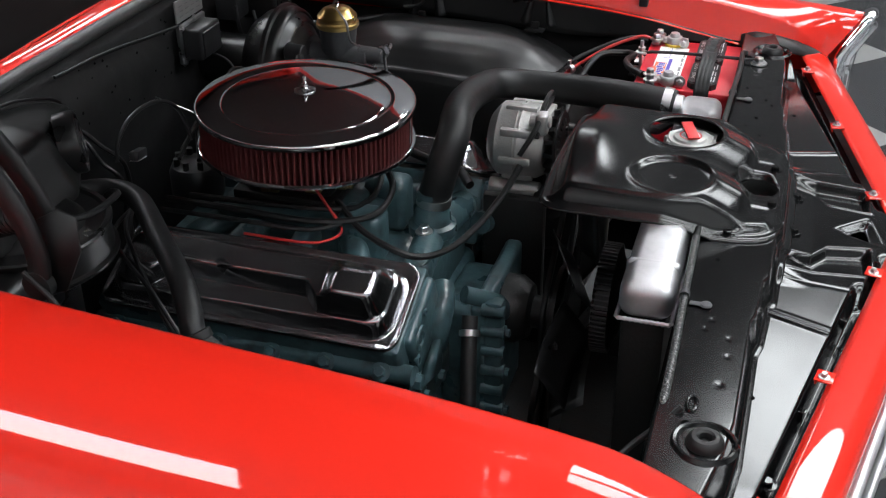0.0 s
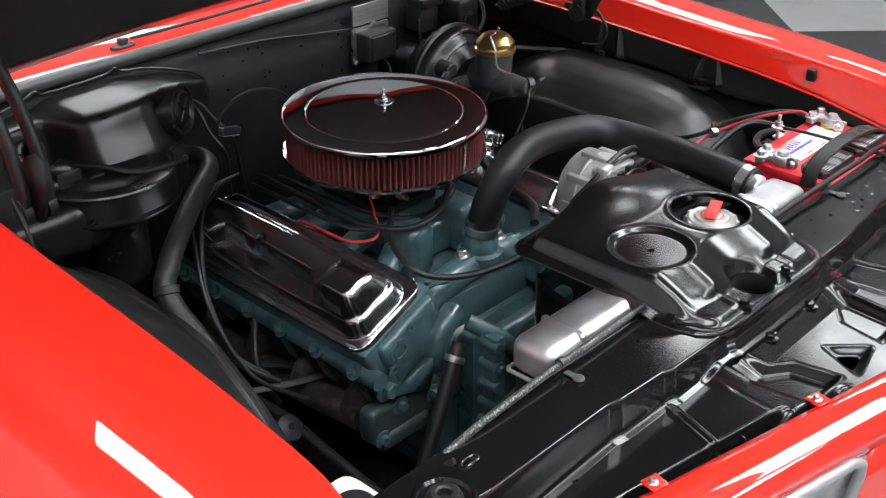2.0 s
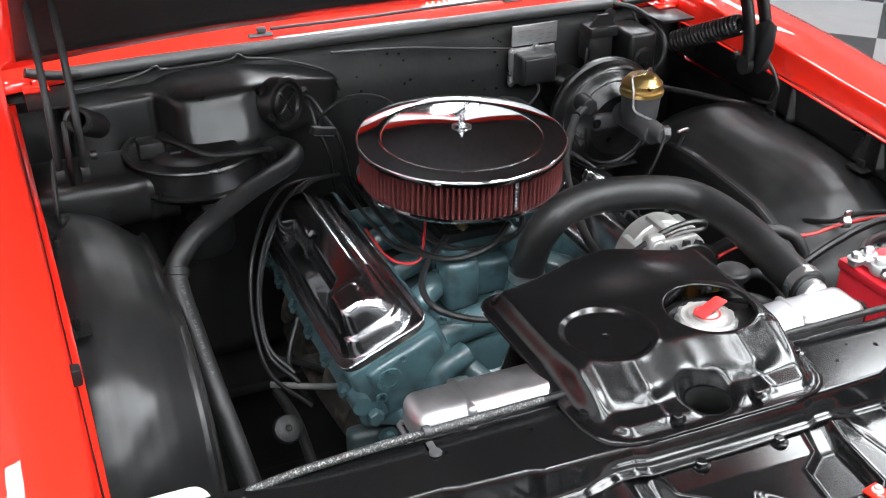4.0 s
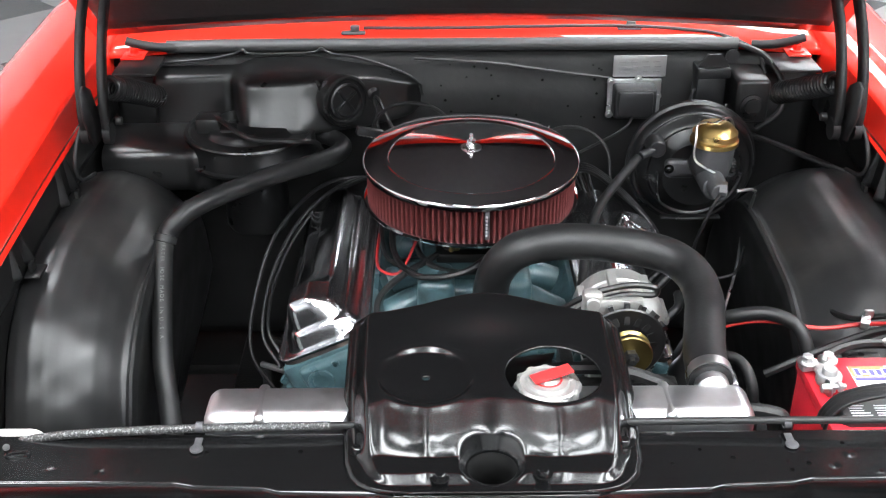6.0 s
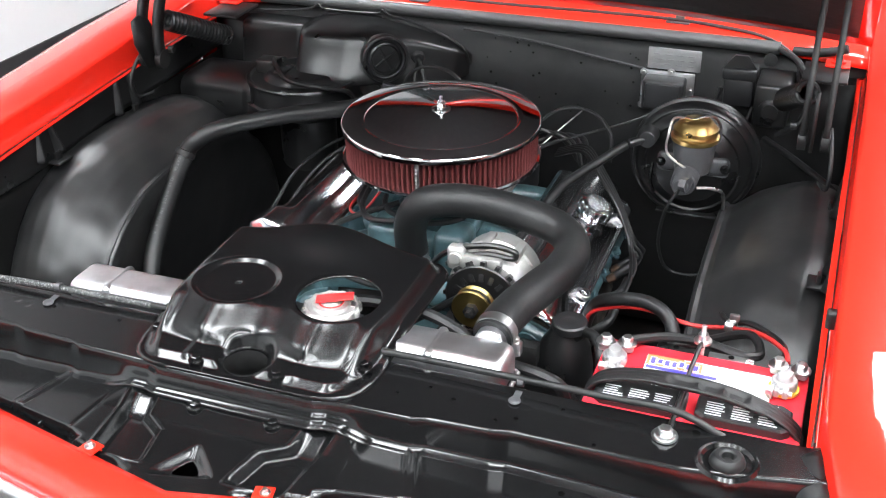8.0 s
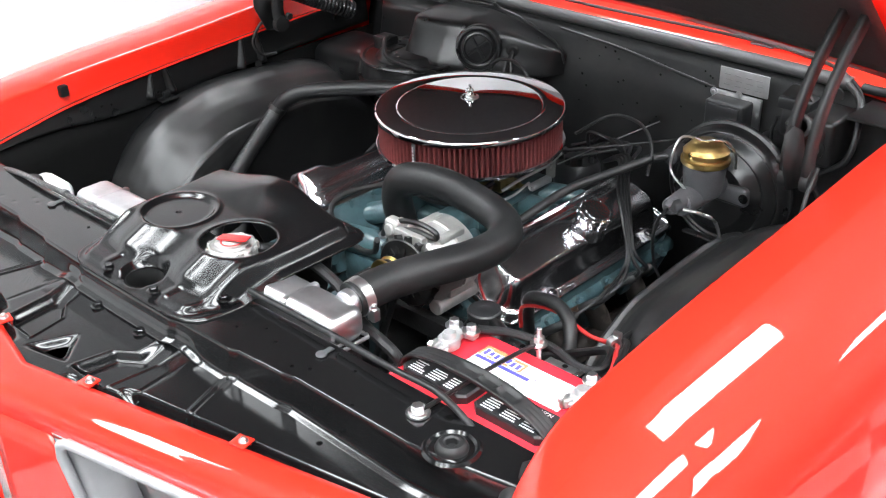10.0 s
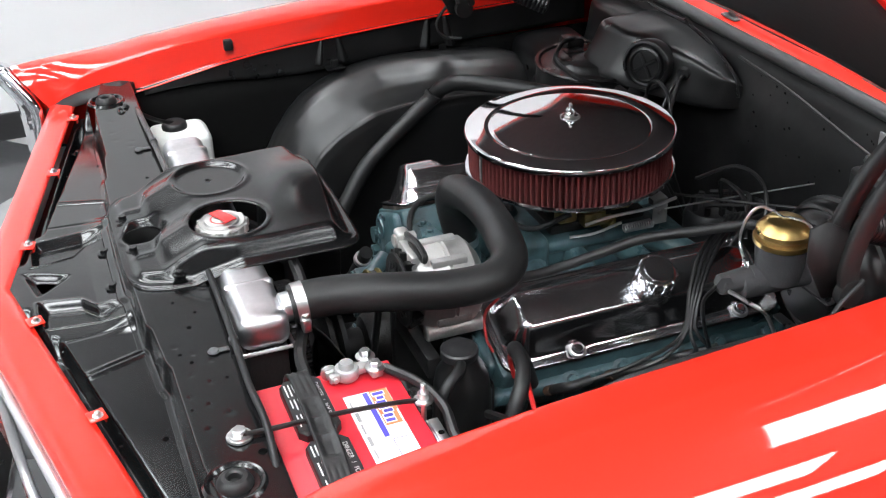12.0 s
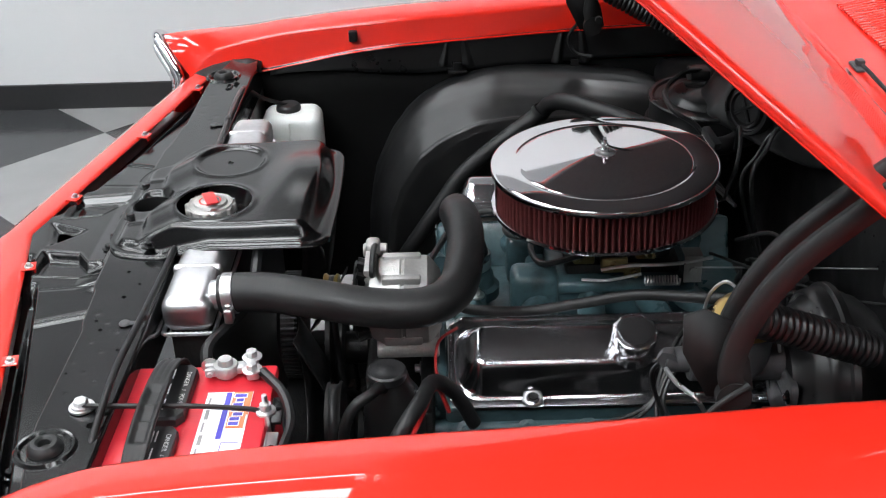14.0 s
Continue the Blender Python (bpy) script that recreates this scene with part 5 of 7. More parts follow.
def valve_cover(s):
    m = bank(s)
    v = thing("valve_cover", (s * 0.235, 0, 0.735), "chrome valve cover on a cylinder head of the engine", "valve cover", "valve covers")
    bm = bmesh.new()
    y0, y1 = -0.252, 0.238

    def inside(a, y):
        dx, dy = max(0, abs(a) - 0.048), max(0, abs(y + 0.007) - 0.215)
        return math.hypot(dx, dy) < 0.030

    def inset(da, dy, r):
        """Distance inside a rectangle with corners of radius r."""
        if da < r and dy < r:
            return r - math.hypot(r - da, r - dy)
        return min(da, dy)

    def height(a, y):
        wo = 0.062 - (0.024 * bump_in(y, -0.10, 0.12, 0.03) if s < 0 else 0.0)
        dy = min(y - y0 - 0.014, y1 - 0.014 - y)
        dome = ss(-0.002, 0.034, inset(min(a + 0.060, wo - a), dy, 0.042))
        step = ss(-0.002, 0.014, inset(min(a + 0.060, 0.064 - a), dy, 0.036))
        z = max((0.050 if s < 0 else 0.041) * dome, (0.024 if s < 0 else 0.006) * step)
        if s > 0:
            z -= 0.005 * math.exp(-((a - 0.068) ** 2 + (y + 0.13) ** 2) / 0.00012)
        z += (0.004 if s < 0 else 0.010) * math.exp(-((a + 0.004) / 0.045) ** 2) * dome
        if s < 0:
            z += 0.015 * bump_in(y, y0 + 0.050, -0.158, 0.030) * ss(-0.036, 0.0, a) * (1 - ss(0.026, 0.056, a))
            z -= 0.008 * math.exp(-((a - 0.014) ** 2 + (y - 0.045) ** 2) / 0.00028) * dome
        z += 0.003 * (1 - ss(0.0, 0.010, min(0.078 - abs(a), 0.245 - abs(y + 0.007))))
        return z
    pressed(bm, -0.08, 0.08, y0 - 0.004, y1 + 0.004, 72, 210, height, inside)
    bmesh.ops.transform(bm, verts=bm.verts[:], matrix=m)
    part("cover_shell", bm, CHROME_DARK, v, "chrome pressed shell", thick=0.003, angle=60)
    bm = bmesh.new()
    sheet(bm, 40, 2, lambda u, w: m @ Vector((0.075 * math.copysign(abs(math.cos(u * 6.2832)) ** 0.25, math.cos(u * 6.2832)), -0.007 + 0.243 * math.copysign(abs(math.sin(u * 6.2832)) ** 0.12, math.sin(u * 6.2832)), -0.008 + 0.008 * w)), True)
    part("gasket", bm, IRON, v, "brown gasket edge")
    for y in ((-0.13, 0.16) if s > 0 else ()):
        shared("bolt", BOLT_CHROME, v, m @ Matrix.Translation((0.066, y, 0.004)))
        bm = bmesh.new()
        lathe(bm, [(0.0075, 0.0), (0.0130, 0.0), (0.0140, 0.003), (0.0125, 0.0065), (0.0105, 0.0075), (0.0095, 0.006)], m @ Vector((0.066, y, 0.004)), m @ Vector((0.066, y, 1)), 28)
        part("bolt_shield", bm, STEEL, v, "pressed shield round the bolt")
    return v


valve_cover(-1)
valve_cover(1)
oil = thing("oil_filler_cap", (0.262, 0.012, 0.79), "round chrome oil filler cap on the valve cover", "filler cap")
m = bank(1) @ Matrix.Translation((0.012, 0.012, 0.047)) @ Matrix.Scale(1.22, 4)
bm = bmesh.new()
lathe(bm, [(0.025, -0.004), (0.0275, 0.0), (0.0245, 0.008), (0.0228, 0.016), (0.0232, 0.018), (0.0245, 0.0195), (0.0252, 0.022), (0.0252, 0.034), (0.0242, 0.037), (0.021, 0.0385), (0.012, 0.039), (0.010, 0.037), (0, 0.037)], (0, 0, 0), (0, 0, 1), 64)
bmesh.ops.transform(bm, verts=bm.verts[:], matrix=m)
part("cap_body", bm, CAP_CHROME, oil)
bm = bmesh.new()
lathe(bm, [(0, 0), (0.019, 0), (0.019, 0.0015), (0, 0.002)], (0, 0, 0.0388), (0, 0, 1), 48)
bmesh.ops.transform(bm, verts=bm.verts[:], matrix=m)
part("cap_top", bm, CAP_CHROME, oil, "flat chrome cap top")
for k in range(12):
    bm = bmesh.new()
    a = k * math.pi / 6
    box(bm, (0.0225, -0.0032, 0.0225), (0.0264, 0.0032, 0.0375), 0.0016, 3, m @ Matrix.Rotation(a, 4, "Z"))
    part("grip", bm, CAP_CHROME, oil)

# carburettor
carb = thing("carburettor", (0, 0.03, 0.78), "gold zinc-plated four barrel carburettor with linkage", "carburettor")
bm = bmesh.new()
box(bm, (-0.062, -0.062, 0.778), (0.062, 0.118, 0.796), 0.005, 2)
box(bm, (-0.052, -0.055, 0.796), (0.052, 0.105, 0.846), 0.010, 3)
lathe(bm, [(0, 0), (0.05, 0), (0.05, 0.016), (0, 0.016)], (0, 0.0, 0.844), (0, 0, 2), 28)
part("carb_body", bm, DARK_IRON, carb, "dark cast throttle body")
for x, y, z, k in ((0.060, -0.035, 0.812, 1.0), (0.066, 0.012, 0.802, 1.2), (0.062, 0.060, 0.818, 0.9), (0.070, 0.040, 0.790, 0.8), (-0.062, -0.030, 0.820, 0.8), (-0.060, 0.045, 0.812, 0.9), (-0.030, -0.064, 0.815, 0.7), (0.028, -0.062, 0.822, 0.7)):
    bm = bmesh.new()
    box(bm, (x - 0.012 * k, y - 0.017 * k, z - 0.010 * k), (x + 0.012 * k, y + 0.017 * k, z + 0.012 * k), 0.004, 2)
    out = Vector((x, y - 0.03, 0)).normalized()
    lathe(bm, [(0, 0), (0.0075 * k, 0), (0.0075 * k, 0.017), (0.004, 0.018), (0.004, 0.024), (0, 0.024)], (x, y, z), (x + out.x, y + out.y, z + 0.1), 10)
    part("fitting", bm, CARB_GOLD, carb, "gold zinc-plated fitting")
bm = bmesh.new()
tube(bm, [(0.085, -0.01, 0.80), (0.095, 0.03, 0.812), (0.098, 0.10, 0.815), (0.09, 0.16, 0.82)], 0.003, 8, 6)
tube(bm, [(0.088, -0.04, 0.785), (0.10, 0.0, 0.79), (0.10, 0.05, 0.80)], 0.0025, 8, 6)
part("linkage", bm, STEEL, carb, "thin steel throttle linkage")
bm = bmesh.new()
tube(bm, [(0.10 + 0.007 * math.cos(i * 0.7), 0.055 + i * 0.0005, 0.787 + 0.007 * math.sin(i * 0.7)) for i in range(110)], 0.0016, 5, 1)
part("return_spring", bm, STEEL, carb, "small steel return spring")
bm = bmesh.new()
box(bm, (0.086, 0.118, 0.775), (0.0885, 0.146, 0.822), 0.001)
box(bm, (0.060, 0.118, 0.820), (0.0885, 0.146, 0.8225), 0.001)
lathe(bm, [(0, 0), (0.006, 0), (0.006, 0.004), (0, 0.005)], (0.0885, 0.132, 0.797), (1, 0.132, 0.797), 12)
part("bracket", bm, CAST, carb, "bare metal linkage bracket")

# ---- upper radiator hose ----
hose = thing("radiator_hose", (0.28, -0.4, 0.88), "thick black rubber radiator hose with steel clamps", "hose")
bm = bmesh.new()
tube(bm, [(0.274, -0.558, 0.888), (0.276, -0.52, 0.891), (0.282, -0.48, 0.891), (0.296, -0.42, 0.888), (0.311, -0.345, 0.882), (0.310, -0.278, 0.881), (0.282, -0.238, 0.888), (0.225, -0.224, 0.897), (0.15, -0.220, 0.904), (0.09, -0.226, 0.903), (0.05, -0.232, 0.890), (0.026, -0.224, 0.850), (0.020, -0.208, 0.79), (0.019, -0.206, 0.775)], 0.0272, 24, 10)
part("hose_tube", bm, RUBBER, hose)
for a, b in (((0.2746, -0.552, 0.8885), (0.2752, -0.537, 0.8900)), ((0.0195, -0.207, 0.776), (0.020, -0.208, 0.790))):
    bm = bmesh.new()
    L = (Vector(b) - Vector(a)).length
    lathe(bm, [(0.0270, 0), (0.0290, 0), (0.0290, L), (0.0270, L)], a, b, 40)
    c = (Vector(a) + Vector(b)) / 2
    box(bm, (c.x + 0.020, c.y - 0.006, c.z - 0.028), (c.x + 0.036, c.y + 0.006, c.z - 0.008), 0.002)
    rod(bm, (c.x + 0.028, c.y, c.z - 0.030), (c.x + 0.028, c.y, c.z - 0.002), 0.005, None, 10)
    part("clamp", bm, STEEL, hose, "steel worm clamp")

# ---- alternator ----
alt = thing("alternator", (0.2, -0.31, 0.75), "bare cast aluminium alternator with gold pulley", "alternator")
bm = bmesh.new()
lathe(bm, [(0, 0), (0.042, 0), (0.056, 0.010), (0.064, 0.018), (0.065, 0.048), (0.066, 0.050), (0.063, 0.052), (0.063, 0.055), (0.066, 0.057), (0.065, 0.060), (0.064, 0.085), (0.055, 0.10), (0.03, 0.108), (0, 0.108)], (0.2, -0.258, 0.826), (0.2, -1, 0.826), 48)
body = part("housing", bm, CAST, alt, "cast aluminium housing")
for k in range(8):
    a = k * math.pi / 4 + 0.2
    bm = bmesh.new()
    box(bm, (0.2 + 0.063 * math.cos(a) - 0.007, -0.34, 0.826 + 0.063 * math.sin(a) - 0.007), (0.2 + 0.063 * math.cos(a) + 0.007, -0.285, 0.826 + 0.063 * math.sin(a) + 0.007), 0.003)
    part("housing_lug", bm, CAST, body)
for k in range(14):
    a = k * math.pi / 7 + 0.1
    bm = bmesh.new()
    box(bm, (0.046, -0.005, -0.0015), (0.060, 0.005, 0.008), 0.002, 1, Matrix.Translation((0.2, -0.352, 0.826)) @ Matrix.Rotation(math.pi / 2, 4, "X") @ Matrix.Rotation(a, 4, "Z") @ Matrix.Rotation(0.75, 4, "Y"))
    part("vent_slot", bm, DARK_IRON, body)
bm = bmesh.new()
box(bm, (0.140, -0.366, 0.862), (0.168, -0.345, 0.900), 0.006, 3)
box(bm, (0.150, -0.366, 0.868), (0.225, -0.352, 0.890), 0.004, 2)
rod(bm, (0.154, -0.37, 0.884), (0.154, -0.335, 0.884), 0.010, None, 16)
part("bracket_ear", bm, CAST, alt)
bm = bmesh.new()
lathe(bm, [(0, 0), (0.054, 0), (0.057, 0.004), (0.055, 0.006), (0, 0.005)], (0.2, -0.375, 0.828), (0.2, -1, 0.828), 40)
alt_fan = part("cooling_fan", bm, BLACK_SATIN, alt, "black stamped cooling fan")
for k in range(16):
    bm = bmesh.new()
    box(bm, (0.03, -0.0035, 0.0), (0.060, 0.0035, 0.016), 0.0, 1, Matrix.Translation((0.2, -0.378, 0.828)) @ Matrix.Rotation(math.pi / 2, 4, "X") @ Matrix.Rotation(k * math.pi / 8, 4, "Z") @ Matrix.Rotation(0.3, 4, "Y"))
    part("vane", bm, BLACK_SATIN, alt_fan, smooth=False)
bm = bmesh.new()
lathe(bm, [(0, 0.0), (0.029, 0), (0.030, 0.003), (0.023, 0.010), (0.029, 0.016), (0.0305, 0.018), (0.0305, 0.0205), (0.029, 0.0215), (0.026, 0.0205), (0.012, 0.019), (0, 0.019)], (0.2, -0.405, 0.838), (0.2, -1, 0.838), 40)
pul = part("pulley", bm, PULLEY_GOLD, alt, "gold zinc pulley")
bm = bmesh.new()
lathe(bm, [(0, 0), (0.011, 0), (0.011, 0.010), (0.006, 0.011), (0.005, 0.018), (0, 0.018)], (0.2, -0.424, 0.838), (0.2, -1, 0.838), 6)
part("nut", bm, DARK_IRON, pul)
bm = bmesh.new()
tube(bm, [(0.10, -0.33, 0.842), (0.132, -0.350, 0.880), (0.165, -0.352, 0.897), (0.205, -0.352, 0.906), (0.238, -0.352, 0.903), (0.244, -0.352, 0.896), (0.236, -0.352, 0.890), (0.200, -0.352, 0.891), (0.162, -0.352, 0.880), (0.135, -0.350, 0.862)], 0.0045, 8, 8)
part("adjusting_arm", bm, BLACK_SATIN, alt, "black slotted adjusting arm")

# power steering pump
ps = thing("steering_pump", (0.32, -0.33, 0.62), "black power steering pump with screw cap", "pump")
bm = bmesh.new()
lathe(bm, [(0, 0), (0.042, 0), (0.044, 0.02), (0.044, 0.08), (0.038, 0.115), (0.026, 0.135), (0.022, 0.15), (0, 0.15)], (0.318, -0.328, 0.63), (0.320, -0.327, 2), 28)
part("reservoir", bm, BLACK_SATIN, ps)
bm = bmesh.new()
lathe(bm, [(0, 0), (0.026, 0), (0.0275, 0.003), (0.0275, 0.012), (0.025, 0.0145), (0.014, 0.013), (0.010, 0.0145), (0, 0.015)], (0.325, -0.334, 0.777), (0.325, -0.334, 2), 28)
part("screw_cap", bm, PLASTIC, ps, "black screw cap")

# ---- brake booster and master cylinder ----
boo = thing("brake_booster", (0.413, 0.25, 0.72), "round black brake booster on the firewall", "brake booster")
bm = bmesh.new()
lathe(bm, [(0, -0.02), (0.05, -0.02), (0.05, 0.10), (0.085, 0.10), (0.105, 0.125), (0.113, 0.150), (0.121, 0.152), (0.121, 0.160), (0.116, 0.163), (0.1145, 0.172), (0.1115, 0.181), (0.107, 0.184), (0.104, 0.181), (0.100, 0.184), (0.094, 0.194), (0.088, 0.198), (0.084, 0.196), (0.080, 0.199), (0.070, 0.206), (0.062, 0.215), (0.04, 0.218), (0, 0.219)], (0.415, 0.39, 0.827), (0.415, -1, 0.827), 64)
shell = part("shell", bm, BLACK_MOULDED, boo)
bm = bmesh.new()
box(bm, (0.358, 0.176, 0.733), (0.470, 0.192, 0.739), 0.003, 2)
part("ledge", bm, BLACK_MOULDED, shell, "pressed ledge low on the booster")
bm = bmesh.new()
rod(bm, (0.335, 0.19, 0.885), (0.335, 0.155, 0.885), 0.018, 0.016, 20)
rod(bm, (0.335, 0.165, 0.885), (0.305, 0.150, 0.876), 0.008, None, 12)
part("check_valve", bm, PLASTIC, boo, "black vacuum check valve")
bm = bmesh.new()
tube(bm, [(0.345, 0.183, 0.83), (0.345, 0.172, 0.80), (0.352, 0.176, 0.775)], 0.003, 6, 4)
part("bracket_tab", bm, BLACK_GLOSS, boo)

mas = thing("master_cylinder", (0.42, 0.10, 0.84), "grey cast iron brake master cylinder with gold cap", "master cylinder")
bm = bmesh.new()
rod(bm, (0.420, 0.175, 0.855), (0.420, 0.055, 0.855), 0.024, 0.022, 24)
lathe(bm, [(0, 0), (0.030, 0), (0.034, 0.015), (0.037, 0.05), (0.039, 0.056), (0.039, 0.062), (0, 0.062)], (0.425, 0.120, 0.855), (0.425, 0.120, 2), 32)
box(bm, (0.355, 0.168, 0.824), (0.485, 0.180, 0.860), 0.010, 3)
rod(bm, (0.420, 0.075, 0.862), (0.420, 0.025, 0.862), 0.018, 0.015, 20)
lathe(bm, [(0, 0), (0.013, 0), (0.013, 0.012), (0, 0.012)], (0.420, 0.030, 0.868), (0.455, 0.02, 0.868), 6)
part("casting", bm, GREY_CAST, mas)
bm = bmesh.new()
lathe(bm, [(0, 0), (0.041, 0), (0.042, 0.002), (0.042, 0.008), (0.038, 0.010), (0.037, 0.014), (0.039, 0.016), (0.039, 0.022), (0.034, 0.027), (0.028, 0.034), (0.022, 0.037), (0, 0.038)], (0.425, 0.120, 0.914), (0.425, 0.120, 2), 40)
part("cap", bm, BRASS, mas, "shiny gold zinc cap")
bm = bmesh.new()
tube(bm, [(0.420, 0.070, 0.878), (0.385, 0.078, 0.900), (0.384, 0.084, 0.935), (0.388, 0.100, 0.955), (0.405, 0.112, 0.955), (0.42, 0.118, 0.951), (0.436, 0.122, 0.956), (0.452, 0.135, 0.953), (0.464, 0.148, 0.93), (0.464, 0.155, 0.90)], 0.0022, 8, 6)
part("bail_wire", bm, STEEL, mas, "bent steel bail wire")
for x in (0.362, 0.478):
    shared("bolt", BOLT_BLACK, mas, Matrix.Translation((x, 0.168, 0.842)) @ Matrix.Rotation(math.pi / 2, 4, "X") @ Matrix.Scale(0.9, 4))


def cable(name, pts, r, mat, label, category="cable", group="", n=8):
    bm = bmesh.new()
    c = Vector(pts[0])
    tube(bm, pts, r, n, 8)
    bmesh.ops.translate(bm, verts=bm.verts[:], vec=-c)
    ob = new(name, finish(bm, name, mat))
    ob.location = c
    return tagged(ob, label, category, group)


cable("brake_line", [(0.448, 0.022, 0.868), (0.475, 0.03, 0.866), (0.490, 0.06, 0.84), (0.488, 0.09, 0.76), (0.482, 0.08, 0.68), (0.46, 0.05, 0.60)], 0.003, STEEL, "thin steel brake line from the master cylinder")
cable("brake_line", [(0.420, 0.022, 0.862), (0.40, 0.015, 0.82), (0.39, 0.04, 0.74), (0.41, 0.06, 0.68), (0.47, 0.05, 0.69), (0.485, 0.06, 0.74)], 0.003, CABLE, "thin black brake line below the master cylinder")
cable("vacuum_hose", [(0.300, 0.147, 0.874), (0.258, 0.095, 0.853), (0.215, 0.025, 0.833), (0.190, -0.05, 0.806), (0.172, -0.13, 0.783), (0.155, -0.205, 0.776), (0.12, -0.24, 0.765)], 0.0082, RUBBER, "black vacuum hose to the brake booster", "hose", "", 12)

# ---- firewall fittings ----
bm = bmesh.new()
box(bm, (0.285, 0.392, 0.936), (0.388, 0.396, 0.979), 0.0012)
plate = thing("data_plate", (0.336, 0.394, 0.957), "bare metal data plate with unreadable stamping", "plate")
part("plate", bm, PLATE, plate)
for j in range(3):
    for i in range(4):
        bm = bmesh.new()
        x = 0.296 + i * 0.022 + 0.003 * (j % 2)
        box(bm, (x, 0.3912, 0.946 + j * 0.010), (x + 0.013, 0.3918, 0.9475 + j * 0.010))
        part("stamped_bar", bm, GREY_PRINT, plate)
reg = thing("voltage_regulator", (0.33, 0.39, 0.86), "black voltage regulator box with silver base", "regulator")
bm = bmesh.new()
box(bm, (0.285, 0.345, 0.866), (0.366, 0.388, 0.928), 0.006, 3)
box(bm, (0.292, 0.341, 0.872), (0.359, 0.350, 0.922), 0.003, 2)
part("cover", bm, PLASTIC, reg)
bm = bmesh.new()
box(bm, (0.276, 0.384, 0.858), (0.380, 0.392, 0.934), 0.002)
part("base_plate", bm, STEEL, reg, "silver base plate")
for x, z in ((0.281, 0.930), (0.281, 0.862), (0.334, 0.934), (0.374, 0.90)):
    shared("bolt", BOLT_STEEL, reg, Matrix.Translation((x, 0.384, z)) @ Matrix.Rotation(math.pi / 2, 4, "X") @ Matrix.Scale(0.7, 4))
fuse = thing("junction_block", (0.47, 0.37, 0.93), "black wiring junction block on the firewall", "junction block")
bm = bmesh.new()
box(bm, (0.436, 0.335, 0.950), (0.500, 0.385, 0.972), 0.004, 2)
box(bm, (0.440, 0.345, 0.895), (0.496, 0.395, 0.95), 0.006, 2)
part("connector", bm, PLASTIC, fuse)
bm = bmesh.new()
pr = [(-0.03, 0.0), (0.03, 0.0), (0.012, 0.024), (-0.012, 0.024)]
a = [bm.verts.new((0.468 + x, 0.345, 0.972 + z)) for x, z in pr]
b = [bm.verts.new((0.468 + x, 0.352, 0.972 + z)) for x, z in pr]
bm.faces.new(a)
bm.faces.new(b[::-1])
for i in range(4):
    bm.faces.new((a[i], b[i], b[(i + 1) % 4], a[(i + 1) % 4]))
part("tab", bm, PLASTIC, fuse)
bm = bmesh.new()
box(bm, (0.503, 0.29, 0.880), (0.566, 0.39, 0.964), 0.008, 3)
lathe(bm, [(0, 0), (0.022, 0), (0.022, 0.004), (0.015, 0.006), (0.015, 0.010), (0, 0.010)], (0.534, 0.291, 0.915), (0.534, -1, 0.915), 24)
part("relay_box", bm, BLACK_SATIN, fuse, "black box with a round boss")
bm = bmesh.new()
lathe(bm, [(0, 0), (0.013, 0), (0.013, 0.004), (0, 0.005)], (0.516, 0.402, 0.975), (0.516, -1, 0.975), 20)
part("plug", bm, PLASTIC, fuse)
cable("harness", [(0.500, 0.34, 0.90), (0.485, 0.33, 0.87), (0.44, 0.335, 0.865), (0.43, 0.34, 0.90), (0.435, 0.345, 0.93)], 0.004, CABLE, "black wiring loop on the firewall")
cable("harness", [(0.53, 0.41, 0.995), (0.57, 0.37, 0.985), (0.595, 0.32, 0.95), (0.59, 0.30, 0.90), (0.55, 0.30, 0.865)], 0.006, CABLE, "black wiring harness curling down the firewall")
cable("harness", [(-0.10, 0.396, 0.975), (0.05, 0.394, 0.965), (0.18, 0.392, 0.947), (0.28, 0.388, 0.935)], 0.0028, CABLE, "thin black wire clipped along the firewall")
cable("washer_tube", [(-0.20, 0.455, 1.017), (-0.10, 0.456, 1.016), (0.0, 0.457, 1.016), (0.20, 0.462, 1.017), (0.33, 0.468, 1.014), (0.42, 0.462, 1.010), (0.50, 0.44, 1.005), (0.56, 0.40, 0.985), (0.575, 0.37, 0.95)], 0.0035, CABLE, "black washer tube clipped along the red cowl", "tube")
for x, y in ((-0.22, 0.449), (0.325, 0.470)):
    t = thing("washer_nozzle", (x, y, 1.01), "small dull grey washer nozzle on the cowl", "nozzle", "washer nozzles")
    bm = bmesh.new()
    box(bm, (x - 0.024, y - 0.004, 1.005), (x + 0.024, y + 0.012, 1.011), 0.003, 2)
    box(bm, (x - 0.006, y + 0.0, 1.012), (x + 0.012, y + 0.014, 1.022), 0.003, 2)
    part("nozzle_body", bm, GREY_CAST, t)
# old screw holes as shallow dimples, painted black for their unlit depth
rnd = random.Random(5)
HOLE = bmesh.new()
lathe(HOLE, [(0, 0.0004), (0.0035, 0.0004), (0.0045, 0.0012), (0.0055, 0.0)], (0, 0, 0), (0, -1, 0), 12)
HOLE_MESH = finish(HOLE, "screw_hole", VOID)
for i in range(26):
    x, z = rnd.uniform(-0.05, 0.27), rnd.uniform(0.82, 0.965)
    shared("screw_hole", HOLE_MESH, firewall, Matrix.Translation((x, 0.4015 - 0.004 * math.sin(9 * (x + 0.7) / 1.4 + 4 * (z - 0.35) / 0.632), z)) @ Matrix.Scale(rnd.uniform(0.3, 0.55), 4))

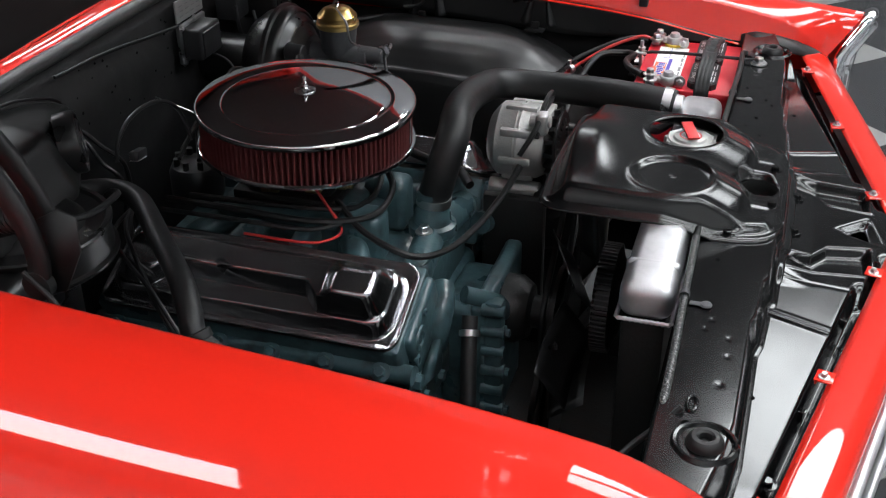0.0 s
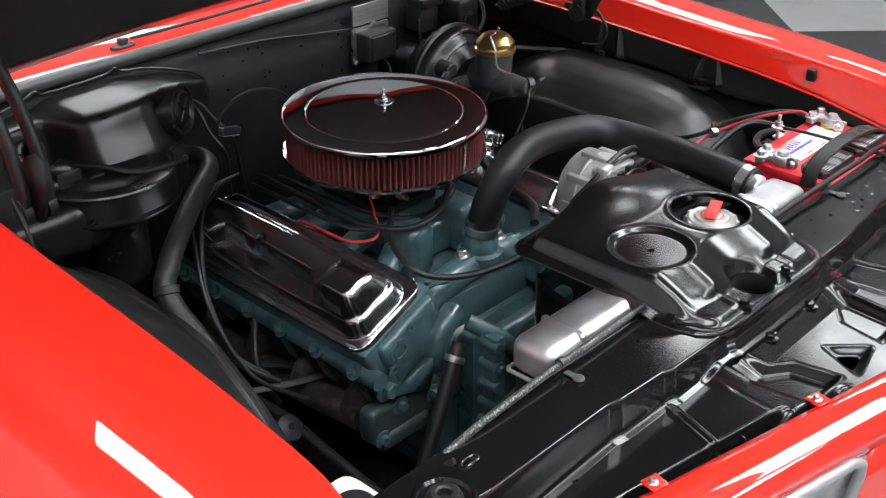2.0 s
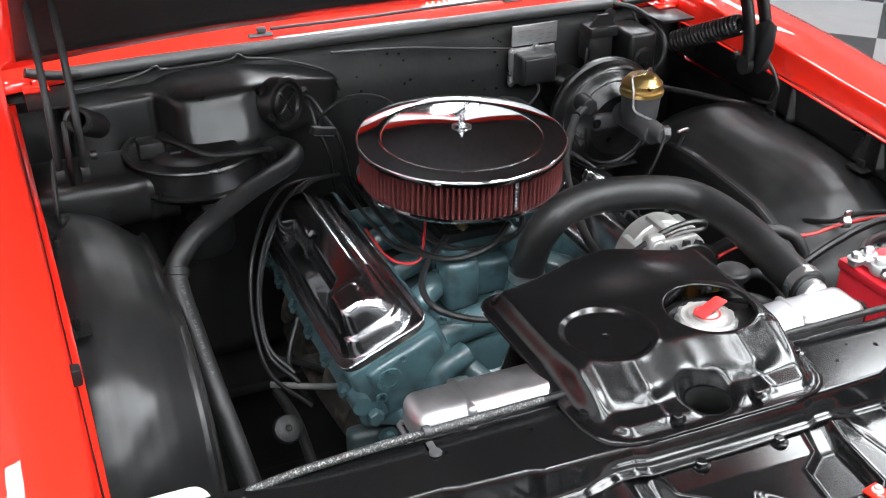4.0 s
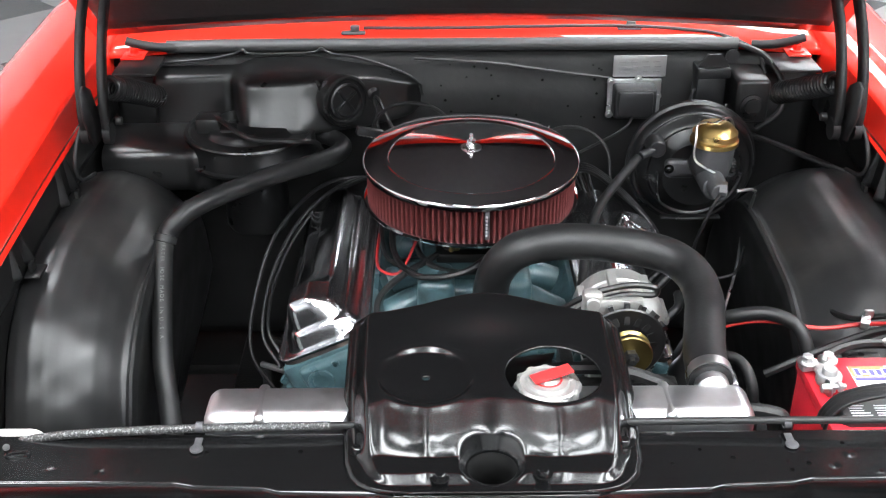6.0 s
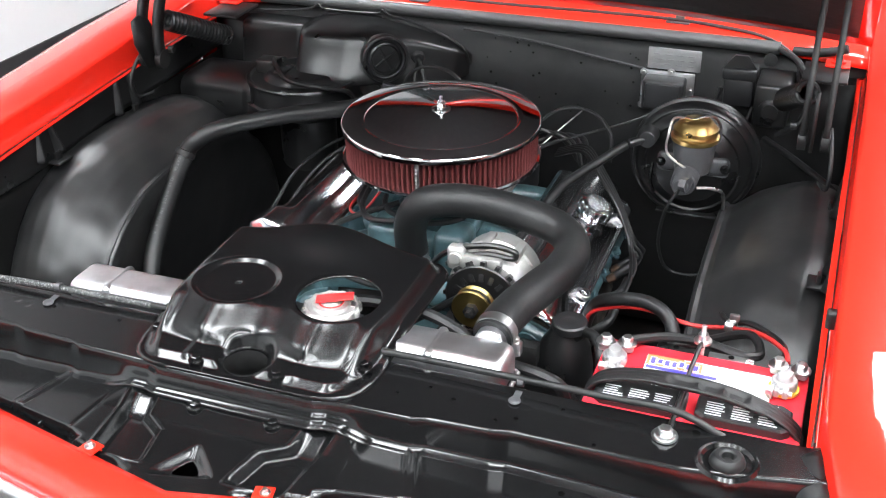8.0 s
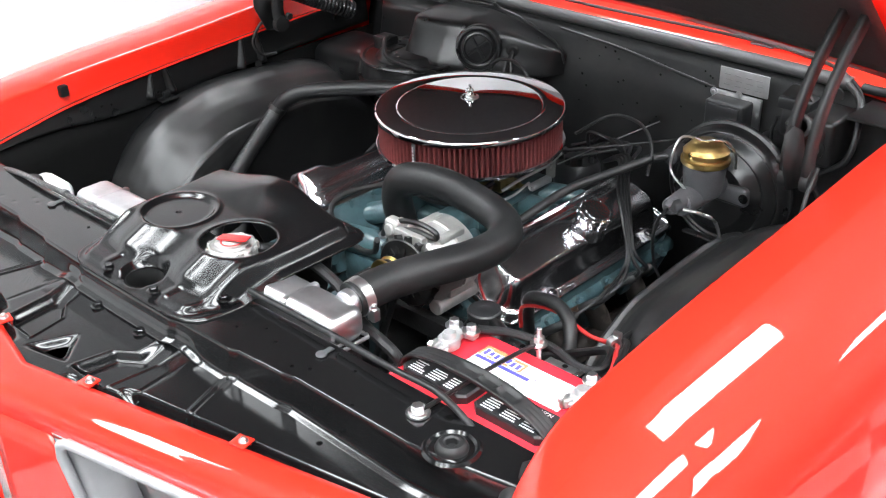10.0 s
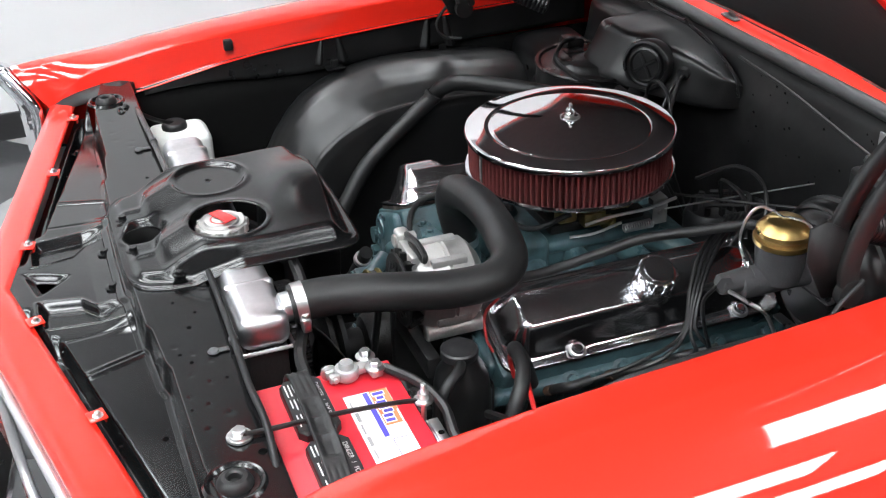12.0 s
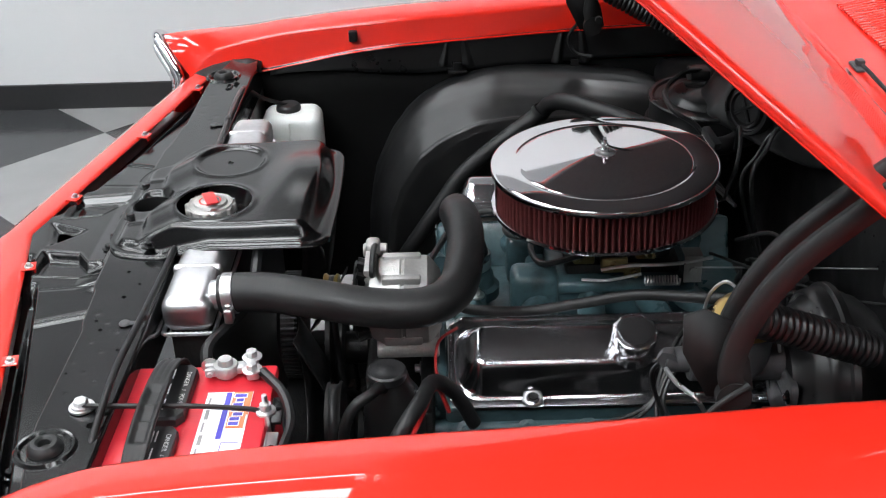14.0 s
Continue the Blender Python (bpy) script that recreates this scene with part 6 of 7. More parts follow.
# ---- heater box and blower ----
heat = thing("heater_box", (-0.33, 0.40, 0.83), "black moulded heater box on the firewall", "heater box")
HB = [(-0.605, 0.030, 0.950, 0.835), (-0.592, 0.070, 0.958, 0.830), (-0.462, 0.074, 0.962, 0.830), (-0.448, 0.074, 0.962, 0.835), (-0.436, 0.110, 0.965, 0.858), (-0.424, 0.150, 0.970, 0.870), (-0.402, 0.172, 0.975, 0.876),
      (-0.315, 0.170, 0.977, 0.878), (-0.290, 0.160, 0.977, 0.878), (-0.268, 0.146, 0.974, 0.876), (-0.18, 0.088, 0.958, 0.868), (-0.125, 0.052, 0.940, 0.870), (-0.105, 0.034, 0.932, 0.873), (-0.088, 0.0, 0.920, 0.876)]


def hb(i, u):
    x = -0.605 + 0.52 * u
    return smooth_table(x, [(r[0], r[i]) for r in HB])


bm = bmesh.new()
SEC = [(0.0, 0.0), (0.34, 0.003), (0.58, 0.012), (0.70, 0.040), (0.755, 0.10), (0.79, 0.20), (0.825, 0.33), (0.87, 0.47), (0.925, 0.62), (0.975, 0.76), (1.0, 0.87), (0.985, 0.945), (0.92, 0.99), (0.6, 1.0), (0.0, 1.0)]
SEC_D = [(k, d) for k, (d, h) in enumerate(SEC)]
SEC_H = [(k, h) for k, (d, h) in enumerate(SEC)]


def hb_f(u, v):
    k = v * (len(SEC) - 1)
    d, h = smooth_table(k, SEC_D), smooth_table(k, SEC_H)
    zt, zb = hb(2, u), hb(3, u)
    return (-0.605 + 0.52 * u, 0.402 - hb(1, u) * d, zt + (zb - zt) * h)


sheet(bm, 156, 70, hb_f)
part("moulding", bm, BLACK_MOULDED, heat, "black moulded housing", angle=50)
bm = bmesh.new()
tube(bm, [(-0.60, 0.396, 0.968), (-0.50, 0.396, 0.975), (-0.45, 0.396, 0.985), (-0.43, 0.394, 0.994), (-0.41, 0.394, 0.986), (-0.30, 0.394, 0.988), (-0.28, 0.394, 0.996), (-0.26, 0.394, 0.986), (-0.20, 0.394, 0.975), (-0.11, 0.394, 0.94), (-0.085, 0.394, 0.90)], 0.0026, 8, 6)
part("flange", bm, BLACK_MOULDED, heat)
bm = bmesh.new()
lathe(bm, [(0.047, -0.02), (0.049, 0.006), (0.047, 0.011), (0.042, 0.012), (0.040, 0.007), (0.036, 0.006), (0.034, 0.012), (0.030, 0.014), (0.027, 0.009), (0, 0.010)], (-0.231, 0.282, 0.934), (0.339, -0.548, 1.054), 40)
for a in (0.6, 2.1):
    box(bm, (-0.026, -0.003, 0.009), (0.026, 0.003, 0.0135), 0.001, 1, frame_of((-0.231, 0.282, 0.934), (0.339, -0.548, 1.054))[0] @ Matrix.Rotation(a, 4, "Z"))
part("round_cover", bm, BLACK_MOULDED, heat, "round black cover with cross ribs")
bm = bmesh.new()
lathe(bm, [(0, 0), (0.014, 0), (0.016, 0.006), (0.010, 0.012), (0, 0.012)], (-0.181, 0.337, 0.924), (0.30, -0.35, 0.93), 20)
part("grommet", bm, RUBBER, heat)
cable("heater_wire", [(-0.178, 0.332, 0.924), (-0.165, 0.312, 0.918), (-0.15, 0.295, 0.89), (-0.13, 0.27, 0.85), (-0.11, 0.28, 0.76), (-0.08, 0.30, 0.68)], 0.004, CABLE, "black wires out of the heater box", "wire")
cable("heater_wire", [(-0.178, 0.332, 0.922), (-0.172, 0.305, 0.905), (-0.168, 0.285, 0.87), (-0.155, 0.26, 0.83), (-0.14, 0.28, 0.74), (-0.10, 0.31, 0.66)], 0.0035, CABLE, "black wires out of the heater box", "wire")
cable("heater_wire", [(-0.178, 0.250, 0.880), (-0.168, 0.248, 0.912), (-0.140, 0.242, 0.937), (-0.100, 0.234, 0.946), (-0.060, 0.225, 0.938), (-0.035, 0.215, 0.912), (-0.03, 0.20, 0.86)], 0.0035, CABLE, "black wire arching beside the air cleaner", "wire")
con = thing("wire_connector", (-0.175, 0.207, 0.90), "silver and black wire connector hanging on its wires", "connector")
CM = frame_of((-0.203, 0.201, 0.908), (-0.150, 0.216, 0.892))[0]
bm = bmesh.new()
box(bm, (-0.007, -0.007, 0.0), (0.007, 0.007, 0.05), 0.002, 2, CM)
part("shell", bm, PLASTIC, con)
for k in range(6):
    bm = bmesh.new()
    box(bm, (-0.0072, -0.0082, 0.004 + 0.0075 * k), (0.0072, -0.0068, 0.009 + 0.0075 * k), 0.0004, 1, CM)
    part("contact", bm, STEEL, con, "bright metal contact")
blo = thing("blower", (-0.40, 0.25, 0.70), "round black heater blower housing beside the wheelhouse", "blower")
bm = bmesh.new()
lathe(bm, [(0, -0.2), (0.055, -0.2), (0.06, -0.19), (0.06, -0.09), (0.09, -0.075), (0.118, -0.056), (0.126, -0.050), (0.126, -0.046), (0.120, -0.043), (0.1175, -0.008), (0.1215, -0.006), (0.1225, -0.002), (0.1205, 0.001), (0.114, 0.001), (0.110, -0.003), (0.086, -0.003), (0.080, 0.002), (0.076, 0.008), (0.070, 0.010), (0, 0.012)], (-0.404, 0.260, 0.890), (-0.404, 0.260, 2), 64)
part("housing", bm, BLACK_MOULDED, blo)
bm = bmesh.new()
box(bm, (-0.500, 0.225, 0.889), (-0.455, 0.265, 0.920), 0.006, 2)
box(bm, (-0.452, 0.21, 0.889), (-0.425, 0.25, 0.905), 0.004, 2)
part("resistor", bm, BLACK_SATIN, blo)
bm = bmesh.new()


def duct_f(u, v):
    """A rounded box section that runs from the blower to the fender."""
    c, n = math.cos(v * 2 * math.pi), math.sin(v * 2 * math.pi)
    swell = 1.0 + 0.05 * bump_in(u, 0.18, 0.24, 0.03)
    return (-0.45 - 0.22 * u, 0.255 + 0.02 * u + 0.080 * swell * math.copysign(abs(c) ** 0.5, c), 0.836 - 0.01 * u + 0.047 * swell * math.copysign(abs(n) ** 0.5, n))


sheet(bm, 30, 40, duct_f)
part("duct", bm, BLACK_MOULDED, blo, "black duct to the fender", angle=60)
cable("blower_wire", [(-0.465, 0.245, 0.918), (-0.44, 0.205, 0.922), (-0.39, 0.165, 0.908), (-0.31, 0.165, 0.902), (-0.28, 0.20, 0.885), (-0.27, 0.22, 0.86)], 0.005, CABLE, "black wires over the blower", "wire")

# ---- heater hose ----
hh = thing("heater_hose", (-0.50, -0.05, 0.82), "long black heater hose along the wheelhouse", "hose")
bm = bmesh.new()
tube(bm, [(-0.31, 0.30, 0.85), (-0.27, 0.285, 0.862), (-0.232, 0.235, 0.862), (-0.255, 0.17, 0.866), (-0.345, 0.085, 0.872), (-0.442, -0.005, 0.868), (-0.485, -0.04, 0.850), (-0.505, -0.062, 0.820), (-0.500, -0.14, 0.762), (-0.491, -0.214, 0.702), (-0.478, -0.265, 0.635), (-0.46, -0.34, 0.53)], 0.0165, 16, 8)
part("hose_tube", bm, RUBBER, hh)
bm = bmesh.new()
lathe(bm, [(0.0165, 0), (0.0195, 0.001), (0.0195, 0.012), (0.0165, 0.013)], (-0.502, -0.055, 0.832), (-0.507, -0.066, 0.815), 20)
part("joint_ring", bm, RUBBER, hh)

def words(name, text, size, places, mat, parent, label):
    """Printed characters, one mesh: places(i) gives the pose of each character."""
    bm = bmesh.new()
    deps = bpy.context.evaluated_depsgraph_get()
    for i, ch in enumerate(text):
        if ch == " ":
            continue
        cu = bpy.data.curves.new("character", "FONT")
        cu.body, cu.size, cu.align_x, cu.align_y = ch, size, "CENTER", "CENTER"
        tmp = bpy.data.objects.new("character", cu)
        me = bpy.data.meshes.new_from_object(tmp)
        me.transform(places(i))
        bm.from_mesh(me)
        bpy.data.objects.remove(tmp)
        bpy.data.meshes.remove(me)
    return part(name, bm, mat, parent, label, smooth=False)


HOSE_LINE = spline([(-0.485, -0.04, 0.850), (-0.505, -0.062, 0.820), (-0.500, -0.14, 0.762), (-0.491, -0.214, 0.702), (-0.478, -0.265, 0.635), (-0.46, -0.34, 0.53)], 40)


def on_hose(i):
    d, k = 0.045 + 0.0068 * i, 1
    while k < len(HOSE_LINE) - 2 and d > 0:
        d -= (HOSE_LINE[k + 1] - HOSE_LINE[k]).length
        k += 1
    t = (HOSE_LINE[k + 1] - HOSE_LINE[k]).normalized()
    up = Vector((0.15, -0.62, 0.77))
    n = (up - t * up.dot(t)).normalized()
    y = n.cross(t)
    p = HOSE_LINE[k] + n * 0.0168
    return Matrix(((t.x, y.x, n.x, p.x), (t.y, y.y, n.y, p.y), (t.z, y.z, n.z, p.z), (0, 0, 0, 1)))


words("printed_words", "HEATER HOSE MADE IN U.S.A.", 0.0082, on_hose, HOSE_PRINT, hh, "pale printed words on the hose")
for k, cx in enumerate((0.478, 0.602)):
    words("printed_words", "DANGER / POISON", 0.0082, lambda i: Matrix.Translation((cx - 0.034 + 0.0050 * i, -0.5705, 0.8758)), WHITE_PRINT, bat, "small printed warning")

# ---- washer bottle ----
wash = thing("washer_bottle", (-0.62, -0.57, 0.58), "translucent white washer bottle with black cap", "washer bottle")
bm = bmesh.new()
box(bm, (-0.662, -0.634, 0.58), (-0.562, -0.510, 0.802), 0.024, 5)
box(bm, (-0.664, -0.575, 0.60), (-0.560, -0.571, 0.790), 0.0015, 2)
lathe(bm, [(0.022, 0), (0.022, 0.006), (0, 0.006)], (-0.613, -0.578, 0.799), (-0.613, -0.578, 2), 24)
part("bottle", bm, WHITE_PLASTIC, wash)
bm = bmesh.new()
lathe(bm, [(0, 0), (0.0255, 0), (0.026, 0.003), (0.0245, 0.010), (0.021, 0.013), (0, 0.014)], (-0.613, -0.578, 0.802), (-0.613, -0.578, 2), 28)
part("cap", bm, PLASTIC, wash, "black push-on cap")
bm = bmesh.new()
tube(bm, [(-0.613, -0.578, 0.812), (-0.600, -0.600, 0.824), (-0.575, -0.625, 0.845), (-0.560, -0.655, 0.872), (-0.550, -0.672, 0.889)], 0.004, 8, 6)
part("outlet_tube", bm, RUBBER, wash, "thin black rubber outlet tube")

# ---- hood hinges ----
for s in (-1, 1):
    h = thing("hood_hinge", (s * 0.61, 0.1, 0.98), "black hood hinge with a coil spring", "hinge", "hood hinges")
    curve = spline([(0, 0.052, 0.968), (0, 0.046, 1.005), (0, 0.060, 1.060), (0, 0.095, 1.120), (0, 0.145, 1.170), (0, 0.200, 1.215)], 6)

    def strip(u, v, x, w):
        k = round(u * (len(curve) - 1))
        p, q = curve[max(k - 1, 0)], curve[min(k + 1, len(curve) - 1)]
        n = Vector((0, (q - p).z, -(q - p).y)).normalized()
        return Vector((s * x, 0, 0)) + curve[k] + n * (w * (v - 0.5))
    for x in (0.604, 0.640):
        bm = bmesh.new()
        sheet(bm, len(curve) - 1, 2, lambda u, v: strip(u, v, x, 0.025))
        lathe(bm, [(0, -0.003), (0.015, -0.003), (0.015, 0.003), (0, 0.003)], (s * x, 0.052, 0.968), (s * (x + 1), 0.052, 0.968), 20)
        part("arm", bm, FIREWALL, h, thick=0.010, offset=0.0)
    bm = bmesh.new()
    plate_line = [(0.028, 0.955), (0.062, 0.948), (0.078, 0.962), (0.070, 1.000), (0.050, 1.045), (0.020, 1.062), (-0.002, 1.055), (0.000, 1.010)]
    bm.faces.new([bm.verts.new((s * 0.622, y, z)) for y, z in plate_line])
    part("side_plate", bm, FIREWALL, h, "black side plate with rounded corners", thick=0.005)
    bm = bmesh.new()
    tube(bm, [(s * 0.646, 0.066, 0.985), (s * 0.652, 0.030, 0.960), (s * 0.655, 0.010, 0.925), (s * 0.652, 0.025, 0.895), (s * 0.640, 0.060, 0.890)], 0.0035, 8, 6)
    part("hook_rod", bm, FIREWALL, h, "bent black hook rod")
    bm = bmesh.new()
    a, b = Vector((s * 0.601, 0.078, 1.038)), Vector((s * 0.560, 0.225, 0.965))
    mm, L = frame_of(a, b)
    turns = round(L / 0.0092)
    tube(bm, [mm @ Vector((0.0165 * math.cos(i * math.pi / 8), 0.0165 * math.sin(i * math.pi / 8), L * i / (16 * turns))) for i in range(16 * turns + 1)], 0.0046, 8, 1)
    part("coil_spring", bm, BLACK_SATIN, h, "tight black coil spring")
    bm = bmesh.new()
    lathe(bm, [(0, 0), (0.007, 0), (0.007, 0.010), (0, 0.011)], (s * 0.592, 0.062, 0.985), (s * -1, 0.062, 0.985), 16)
    part("pivot", bm, BLACK_SATIN, h)
    bm = bmesh.new()
    box(bm, (s * 0.638 - 0.022, 0.370, 0.982), (s * 0.638 + 0.022, 0.418, 0.986), 0.0015)
    tab = part("mount_tab", bm, RED, h, "red painted mounting tab")
    shared("bolt", BOLT_RED, tab, Matrix.Translation((s * 0.638, 0.395, 0.986)) @ Matrix.Scale(1.3, 4))
    bm = bmesh.new()
    box(bm, (s * 0.62 - 0.04, 0.30, 0.975), (s * 0.62 + 0.04, 0.40, 0.981), 0.002)
    part("mount_plate", bm, BLACK_SATIN, h)

# ---- hoses, cables and wires about the engine ----
cable("fuel_line", [(-0.06, -0.07, 0.80), (-0.12, -0.13, 0.792), (-0.152, -0.19, 0.785), (-0.142, -0.235, 0.770), (-0.08, -0.265, 0.755), (0.0, -0.29, 0.760), (0.06, -0.315, 0.79), (0.09, -0.335, 0.83)], 0.0055, RUBBER, "black rubber line across the intake", "hose")
cable("plug_wire", [(-0.13, 0.20, 0.80), (-0.135, 0.08, 0.802), (-0.13, -0.06, 0.798), (-0.09, -0.14, 0.80), (-0.02, -0.15, 0.812), (0.03, -0.12, 0.83)], 0.0055, CABLE, "black wire under the air cleaner", "wire")
cable("plug_wire", [(-0.15, 0.20, 0.79), (-0.155, 0.05, 0.795), (-0.145, -0.05, 0.79), (-0.12, -0.10, 0.795)], 0.004, CABLE, "black wire under the air cleaner", "wire")
cable("plug_wire", [(-0.11, 0.17, 0.80), (-0.09, -0.06, 0.80), (-0.03, -0.11, 0.79), (0.06, -0.10, 0.80), (0.09, -0.04, 0.83)], 0.005, CABLE, "black wire under the air cleaner", "wire")
cable("red_wire", [(-0.08, -0.03, 0.845), (-0.10, -0.07, 0.81), (-0.12, -0.10, 0.785), (-0.145, -0.09, 0.778), (-0.16, -0.05, 0.775), (-0.16, 0.05, 0.775)], 0.0025, RED_WIRE, "thin red wire beside the carburettor", "wire")
cable("red_wire", [(0.238, -0.235, 0.80), (0.250, -0.262, 0.785), (0.268, -0.268, 0.755), (0.28, -0.262, 0.735)], 0.0022, RED_WIRE, "red wire down the front of the valve cover", "wire")
for k, plug in enumerate((0.075, 0.04, -0.06, -0.165)):
    d = 0.010 * k
    bend = 0.045 - 0.008 * k
    end = Vector((0.350, plug, 0.692))
    wire = cable("spark_plug_wire", [(0.15, 0.25 - d, 0.80), (0.215, 0.205 - d, 0.835), (0.270, 0.125 - d, 0.822), (0.314, 0.072 - 0.7 * d, 0.788), (0.345, bend, 0.742 - 0.004 * k), (0.362, (bend + plug) / 2, 0.712), end], 0.0034, CABLE, "black spark plug wire over the valve cover", "wire", "spark plug wires")
    bm = bmesh.new()
    tube(bm, [end + Vector((0.004, 0.012 if k < 2 else 0.03, 0.006)), end, (0.335, plug - 0.012, 0.682), (0.318, plug - 0.018, 0.668)], 0.0078, 10, 4)
    part("boot", bm, RUBBER, wire, "black rubber plug boot")
    bm = bmesh.new()
    rod(bm, (0.322, plug - 0.017, 0.671), (0.309, plug - 0.021, 0.661), 0.0088, 0.0075, 12)
    part("boot_end", bm, BURNT, wire, "heat-browned end of the boot")
for k, d in ((0, 0.0), (1, 0.015), (2, 0.05)):
    cable("spark_plug_wire", [(-0.14, 0.25, 0.79), (-0.21 - d, 0.22, 0.795), (-0.29 - d, 0.16 - d, 0.76), (-0.345 - d * 0.6, 0.08 - d, 0.69), (-0.36 - d * 0.4, 0.0 - 1.5 * d, 0.62), (-0.33, -0.05 - 2 * d, 0.585)], 0.0035, CABLE, "black spark plug wire beside the valve cover", "wire", "spark plug wires")
cable("battery_cable", [(0.44, -0.480, 0.873), (0.48, -0.45, 0.868), (0.53, -0.435, 0.862), (0.585, -0.44, 0.855), (0.605, -0.42, 0.850), (0.585, -0.37, 0.845), (0.52, -0.34, 0.80), (0.42, -0.33, 0.74)], 0.0065, CABLE, "black battery cable looping behind the battery", "cable")
cable("red_cable", [(0.642, -0.465, 0.873), (0.635, -0.44, 0.875), (0.60, -0.38, 0.855), (0.557, -0.318, 0.818), (0.50, -0.30, 0.800), (0.43, -0.28, 0.80), (0.38, -0.272, 0.79), (0.34, -0.262, 0.765), (0.33, -0.25, 0.72)], 0.0034, RED_WIRE, "thin red battery cable over the wheelhouse", "cable")
cable("black_cable", [(0.640, -0.46, 0.868), (0.63, -0.42, 0.872), (0.585, -0.33, 0.838), (0.55, -0.29, 0.81), (0.53, -0.20, 0.78), (0.525, -0.05, 0.74)], 0.0045, CABLE, "black cable clipped to the wheelhouse", "cable")
cable("corrugated_hose", [(0.318, -0.215, 0.69), (0.332, -0.236, 0.745), (0.350, -0.256, 0.782), (0.378, -0.272, 0.804), (0.425, -0.282, 0.815), (0.462, -0.300, 0.808), (0.478, -0.318, 0.782), (0.482, -0.330, 0.74), (0.478, -0.34, 0.64)], 0.0105, RUBBER, "black hose bent over behind the battery", "hose", "", 14)
cable("pump_hose", [(0.335, -0.338, 0.765), (0.350, -0.342, 0.780), (0.370, -0.354, 0.782), (0.382, -0.376, 0.770), (0.388, -0.392, 0.73), (0.388, -0.40, 0.62)], 0.008, RUBBER, "short black hose out of the steering pump", "hose", "", 12)
sup = thing("support_hose", (0.0, -0.648, 0.895), "black hose and braided sleeve tied along the radiator support", "hose")
bm = bmesh.new()
tube(bm, [(0.60, -0.655, 0.875), (0.53, -0.650, 0.900), (0.45, -0.652, 0.902), (0.33, -0.648, 0.900), (0.15, -0.645, 0.897), (-0.15, -0.645, 0.895), (-0.33, -0.648, 0.895), (-0.42, -0.650, 0.893), (-0.50, -0.651, 0.888), (-0.56, -0.650, 0.872), (-0.60, -0.648, 0.83), (-0.61, -0.646, 0.75)], 0.0045, 12, 8)
part("hose_tube", bm, RUBBER, sup)
bm = bmesh.new()
tube(bm, [(-0.185, -0.6455, 0.8952), (-0.26, -0.6468, 0.895), (-0.345, -0.6483, 0.8948), (-0.42, -0.650, 0.893), (-0.50, -0.651, 0.888), (-0.56, -0.650, 0.872), (-0.60, -0.648, 0.83), (-0.61, -0.646, 0.76)], 0.0050, 10, 10)
part("braided_sleeve", bm, BRAID, sup, "black and silver braided sleeve")
cable("steering_rod", [(0.53, 0.30, 0.856), (0.58, 0.235, 0.857), (0.641, 0.15, 0.856), (0.675, 0.10, 0.855)], 0.006, CABLE, "thin black rod from booster to inner fender", "rod")
cable("throttle_cable", [(0.09, 0.155, 0.828), (0.20, 0.22, 0.85), (0.30, 0.30, 0.868), (0.33, 0.385, 0.872)], 0.0025, CABLE, "thin throttle cable to the firewall", "cable")
pipe = thing("filler_pipe", (-0.25, -0.34, 0.40), "black pipe with a bright collar beside the timing cover", "pipe")
bm = bmesh.new()
tube(bm, [(-0.160, -0.322, 0.690), (-0.185, -0.328, 0.655), (-0.25, -0.345, 0.56), (-0.315, -0.36, 0.46)], 0.0125, 14, 8)
part("pipe_body", bm, RUBBER, pipe)
bm = bmesh.new()
lathe(bm, [(0.0125, 0), (0.0165, 0.001), (0.0165, 0.010), (0.0125, 0.011)], (-0.172, -0.325, 0.673), (-0.184, -0.328, 0.656), 20)
part("collar", bm, STEEL, pipe, "bright steel collar")
for x, y, z in ((0.557, -0.318, 0.822),):
    t = thing("cable_clip", (x, y, z), "small zinc clip on the wheelhouse", "clip")
    bm = bmesh.new()
    lathe(bm, [(0.006, 0), (0.010, 0), (0.010, 0.012), (0.006, 0.012)], (x - 0.006, y, z), (x + 1, y - 0.4, z), 14)
    box(bm, (x - 0.004, y - 0.003, z + 0.008), (x + 0.010, y + 0.003, z + 0.020), 0.002)
    part("band", bm, STEEL, t)
for x in (-0.335, 0.341):
    t = thing("hose_tie", (x, -0.655, 0.885), "dull metal clip holding the hose to the support", "clip", "hose ties")
    bm = bmesh.new()
    lathe(bm, [(0.0048, 0), (0.0066, 0), (0.0066, 0.008), (0.0048, 0.008)], (x - 0.004, -0.648, 0.8965), (x + 1, -0.648, 0.8965), 14)
    box(bm, (x - 0.0045, -0.674, 0.8855), (x + 0.0045, -0.655, 0.8875), 0.0008)
    lathe(bm, [(0, 0), (0.0075, 0), (0.0078, 0.001), (0.0065, 0.003), (0.004, 0.0035), (0, 0.004)], (x, -0.675, 0.8855), (x, -0.675, 2), 16)
    part("tie", bm, GREY_CAST, t)

cable("overflow_hose", [(0.045, -0.570, 0.905), (0.050, -0.540, 0.885), (0.085, -0.528, 0.890), (0.160, -0.524, 0.886), (0.213, -0.524, 0.868), (0.250, -0.534, 0.851), (0.29, -0.549, 0.847), (0.345, -0.566, 0.851), (0.370, -0.566, 0.838), (0.377, -0.552, 0.79), (0.374, -0.53, 0.70)], 0.0085, RUBBER, "black overflow hose behind the radiator tank", "hose")
cable("throttle_rod", [(0.105, 0.13, 0.812), (0.13, 0.25, 0.822), (0.165, 0.385, 0.836)], 0.0014, STEEL, "long thin steel throttle rod to the firewall", "rod")
dist = thing("distributor", (0.06, 0.255, 0.70), "black distributor cap with plug wires behind the engine", "distributor")
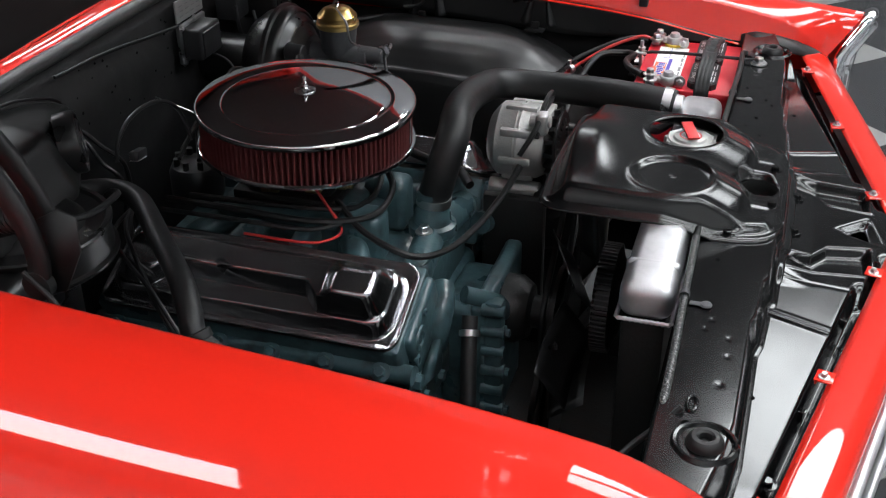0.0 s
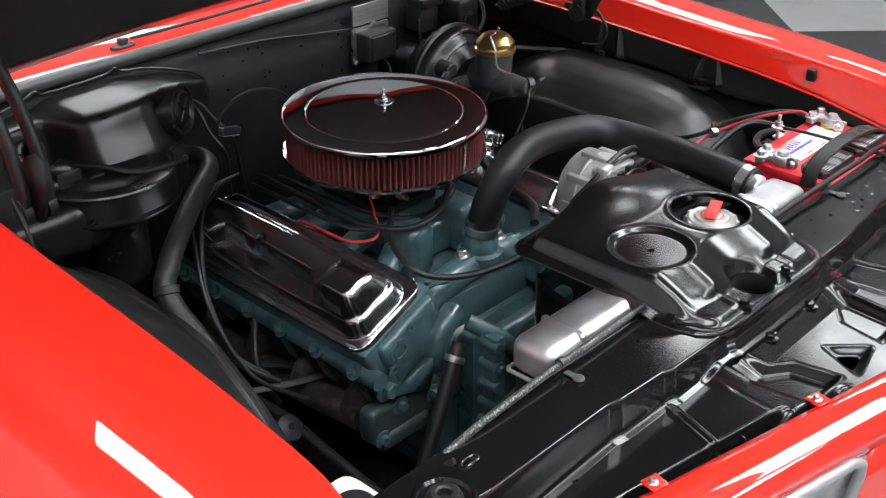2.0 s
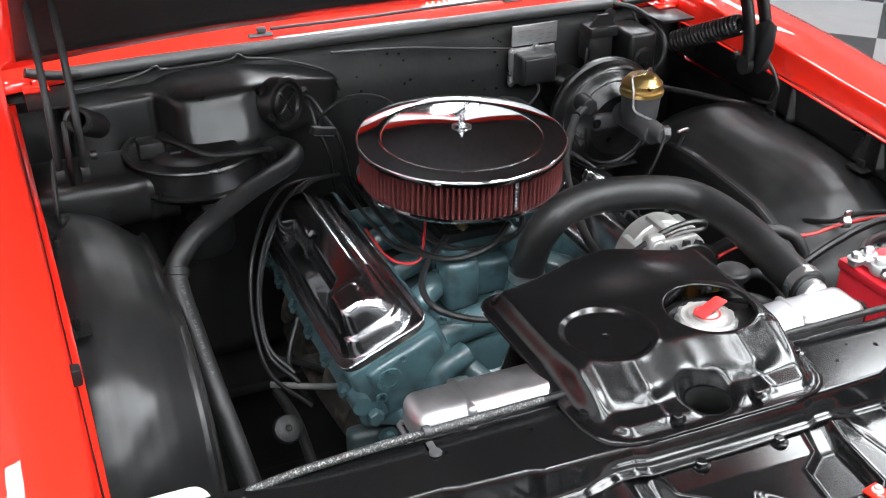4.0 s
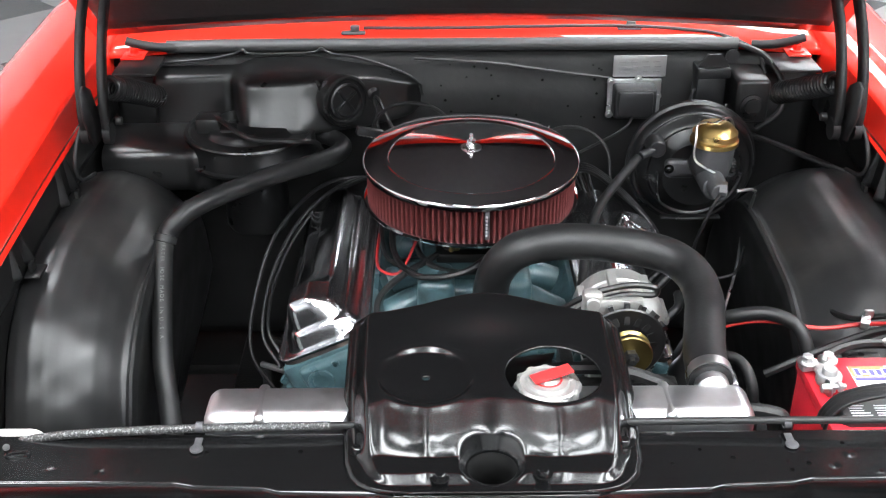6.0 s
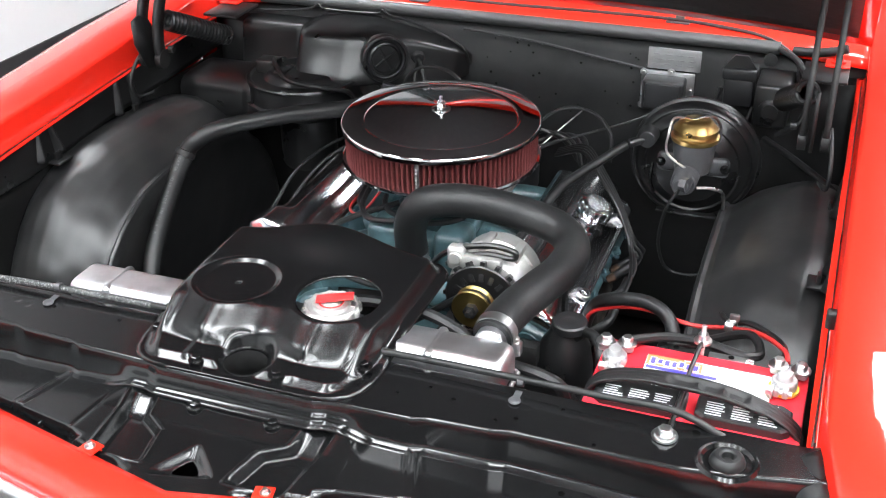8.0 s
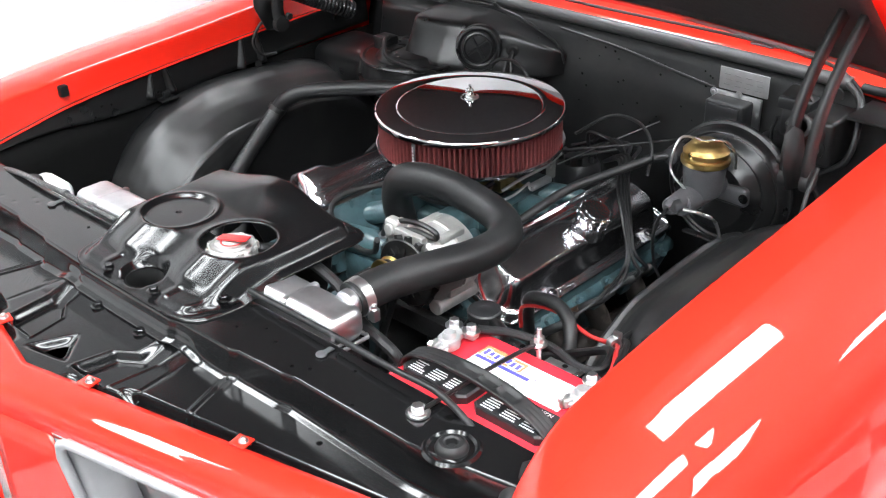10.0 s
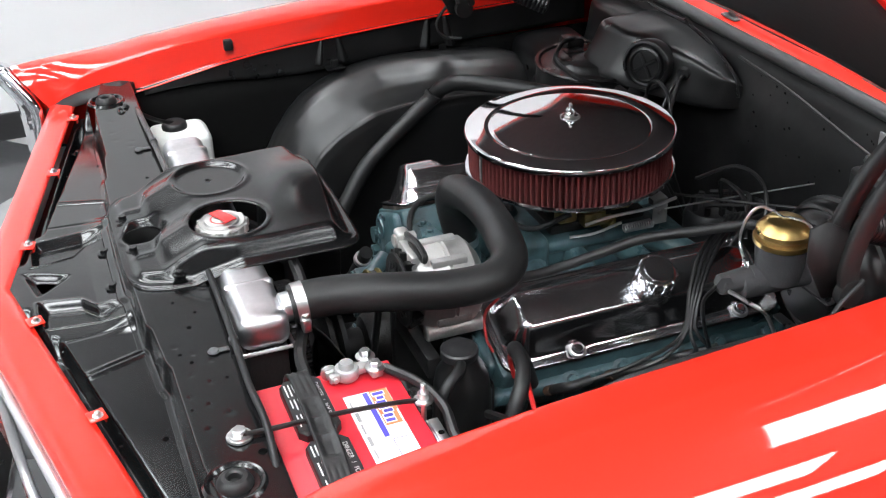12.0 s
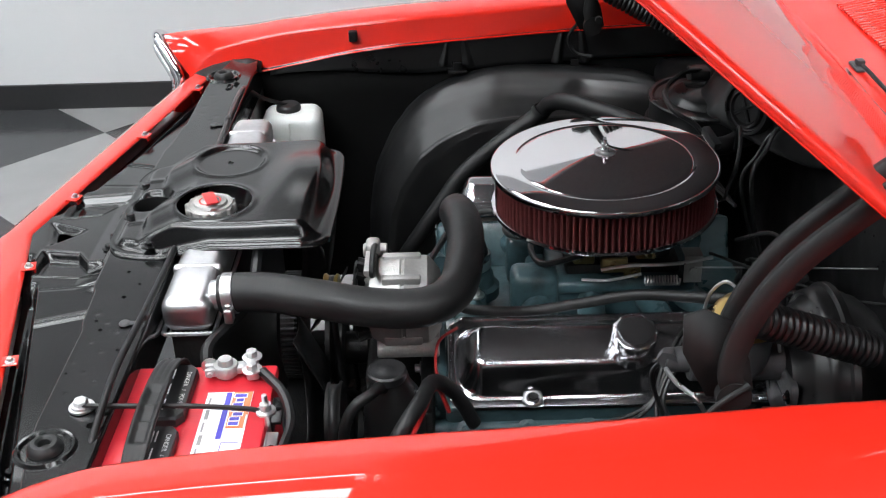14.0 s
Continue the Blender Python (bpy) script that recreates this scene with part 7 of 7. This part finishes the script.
bm = bmesh.new()
lathe(bm, [(0, 0), (0.045, 0), (0.048, 0.01), (0.048, 0.05), (0.042, 0.062), (0.030, 0.066), (0, 0.068)], (0.06, 0.255, 0.705), (0.06, 0.255, 2), 28)
part("cap", bm, PLASTIC, dist)
for k in range(8):
    a = k * math.pi / 4
    bm = bmesh.new()
    lathe(bm, [(0, 0), (0.0065, 0), (0.0055, 0.018), (0, 0.018)], (0.06 + 0.033 * math.cos(a), 0.255 + 0.033 * math.sin(a), 0.765), (0.06 + 0.036 * math.cos(a), 0.255 + 0.036 * math.sin(a), 2), 10)
    part("boot", bm, RUBBER, dist)
for k in range(5):
    d = 0.02 * k
    cable("ignition_wire", [(0.06 + 0.03 * math.cos(k * 1.3), 0.255 + 0.03 * math.sin(k * 1.3), 0.785), (0.09 + d, 0.25 + 0.012 * k, 0.835 - 0.006 * k), (0.15 + d * 0.8, 0.26 - 0.01 * k, 0.82), (0.19 + d * 0.5, 0.25 - 0.02 * k, 0.78)], 0.004, CABLE, "black ignition wire behind the air cleaner", "wire", "ignition wires")
cable("firewall_wire", [(0.10, 0.19, 0.855), (0.155, 0.225, 0.895), (0.215, 0.235, 0.892), (0.255, 0.22, 0.86), (0.262, 0.20, 0.81)], 0.0033, CABLE, "thin black wire looping behind the air cleaner", "wire")
# rods and shaft low beside the block
cable("steering_shaft", [(-0.36, -0.04, 0.55), (-0.35, -0.12, 0.54), (-0.355, -0.22, 0.53), (-0.36, -0.34, 0.52)], 0.009, DARK_IRON, "dark steering linkage rod below the block", "rod", "", 12)
cable("shift_rod", [(-0.36, 0.03, 0.575), (-0.30, -0.01, 0.57), (-0.24, -0.075, 0.565), (-0.17, -0.12, 0.56)], 0.0062, CABLE, "black rod under the exhaust manifold", "rod")
cable("shift_rod", [(-0.37, -0.04, 0.565), (-0.30, -0.075, 0.565), (-0.235, -0.10, 0.562), (-0.18, -0.15, 0.56)], 0.0055, STEEL, "bare steel rod under the exhaust manifold", "rod")
cable("dipstick_tube", [(-0.255, 0.06, 0.70), (-0.30, 0.02, 0.64), (-0.33, -0.02, 0.58), (-0.30, -0.03, 0.50)], 0.0055, DARK_IRON, "dark dipstick tube beside the block", "tube")
joint = thing("linkage_joint", (-0.372, -0.138, 0.54), "dark greasy ball joint with a nut", "joint")
bm = bmesh.new()
lathe(bm, [(0, 0), (0.022, 0.0), (0.025, 0.008), (0.022, 0.018), (0.012, 0.022), (0, 0.022)], (-0.372, -0.138, 0.54), (-0.372, -0.30, 0.70), 20)
part("joint_body", bm, DARK_IRON, joint)
shared("bolt", BOLT_BLACK, joint, frame_of((-0.372, -0.152, 0.554), (-0.372, -0.30, 0.70))[0])
# castings on the front of the block: water passages, pads and a greasy lower flange
for sx in (-1, 1):
    bm = bmesh.new()
    tube(bm, [(sx * 0.11, -0.262, 0.700), (sx * 0.145, -0.272, 0.690), (sx * 0.165, -0.270, 0.655), (sx * 0.15, -0.262, 0.62)], 0.020, 12, 6)
    part("water_arm", bm, TEAL, eng, "cast water passage")
    bm = bmesh.new()
    box(bm, (sx * 0.20 - 0.105, -0.272, 0.535), (sx * 0.20 + 0.105, -0.235, 0.600), 0.012, 3)
    box(bm, (sx * 0.235 - 0.055, -0.280, 0.520), (sx * 0.235 + 0.055, -0.230, 0.550), 0.010, 3)
    part("lower_flange", bm, GREASY, eng, "greasy lower flange of the block")
    for px, pz in ((0.17, 0.575), (0.245, 0.590), (0.285, 0.545)):
        shared("bolt", BOLT_TEAL, eng, Matrix.Translation((sx * px, -0.272, pz)) @ Matrix.Rotation(math.pi / 2, 4, "X"))
    bm = bmesh.new()
    pts = [bm.verts.new((sx * a, -0.276, z)) for a, z in ((0.175, 0.655), (0.262, 0.622), (0.185, 0.595))]
    bm.faces.new(pts)
    part("web", bm, TEAL, eng, "cast three-cornered web", thick=0.012, offset=0.0)

# ---- the rest of the car, behind the cowl ----
SHELL = [(0.70, 0.935, 0.96, 1.03), (1.2, 0.945, 0.965, 1.02), (2.2, 0.945, 0.97, 1.02), (3.0, 0.93, 0.97, 1.02), (3.6, 0.90, 0.95, 0.99), (3.9, 0.86, 0.90, 0.94)]
bm = bmesh.new()


def shell_f(u, v):
    y = 0.70 + 3.2 * u
    w, zs, zt = (lerp_table(y, [(r[0], r[i]) for r in SHELL]) for i in (1, 2, 3))
    P = [(-w * 0.96, 0.30), (-w, 0.5), (-w, zs - 0.1), (-w + 0.03, zs), (-w * 0.7, zt), (0, zt + 0.01), (w * 0.7, zt), (w - 0.03, zs), (w, zs - 0.1), (w, 0.5), (w * 0.96, 0.30)]
    x, z = P[round(v * 10)]
    return (x, y, z)


g = sheet(bm, 32, 10, shell_f)
bm.faces.new(g[0])
bm.faces.new(g[-1])
part("body_shell", bm, RED, car, "red painted body sides and rear deck")
bm = bmesh.new()
sheet(bm, 12, 8, lambda u, v: ((2 * v - 1) * (0.60 - 0.02 * math.sin(math.pi * u)), 1.42 + 1.05 * u, 1.375 + 0.03 * math.sin(math.pi * u) - 0.05 * (2 * v - 1) ** 2))
part("roof", bm, RED, car, "red roof", thick=0.02)
for nm, y0, z0, y1, z1, lab in (("windscreen", 0.86, 1.035, 1.42, 1.365, "dark curved windscreen"), ("rear_window", 3.05, 1.03, 2.47, 1.365, "dark rear window")):
    bm = bmesh.new()
    sheet(bm, 16, 10, lambda u, v: ((2 * u - 1) * (0.70 - 0.11 * v), y0 + (y1 - y0) * v + (0.10 if y0 < 2 else -0.10) * (2 * u - 1) ** 2 * (1 - v), z0 + (z1 - z0) * v - 0.05 * (2 * u - 1) ** 2 * v))
    part(nm, bm, WINDOW, car, lab, thick=0.006)
for sd in (-1, 1):
    bm = bmesh.new()
    sheet(bm, 16, 6, lambda u, v: (sd * (0.72 - 0.11 * v), 0.98 + 0.44 * v + (1.95 - 0.78 * v) * u, 1.02 + 0.30 * v))
    part("side_window", bm, WINDOW, car, "dark side window", thick=0.006)
for s in (-1, 1):
    for y in (-0.045, 2.85):
        bm = bmesh.new()
        lathe(bm, [(0.19, 0.0), (0.30, 0.0), (0.325, 0.02), (0.33, 0.06), (0.33, 0.13), (0.325, 0.17), (0.30, 0.19), (0.19, 0.19)], (s * 0.70, y, 0.33), (s * 2.0, y, 0.33), 48)
        wheel = part("tyre", bm, RUBBER, car, "black rubber tyre")
        bm = bmesh.new()
        lathe(bm, [(0, 0.10), (0.05, 0.11), (0.12, 0.10), (0.18, 0.15), (0.195, 0.17), (0.195, 0.02), (0, 0.02)], (s * 0.70, y, 0.33), (s * 2.0, y, 0.33), 40)
        part("rim", bm, CHROME_DARK, wheel, "bright steel rim")
# ---- dark frame below the engine, with a plate for the car's shadow ----
bm = bmesh.new()
box(bm, (-0.48, -0.62, 0.22), (-0.40, 0.42, 0.34), 0.01)
box(bm, (0.40, -0.62, 0.22), (0.48, 0.42, 0.34), 0.01)
box(bm, (-0.44, -0.20, 0.20), (0.44, 0.05, 0.32), 0.01)
box(bm, (-0.68, 0.30, 0.30), (0.68, 0.75, 0.33), 0.01)
# Wide flat plate stands for the car's shadow on the floor beneath.
box(bm, (-0.46, -0.62, 0.24), (0.46, 0.40, 0.26), 0.004)
part("frame_and_shade_plate", bm, DARK_IRON, car, "dark chassis frame with a plate standing for shade below")

# ---- floor tiles ----
SIDE = 0.6096
TA, TB = (-2.438, -1.583), SIDE / math.sqrt(2)
TILE_MESH = []
for mat in (TILE_LIGHT, TILE_DARK):
    bm = bmesh.new()
    box(bm, (-SIDE / 2 + 0.0006, -SIDE / 2 + 0.0006, -0.004), (SIDE / 2 - 0.0006, SIDE / 2 - 0.0006, 0.0), 0.0006, 1)
    TILE_MESH.append(finish(bm, "tile", mat, False))
for i in range(-30, 31):
    for j in range(-30, 31):
        x, y = TA[0] + (i - j) * TB, TA[1] + (i + j + 1) * TB
        if WEST - 0.4 < x < EAST + 0.1 and SOUTH - 0.2 < y < NORTH + 0.2:
            shared("tile", TILE_MESH[(i + j + 1) % 2], floor, Matrix.Translation((x, y, 0)) @ Matrix.Rotation(math.pi / 4, 4, "Z"))
